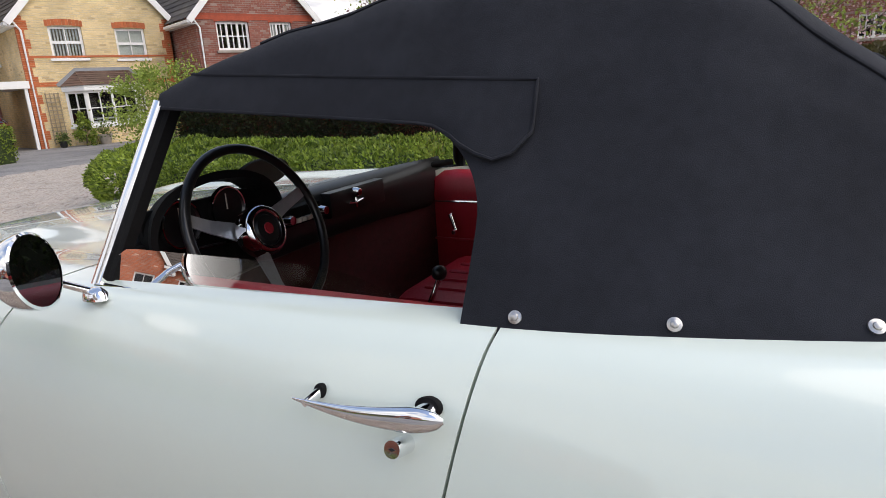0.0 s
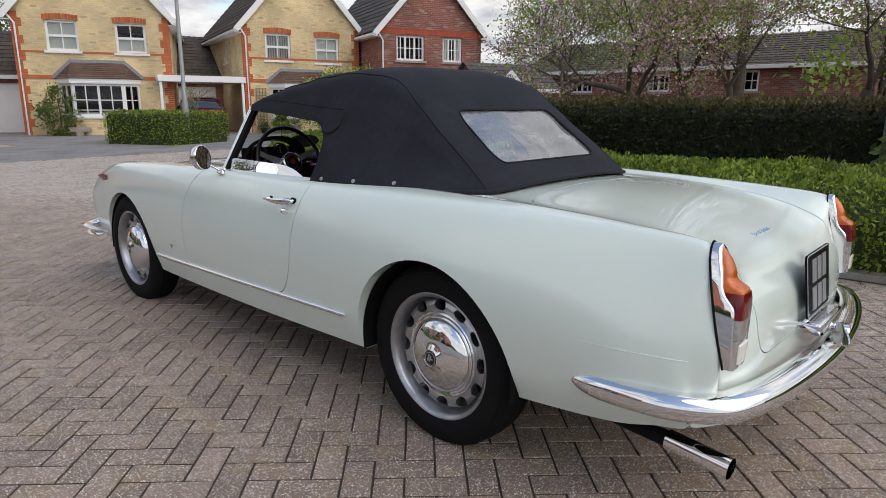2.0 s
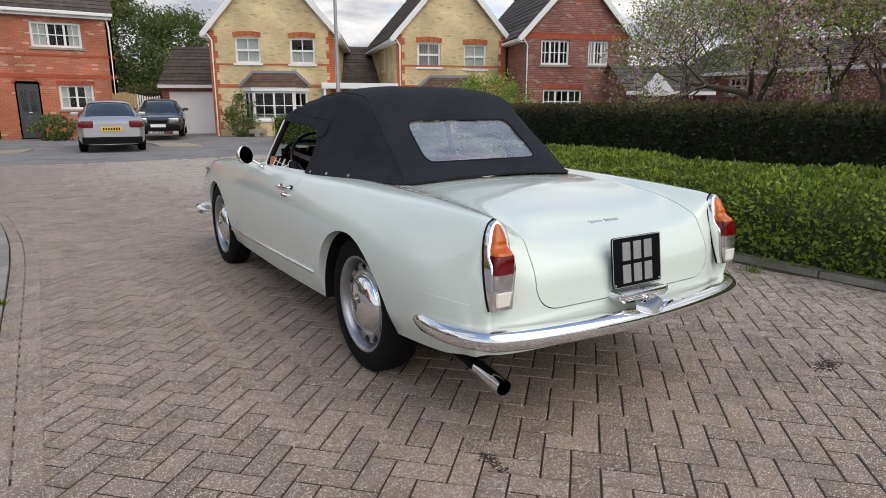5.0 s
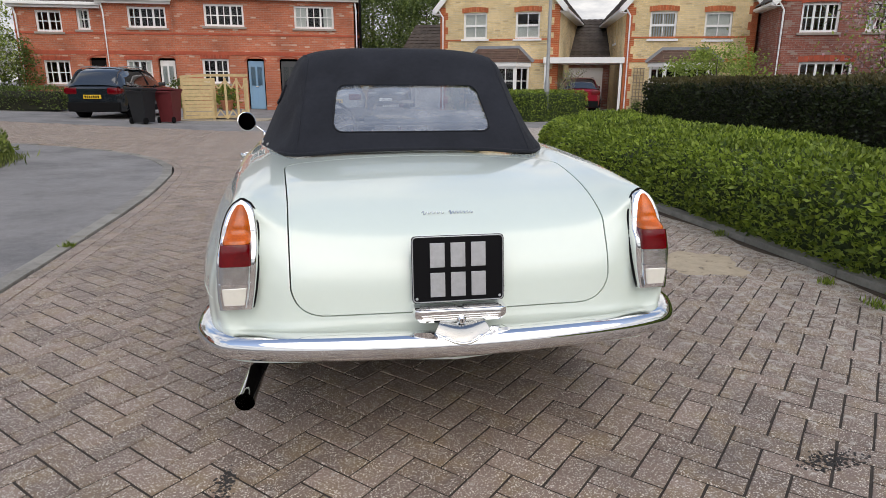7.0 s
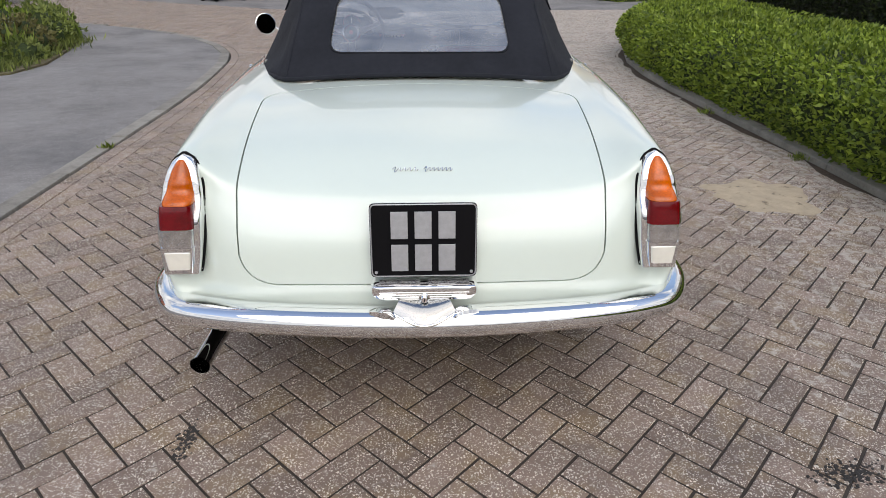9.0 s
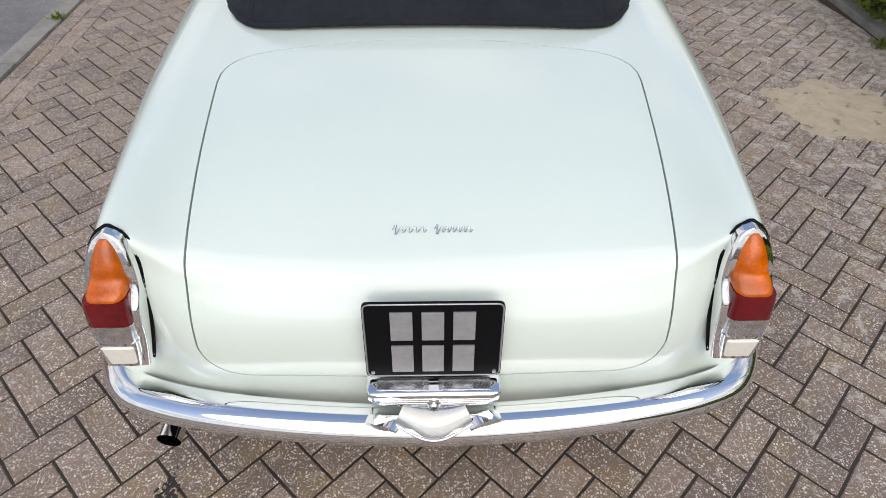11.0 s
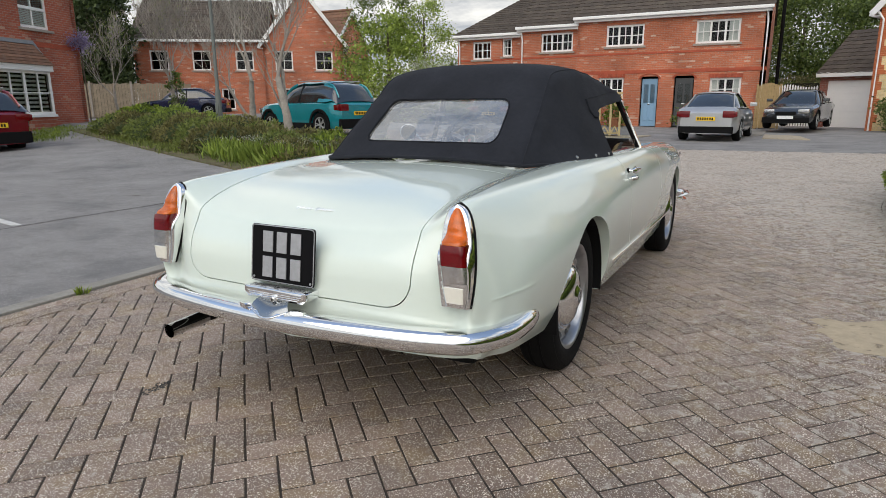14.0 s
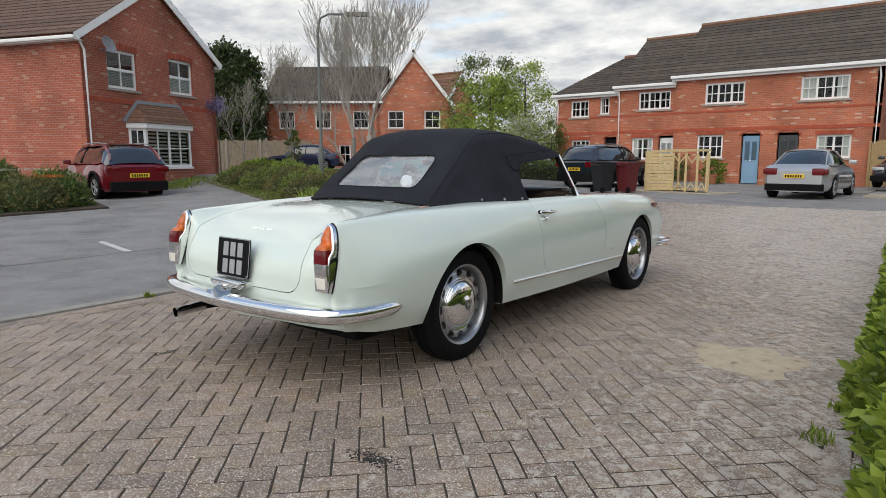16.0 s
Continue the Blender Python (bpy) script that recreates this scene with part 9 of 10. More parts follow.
# ---- parked cars ----
def parked_car(name, label, p, d, z, paint, kind, long_=4.4, wide=1.78, tall=1.45, rear_plate=True, nose_lamps=True):
    """A modern car with its tail at p, pointing along d: lofted body, glasshouse, wheels, lamps and plates."""
    base = thing(name, label, "car", "parked cars", Matrix.Translation((p[0], p[1], z)) @ Matrix.Rotation(math.atan2(d[1], d[0]) - math.pi / 2, 4, "Z"))
    hw = wide / 2
    suv = kind == "suv"
    belt = [(0.0, 0.80), (0.03, 0.93), (0.12, 0.97), (0.30, 0.97), (0.68, 0.92), (0.80, 0.84), (0.95, 0.70), (1.0, 0.55)] if not suv else [(0.0, 0.90), (0.03, 1.00), (0.15, 1.02), (0.35, 1.02), (0.68, 1.00), (0.78, 0.98), (0.94, 0.86), (1.0, 0.66)]
    plan = [(0.0, 0.80), (0.04, 0.92), (0.15, 0.99), (0.5, 1.0), (0.85, 0.97), (0.96, 0.85), (1.0, 0.70)]
    bm = bmesh.new()
    rows = []
    for i in range(41):
        f = i / 40
        b, w = spline(belt, f), hw * spline(plan, f)
        sec = [(0.0, b + 0.01), (0.55, b + 0.008), (0.86, b - 0.015), (0.96, b - 0.07), (1.0, b - 0.22), (0.99, 0.50), (0.97, 0.34), (0.90, 0.24), (0.0, 0.22)]
        right = [bm.verts.new((w * x, f * long_, zz)) for x, zz in sec]
        left = [bm.verts.new((-w * x, f * long_, zz)) for x, zz in sec[1:-1]]
        rows.append(right + left[::-1])
    grid_faces(bm, rows, closed=True)
    bm.faces.new(rows[0])
    bm.faces.new(rows[-1])
    bmesh.ops.recalc_face_normals(bm, faces=bm.faces[:])
    me = bpy.data.meshes.new("work")
    bm.to_mesh(me)
    bm.free()
    wr = 0.33 if not suv else 0.35
    axles = (long_ * 0.20, long_ * 0.80)
    for ay in axles:
        for s in (-1, 1):
            me = boolean(me, turned([(0, (hw - 0.26) * s), (wr + 0.05, (hw - 0.26) * s), (wr + 0.05, (hw + 0.2) * s), (0, (hw + 0.2) * s)], (0, ay, wr), 28))
    me.materials.clear()
    me.materials.append(paint)
    me.polygons.foreach_set("use_smooth", [True] * len(me.polygons))
    me.set_sharp_from_angle(angle=radians(32))
    body_ = new("body", me)
    body_.parent = base
    # glasshouse: stations of (place, height, half-width share)
    if suv:
        roof = [(0.02, 1.02, 0.78), (0.09, tall - 0.15, 0.72), (0.16, tall - 0.03, 0.68), (0.35, tall, 0.68), (0.52, tall - 0.03, 0.68), (0.60, tall - 0.16, 0.72), (0.70, 1.00, 0.82)]
    else:
        roof = [(0.10, 0.96, 0.80), (0.20, tall - 0.20, 0.70), (0.27, tall - 0.05, 0.64), (0.42, tall, 0.63), (0.54, tall - 0.04, 0.64), (0.62, tall - 0.20, 0.70), (0.72, 0.91, 0.82)]
    bm = bmesh.new()
    rows = []
    for i in range(31):
        f = roof[0][0] + (roof[-1][0] - roof[0][0]) * i / 30
        h = spline([(a, b) for a, b, c in roof], f)
        w = hw * spline([(a, c) for a, b, c in roof], f)
        b = spline(belt, f) - 0.03
        top_w = w
        sec = [(0.0, h), (top_w * 0.7, h - 0.015), (top_w * 0.95, h - 0.05), (top_w + (hw * 0.93 - top_w) * 0.5, (h + b) / 2), (hw * 0.93, b)]
        right = [bm.verts.new((x, f * long_, max(zz, b))) for x, zz in sec]
        left = [bm.verts.new((-x, f * long_, max(zz, b))) for x, zz in sec[1:]]
        rows.append(left[::-1] + right)
    grid_faces(bm, rows)
    bmesh.ops.recalc_face_normals(bm, faces=bm.faces[:])
    part("glasshouse", bm, M["car_glass"], base, smooth=50)
    # roof skin and pillars
    bm = bmesh.new()
    rows = []
    for i in range(17):
        f = roof[2][0] + (roof[4][0] - roof[2][0]) * i / 16
        h = spline([(a, b) for a, b, c in roof], f)
        w = hw * spline([(a, c) for a, b, c in roof], f)
        sec = [(-w - 0.012, h - 0.065), (-w * 0.95 - 0.008, h - 0.038), (-w * 0.7, h), (0, h + 0.014), (w * 0.7, h), (w * 0.95 + 0.008, h - 0.038), (w + 0.012, h - 0.065)]
        rows.append([bm.verts.new((x, f * long_, zz)) for x, zz in sec])
    grid_faces(bm, rows)
    bmesh.ops.recalc_face_normals(bm, faces=bm.faces[:])
    part("roof", bm, paint, base, smooth=50)
    for s in (-1, 1):
        for fs in ((roof[2][0], roof[0][0] + 0.02), (0.44, 0.44), (roof[4][0], roof[-1][0] - 0.01)):
            pts = []
            for k in range(6):
                f = fs[0] + (fs[1] - fs[0]) * k / 5
                h = spline([(a, b) for a, b, c in roof], f)
                w = hw * spline([(a, c) for a, b, c in roof], f)
                b = spline(belt, f)
                t = k / 5
                x = w * 0.96 if fs[0] != fs[1] else (w * 0.96) * (1 - t) + hw * 0.93 * t
                zz = (h - 0.045) * (1 - t) + b * t if fs[0] == fs[1] else max(b, h - 0.045)
                pts.append((s * (x + 0.006), f * long_, zz))
            bm = bmesh.new()
            sweep(bm, pts, ring(6, 0.04, 0.022) if fs[0] != fs[1] else ring(6, 0.022, 0.02), up=(1, 0, 0))
            part("pillar", bm, paint if fs[0] != fs[1] else M["matt_black"], base, smooth=60)
    # rear quarter panels, and dark arch and sill cladding
    for s in (-1, 1):
        bm = bmesh.new()
        rows = []
        f0, f1 = (roof[0][0] + 0.005, roof[2][0] + 0.045) if suv else (roof[0][0], roof[2][0] + 0.02)
        for i in range(9):
            f = f0 + (f1 - f0) * i / 8
            h, w, b = spline([(a, q) for a, q, c in roof], f), hw * spline([(a, c) for a, q, c in roof], f), spline(belt, f) - 0.03
            lean = 0.35 * max(0.0, i / 8 - 0.45)
            row = []
            for k in range(5):
                t = min(1.0, k / 4)
                x = (w * 0.95) * (1 - t) + hw * 0.93 * t
                row.append(bm.verts.new((s * (x + 0.010), (f + lean * 0.12 * t) * long_, max(b, (h - 0.05) * (1 - t) + b * t))))
            rows.append(row)
        grid_faces(bm, rows)
        part("quarter_panel", bm, paint, base, smooth=50)
        if suv:
            for ay in axles:
                bm = bmesh.new()
                sweep(bm, [(s * (hw - 0.005), ay + (wr + 0.075) * math.cos(a), wr + (wr + 0.075) * math.sin(a)) for a in [-0.25 + (math.pi + 0.5) * q / 16 for q in range(17)]], [(-0.035, -0.02), (0.035, -0.02), (0.035, 0.02), (-0.035, 0.02)], up=(1, 0, 0))
                bmesh.ops.recalc_face_normals(bm, faces=bm.faces[:])
                part("arch_cladding", bm, M["matt_black"], base)
            bm = bmesh.new()
            lo, hi = sorted((s * (hw - 0.10), s * (hw + 0.012)))
            box(bm, (lo, axles[0] + wr, 0.22), (hi, axles[1] - wr, 0.40), 0.02)
            part("sill", bm, M["matt_black"], base)
    # bumper lower panels
    for y0, y1 in ((-0.02, 0.10), (long_ - 0.12, long_ + 0.01)):
        bm = bmesh.new()
        box(bm, (-hw * 0.86, y0, 0.24), (hw * 0.86, y1, 0.52 if suv else 0.44), 0.04)
        part("lower_bumper", bm, M["matt_black"], base)
    for s in (-1, 1):
        bm = bmesh.new()
        z1 = 0.92 if not suv else 0.98
        box(bm, (min(s * hw * 0.50, s * hw * 0.86), -0.02, z1 - 0.24), (max(s * hw * 0.50, s * hw * 0.86), 0.16, z1 - 0.04), 0.05)
        box(bm, (min(s * hw * 0.72, s * hw * 0.945), 0.02, z1 - 0.22), (max(s * hw * 0.72, s * hw * 0.945), 0.22, z1 - 0.06), 0.05)
        part("tail_light", bm, M["red_lens"], base, "red tail light", smooth=60)
        bm = bmesh.new()
        zf = 0.66 if not suv else 0.76
        box(bm, (min(s * hw * 0.42, s * hw * 0.82), long_ - 0.22, zf - 0.09), (max(s * hw * 0.42, s * hw * 0.82), long_ - 0.03, zf + 0.06), 0.045)
        part("headlight", bm, M["clear_lens"], base, "clear headlight", smooth=60)
        bm = bmesh.new()
        box(bm, (min(s * hw * 0.95, s * (hw + 0.17)), long_ * 0.60, 0.98), (max(s * hw * 0.95, s * (hw + 0.17)), long_ * 0.60 + 0.10, 1.10), 0.04)
        part("door_mirror", bm, paint, base, smooth=60)
        for ay in axles:
            at_ = Matrix.Translation((s * (hw - 0.12), ay, wr))
            bm = bmesh.new()
            lathe(bm, [(r, a * s) for r, a in ((0.21, -0.10), (wr - 0.03, -0.11), (wr, -0.07), (wr, 0.07), (wr - 0.03, 0.105), (0.22, 0.10))], 32, at_)
            tyre_ = part("wheel", bm, M["rubber"], base, smooth=50)
            bm = bmesh.new()
            lathe(bm, [(r, a * s) for r, a in ((0.225, 0.10), (0.205, 0.085), (0.19, 0.04), (0.0, 0.03))], 28, at_)
            part("rim_well", bm, M["matt_black"], tyre_, smooth=50)
            bm = bmesh.new()
            for k in range(5):
                an = 2 * math.pi * k / 5
                for off in (-0.16, 0.16):
                    c1, s1 = math.cos(an + off * 0.2), math.sin(an + off * 0.2)
                    c2, s2 = math.cos(an + off), math.sin(an + off)
                    tube(bm, [at_ @ Vector((0.075 * s, 0.03 * c1, 0.03 * s1)), at_ @ Vector((0.085 * s, 0.21 * c2, 0.21 * s2))], 0.018, 5)
            lathe(bm, [(r, a * s) for r, a in ((0.0, 0.095), (0.04, 0.09), (0.05, 0.07))], 16, at_)
            lathe(bm, [(r, a * s) for r, a in ((0.205, 0.095), (0.222, 0.105), (0.228, 0.098))], 28, at_)
            part("rim", bm, M["galv_pale"], tyre_, smooth=50)
    bm = bmesh.new()
    box(bm, (-0.26, -0.035, 0.60 if not suv else 0.62), (0.26, -0.012, 0.71 if not suv else 0.73), 0.004)
    pl = part("rear_plate", bm, M["plate_yellow"], base, "yellow plate with dark bars")
    for k in range(7):
        bm = bmesh.new()
        zc = 0.655 if not suv else 0.675
        box(bm, (-0.22 + 0.064 * k, -0.039, zc - 0.035), (-0.18 + 0.064 * k, -0.0345, zc + 0.035))
        part("bar", bm, M["matt_black"], pl)
    bm = bmesh.new()
    box(bm, (-0.26, long_ + 0.005, 0.38), (0.26, long_ + 0.03, 0.49), 0.004)
    part("front_plate", bm, M["white_upvc"], base)
    bm = bmesh.new()
    box(bm, (-0.34, long_ - 0.06, 0.52), (0.34, long_ + 0.012, 0.64), 0.03)
    part("grille", bm, M["matt_black"], base)
    if suv:
        for s in (-1, 1):
            bm = bmesh.new()
            tube(bm, [(s * hw * 0.63, long_ * 0.14, tall + 0.0), (s * hw * 0.64, long_ * 0.3, tall + 0.04), (s * hw * 0.64, long_ * 0.5, tall + 0.02)], 0.016, 6)
            part("roof_rail", bm, M["galv_pale"], base)
    return base


def car_paint(name, c, metal=0.3, rough=0.25):
    return mat(name, c, rough, metal=metal, coat=1.0, vary=0.03, scale=4)


P_SILVER = car_paint("silver_paint", (0.48, 0.49, 0.50), 0.6, 0.3)
P_BLACK = car_paint("black_paint", (0.012, 0.016, 0.02), 0.2)
P_NAVY = car_paint("navy_paint", (0.012, 0.02, 0.06), 0.3)
P_RED = car_paint("deep_red_paint", (0.30, 0.006, 0.022), 0.35)
P_MAROON = car_paint("dark_maroon_paint", (0.17, 0.004, 0.014), 0.35)
P_TEAL = car_paint("teal_paint", (0.005, 0.25, 0.30), 0.3)
P_GREY = car_paint("dark_grey_paint", (0.05, 0.055, 0.06), 0.4)
parked_car("saloon_car", "silver saloon parked with its tail to the road", (-0.30, 17.1), (0.07, 0.9976), 0.0, P_SILVER, "saloon", 4.5, 1.74, 1.42)
parked_car("saloon_car", "dark grey saloon parked nose out by the garage", (2.72, 27.6), (-0.21, -0.978), 0.12, P_GREY, "saloon", 4.5, 1.78, 1.42)
parked_car("hatchback_car", "dark red car parked under the carport", tuple((MB @ Vector((-1.75, -0.9, 0)))[:2]), tuple((MB.to_3x3() @ Vector((0, 1, 0)))[:2]), 0.0, P_RED, "suv", 3.9, 1.68, 1.42)
parked_car("suv_car", "black compact crossover parked before the terrace", (-7.35, 17.7), (0.17, 0.985), 0.10, P_BLACK, "suv", 4.25, 1.80, 1.53)
parked_car("suv_car", "metallic red crossover parked by the red house", (-14.5, 5.6), (-0.997, 0.07), 0.04, P_MAROON, "suv", 4.4, 1.80, 1.54)
parked_car("suv_car", "teal compact crossover parked beyond the verge", (-9.3, 12.8), (-0.974, 0.225), 0.2, P_TEAL, "suv", 4.1, 1.76, 1.58)
parked_car("saloon_car", "dark blue car parked beyond the bare trees", (-24.0, 21.9), (-0.8, -0.6), 0.5, P_NAVY, "saloon", 4.3, 1.76, 1.45)


# ---- street lamps ----
def lamp_column(label, p, height, thin=0.05, thick=0.085, swan=None, bands=False):
    z = lift(p[0], p[1])
    base = thing("street_lamp", label, "street lamp", m=Matrix.Translation((p[0], p[1], z)))
    bm = bmesh.new()
    lathe(bm, [(thick, -0.05), (thick, 1.20), (thin + 0.012, 1.30), (thin, 1.34), (thin * 0.8, height)], 12, Matrix.Rotation(radians(-90), 4, "Y"))
    bmesh.ops.recalc_face_normals(bm, faces=bm.faces[:])
    part("column", bm, M["galv"] if bands or swan else M["galv_pale"], base, smooth=40)
    bm = bmesh.new()
    box(bm, (-0.05, -thick - 0.004, 0.35), (0.05, -thick + 0.03, 0.95), 0.006)
    part("access_door", bm, M["galv"], base)
    if swan:
        bm = bmesh.new()
        tube(bm, [(0, 0, height - 0.02), (swan[0] * 0.1, swan[1] * 0.1, height + 0.30), (swan[0] * 0.4, swan[1] * 0.4, height + 0.42), (swan[0], swan[1], height + 0.42)], thin * 0.7, 8)
        part("arm", bm, M["galv"], base, smooth=60)
        bm = bmesh.new()
        box(bm, (-0.10, -0.34, -0.07), (0.10, 0.34, 0.06), 0.05, Matrix.Translation((swan[0] * 1.5, swan[1] * 1.5, height + 0.42)) @ Matrix.Rotation(math.atan2(swan[1], swan[0]) - math.pi / 2, 4, "Z"))
        part("lantern", bm, M["galv"], base, smooth=60)
    if bands:
        for z0, z1, m_ in ((1.36, 1.47, "white_upvc"), (1.47, 1.63, "yellow_band"), (1.66, 1.80, "white_upvc"), (1.83, 1.92, "white_upvc")):
            bm = bmesh.new()
            lathe(bm, [(thin + 0.003, z0), (thin + 0.003, z1)], 12, Matrix.Rotation(radians(-90), 4, "Y"))
            part("band", bm, M[m_], base, smooth=60)
        bm = bmesh.new()
        for k in range(2):
            box(bm, (-thin - 0.012, -0.02, 1.85 + k * 0.03), (-thin - 0.004, 0.02, 1.865 + k * 0.03))
        part("bar", bm, M["matt_black"], base)
    return base


lamp_column("slim grey lamp post by the box hedge", (6.49, 17.16), 6.2, 0.06, 0.085)
lamp_column("grey lamp column with a yellow band in the hedge", (4.70, -0.55), 5.8, 0.062, 0.095, bands=True)
lamp_column("dark lamp post with a swan neck among bare trees", (-12.0, 10.0), 4.75, 0.05, 0.08, swan=(0.62, 0.5))


# ---- bins and timber store ----
def wheelie_bin(label, p, turn, material):
    base = thing("wheelie_bin", label, "bin", "wheelie bins", Matrix.Translation((p[0], p[1], lift(*p))) @ Matrix.Rotation(radians(turn), 4, "Z") @ Matrix.Diagonal((0.86, 0.86, 0.92, 1)))
    bm = bmesh.new()
    lo, hi = [(-0.22, -0.24), (0.22, -0.24), (0.22, 0.24), (-0.22, 0.24)], [(-0.28, -0.33), (0.28, -0.33), (0.28, 0.36), (-0.28, 0.36)]
    rows = [[bm.verts.new((*p_, z)) for p_ in q] for q, z in ((lo, 0.04), (hi, 0.92), ([(x * 1.06, y * 1.06) for x, y in hi], 0.92), ([(x * 1.06, y * 1.06) for x, y in hi], 0.98))]
    grid_faces(bm, rows, closed=True)
    bm.faces.new(rows[0][::-1])
    bm.faces.new(rows[-1])
    bmesh.ops.recalc_face_normals(bm, faces=bm.faces[:])
    part("tub", bm, material, base)
    bm = bmesh.new()
    box(bm, (-0.30, -0.36, 0.98), (0.30, 0.40, 1.05), 0.02, Matrix.Rotation(radians(3), 4, "X"))
    part("lid", bm, material, base)
    bm = bmesh.new()
    tube(bm, [(-0.24, 0.44, 0.96), (0.24, 0.44, 0.96)], 0.016, 8)
    part("handle", bm, material, base)
    for s in (-1, 1):
        bm = bmesh.new()
        lathe(bm, [(0.0, -0.025), (0.10, -0.025), (0.10, 0.025), (0.0, 0.025)], 18, Matrix.Translation((s * 0.25, 0.27, 0.10)))
        part("wheel", bm, M["rubber"], base)
    return base


wheelie_bin("black wheelie bin standing on the tarmac", (-5.55, 16.1), 160, M["bin_black"])
wheelie_bin("maroon wheelie bin beside the black one", (-5.0, 16.75), 165, M["bin_red"])


def timber_store():
    base = thing("log_store", "new pale timber log store with slatted side and open front", "log store", m=Matrix.Translation((-4.9, 18.15, lift(-4.9, 18.2))) @ Matrix.Rotation(radians(12), 4, "Z"))
    for x, y in ((0.0, 0.0), (0.85, 0.0), (1.25, 0.0), (1.60, 0.0), (1.90, 0.0), (0.0, 0.75), (0.95, 0.75), (1.90, 0.75)):
        bm = bmesh.new()
        box(bm, (x - 0.035, y - 0.035, 0.0), (x + 0.035, y + 0.035, 1.28), 0.005)
        part("post", bm, M["timber"], base)
    for k in range(11):
        bm = bmesh.new()
        box(bm, (-0.02, -0.055, 0.04 + 0.112 * k), (0.87, -0.037, 0.14 + 0.112 * k), 0.003)
        part("slat", bm, M["timber"], base)
        bm = bmesh.new()
        box(bm, (-0.055, 0.0, 0.04 + 0.112 * k), (-0.037, 0.77, 0.14 + 0.112 * k), 0.003)
        part("slat", bm, M["timber"], base)
    for x0, x1 in ((0.87, 1.23), (1.27, 1.58), (1.62, 1.88)):
        for a, b in (((x0, 1.20), ((x0 + x1) / 2, 0.95)), ((x1, 1.20), ((x0 + x1) / 2, 0.95)), ((x0, 0.05), ((x0 + x1) / 2, 0.30)), ((x1, 0.05), ((x0 + x1) / 2, 0.30))):
            bm = bmesh.new()
            sweep(bm, [(a[0], -0.01, a[1]), (b[0], -0.01, b[1])], [(-0.02, -0.028), (0.02, -0.028), (0.02, 0.028), (-0.02, 0.028)], up=(0, 1, 0))
            bmesh.ops.recalc_face_normals(bm, faces=bm.faces[:])
            part("brace", bm, M["timber"], base)
    for y in (0.0, 0.75):
        bm = bmesh.new()
        sweep(bm, [(-0.05 + 2.0 * i / 8, y, 1.30 + 0.06 * math.sin(math.pi * min(1, i / 4) / 2)) for i in range(9)], [(-0.03, -0.035), (0.03, -0.035), (0.03, 0.035), (-0.03, 0.035)])
        bmesh.ops.recalc_face_normals(bm, faces=bm.faces[:])
        part("top_rail", bm, M["timber"], base)
    bm = bmesh.new()
    box(bm, (0.02, 0.05, 0.05), (1.86, 0.70, 0.09))
    part("base_board", bm, M["timber"], base)


timber_store()


# ---- fences, trellis, pots ----
fence = thing("picket_fence", "white picket fence by the garage", "fence")
for k in range(15):
    bm = bmesh.new()
    x, top = 1.50 + 0.105 * k, 1.78 + 0.06 * math.sin(math.pi * k / 7)
    sweep(bm, [(x, 30.2, 0.0), (x, 30.2, top - 0.05), (x, 30.2, top)], [(-0.034, -0.012), (0.034, -0.012), (0.034, 0.012), (-0.034, 0.012)], up=(0, 1, 0), scales=[1, 1, 0.25])
    bmesh.ops.recalc_face_normals(bm, faces=bm.faces[:])
    part("picket", bm, M["white_upvc"], fence)
for z in (0.6, 1.25):
    bm = bmesh.new()
    box(bm, (1.45, 30.216, z), (3.05, 30.25, z + 0.08))
    part("rail", bm, M["white_upvc"], fence)
hedge("garden_hedge", "rounded clipped garden hedge behind the picket fence", [(1.5, 31.6), (3.6, 31.6), (3.6, 33.0), (1.5, 33.0)], 2.25, 160, (0.06, 0.11), M["leaf_shrub"], 14.0, round_=0.5, rough=0.15)
fence = thing("panel_fence", "weathered brown board fence beyond the verge", "fence", m=at((-30.5, 18.5, 0.5), (0.62, 0.78)))
for k in range(-6, 34):
    bm = bmesh.new()
    box(bm, (0.15 * k, 0, 0), (0.15 * k + 0.14, 0.03, 1.75 + 0.03 * math.sin(k * 1.7)))
    part("board", bm, M["old_timber"], fence)
for k in range(3):
    bm = bmesh.new()
    box(bm, (1.95 * k + 0.1, -0.06, 0), (1.95 * k + 0.2, 0.0, 1.85), 0.01)
    part("post", bm, M["stone_sill"], fence)
gate = thing("side_gate", "golden brown timber side gate with an arched top", "gate", m=at((0.72, 26.9), (1, 0)))
for k in range(8):
    bm = bmesh.new()
    x = 0.03 + 0.095 * k
    box(bm, (x, 0, 0.04), (x + 0.09, 0.03, 1.72 + 0.13 * math.sin(math.pi * (k + 0.5) / 8)), 0.004)
    part("board", bm, M["gate_timber"], gate)
for x in (-0.05, 0.80):
    bm = bmesh.new()
    box(bm, (x, -0.03, -0.05), (x + 0.075, 0.05, 1.80), 0.006)
    part("post", bm, M["gate_timber"], gate)
trellis = thing("trellis", "dark timber trellis on the yellow house", "trellis", m=MB)
for k in range(4):
    bm = bmesh.new()
    box(bm, (0.42 + 0.13 * k, -0.06, 0.1), (0.45 + 0.13 * k, -0.035, 1.85))
    part("upright", bm, M["old_timber"], trellis)
for k in range(13):
    bm = bmesh.new()
    box(bm, (0.40, -0.075, 0.12 + 0.14 * k), (0.86, -0.058, 0.15 + 0.14 * k))
    part("rung", bm, M["old_timber"], trellis)


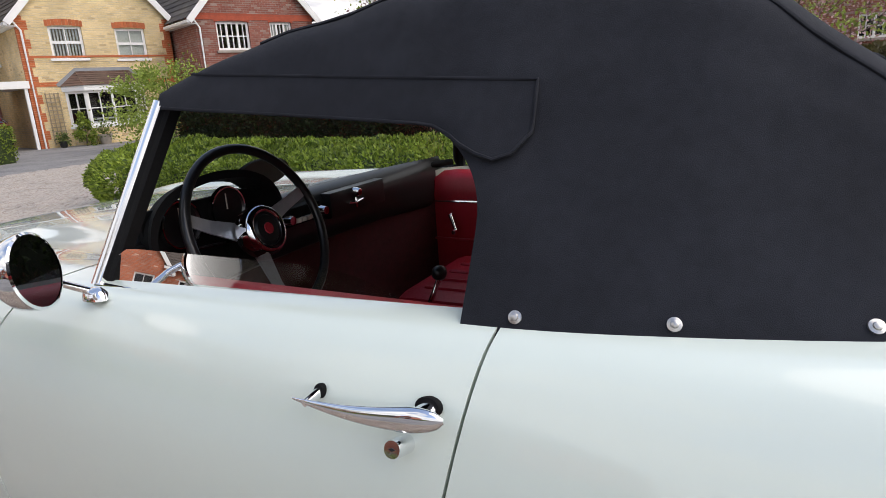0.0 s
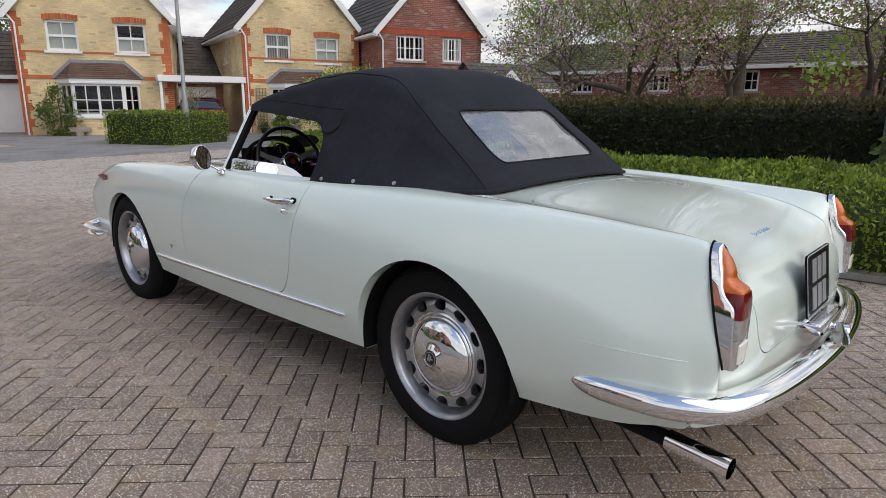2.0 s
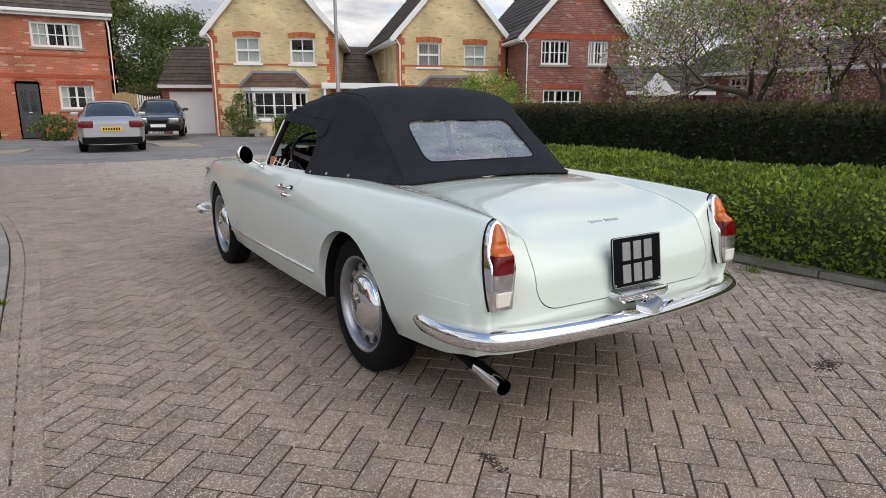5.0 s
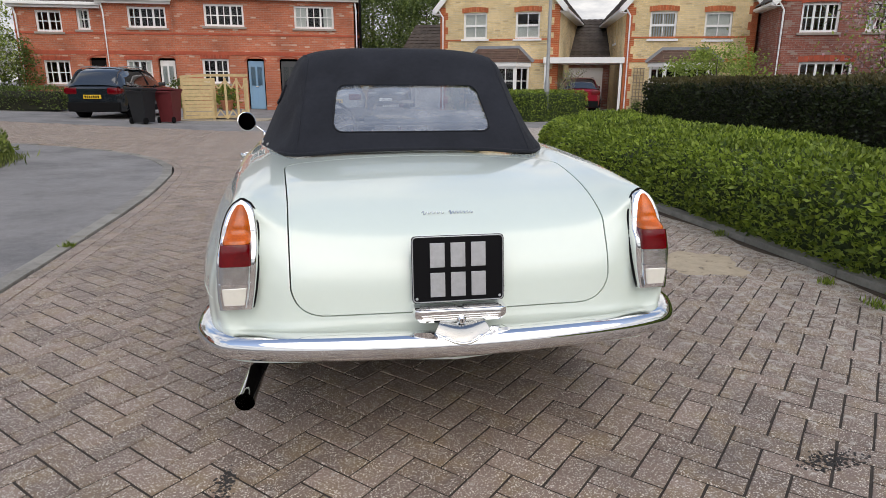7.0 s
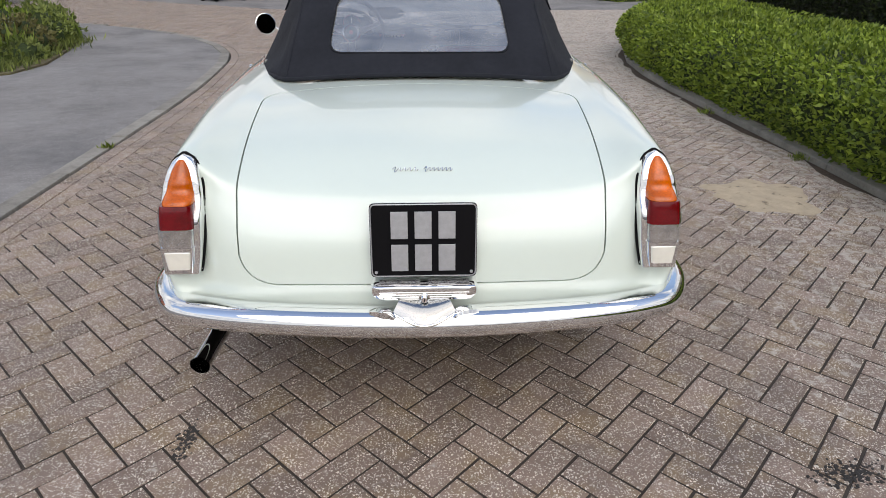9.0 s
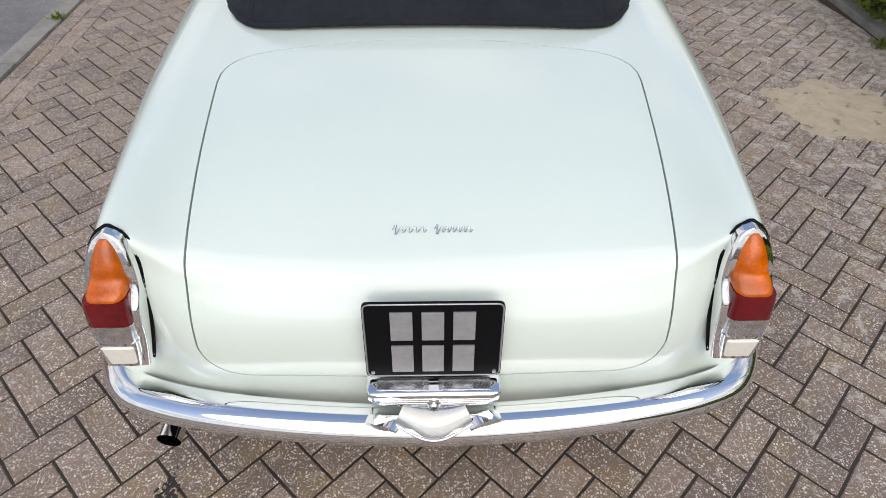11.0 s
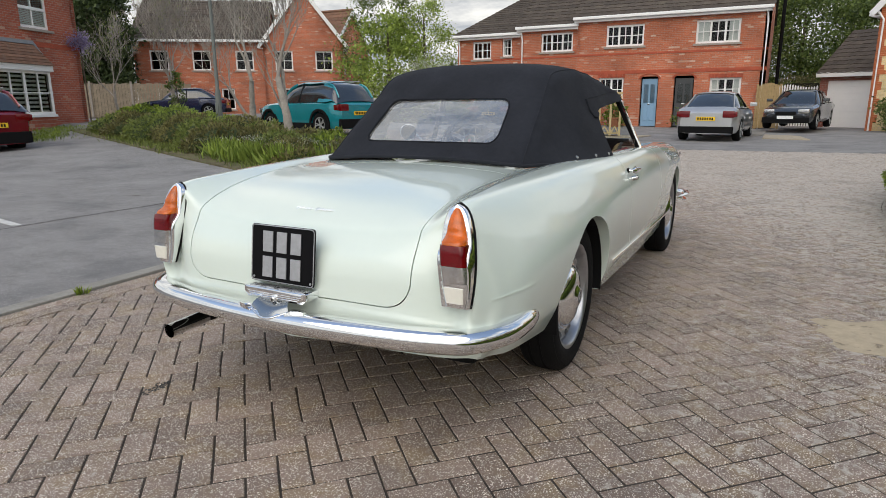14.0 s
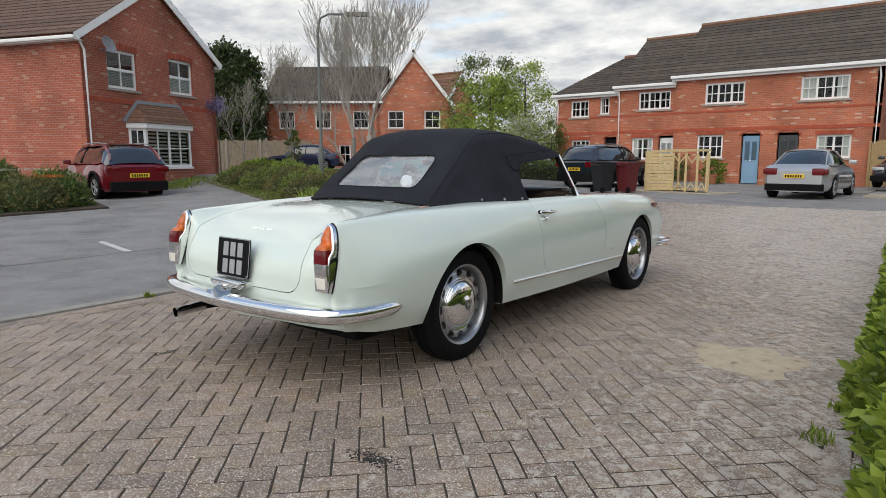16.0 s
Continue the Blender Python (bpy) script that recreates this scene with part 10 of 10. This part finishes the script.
def pot(label, p, r, h, material, z=0.0):
    base = thing("plant_pot", label, "pot", "plant pots", Matrix.Translation((p[0], p[1], z)))
    bm = bmesh.new()
    lathe(bm, [(0.0, 0.0), (r * 0.7, 0.0), (r, h * 0.85), (r * 1.1, h * 0.86), (r * 1.1, h), (r * 0.95, h), (r * 0.9, h * 0.8), (0.0, h * 0.8)], 20, Matrix.Rotation(radians(-90), 4, "Y"))
    bmesh.ops.recalc_face_normals(bm, faces=bm.faces[:])
    part("body", bm, M[material], base, smooth=40)
    pts = RNG.normal(size=(160, 3)) * [r * 0.7, r * 0.7, h * 0.5] + [0, 0, h * 1.3]
    leaves("foliage", pts, (0.06, 0.14), M["leaf_mid"], base)


pot("terracotta pot by the blue door", (-4.75, 25.4), 0.26, 0.42, "terracotta", 0.05)
pot("stone pot beside the conifer", (13.1, 21.2), 0.22, 0.35, "stone_sill")
pot("dark blue pot by the trellis", (12.0, 21.9), 0.14, 0.22, "bin_black")
for x, y in ((5.9, 24.6), (7.6, 23.6)):
    trough = thing("stone_trough", "pale stone trough under the bay window", "trough", "stone troughs", at((x, y), (3.04, -1.56)))
    for z0, z1, w in ((0.0, 0.14, 0.12), (0.14, 0.30, 0.36)):
        bm = bmesh.new()
        box(bm, (-w, -0.14, z0), (w, 0.14, z1), 0.02)
        part("block", bm, M["stone_sill"], trough)

# ---- block paving: 200 x 100 mm pavers at 45 degrees ----
def inside(p, poly):
    x, y = p
    odd = False
    for i in range(len(poly)):
        (ax, ay), (bx, by) = poly[i - 1], poly[i]
        if (ay > y) != (by > y) and x < (bx - ax) * (y - ay) / (by - ay) + ax:
            odd = not odd
    return odd


def paver_unit(lx, ly):
    """Corner points and faces of one chamfered paver, open below."""
    c, h = 0.0022, 0.003
    v = []
    for k, z in ((0.0, -0.02), (0.0, -h), (c, 0.0)):
        v += [(k - lx / 2, k - ly / 2, z), (lx / 2 - k, k - ly / 2, z), (lx / 2 - k, ly / 2 - k, z), (k - lx / 2, ly / 2 - k, z)]
    f = [(8, 9, 10, 11)]
    for r in (0, 4):
        for i in range(4):
            f.append((r + i, r + (i + 1) % 4, r + 4 + (i + 1) % 4, r + 4 + i))
    return v, f


def lay_paving():
    rnd = random.Random(4)
    pitch, a0, b0 = 0.1035, -1.402, 0.236
    field = offset_line(KERB_W, -0.12) + FAR_EDGE[::-1] + offset_line(KERB_E, 0.12)[::-1]
    xs, ys = [p[0] for p in field], [p[1] for p in field]
    spots = []
    c = math.sqrt(0.5)
    for i in range(-260, 260):
        for j in range(-260, 260):
            k = (i - j) % 4
            if k not in (0, 3):
                continue
            a = a0 + pitch * (i + (1.0 if k == 0 else 0.5))
            b = b0 + pitch * (j + (0.5 if k == 0 else 1.0))
            x, y = (a - b) * c, (a + b) * c
            if -15 < x < 15 and -6.5 < y < 18.5 and inside((x, y), field):
                spots.append((x, y, 45 if k == 0 else 135, 0.0))
    # two rows of pavers laid lengthwise along each kerb
    for line, sgn in ((KERB_W, -1), (KERB_E, 1)):
        for row in (0.055, 0.158):
            pts = [Vector((*p, 0)) for p in offset_line(line, sgn * row)]
            need = rnd.uniform(0.05, 0.2)
            for p, q in zip(pts, pts[1:]):
                d, k = (q - p).length, 0.0
                while d - k > need:
                    k += need
                    s = p.lerp(q, k / d)
                    if -15 < s.x < 15 and -6.5 < s.y < 18.5:
                        spots.append((s.x, s.y, math.degrees(math.atan2(q.y - p.y, q.x - p.x)), 0.0045))
                    need = 0.2055
                need -= d - k
    uv, uf = paver_unit(0.1992, 0.0957)
    me = bpy.data.meshes.new("paver")
    me.from_pydata(uv, [], uf)
    me.materials.append(M["paver"])
    verts, faces, shown = [], [], 0
    unit = [Vector(p) for p in uv]
    for x, y, ang, up in spots:
        z = lift(x, y) + up + 0.001 + rnd.uniform(-0.001, 0.0012) + 0.002 * noise.noise(Vector((x * 0.6, y * 0.6, 2.0)))
        m = Matrix.Translation((x, y, z)) @ Euler((rnd.gauss(0, 0.004), rnd.gauss(0, 0.004), radians(ang) + rnd.gauss(0, 0.008))).to_matrix().to_4x4()
        if -1.55 < x < 1.55 and -2.25 < y < -0.35 and shown < 300:
            o = new("paver", me)
            o.parent, o.matrix_basis = road, m
            shown += 1
        else:
            n = len(verts)
            verts += [tuple(m @ p) for p in unit]
            faces += [tuple(n + q for q in f) for f in uf]
    rest = bpy.data.meshes.new("paver_field")
    rest.from_pydata(verts, [], faces)
    rest.materials.append(M["paver_field"])
    o = new("paver_field", rest)
    o.parent = road
    tagged(o, "herringbone block pavers", kind="stuff")


lay_paving()
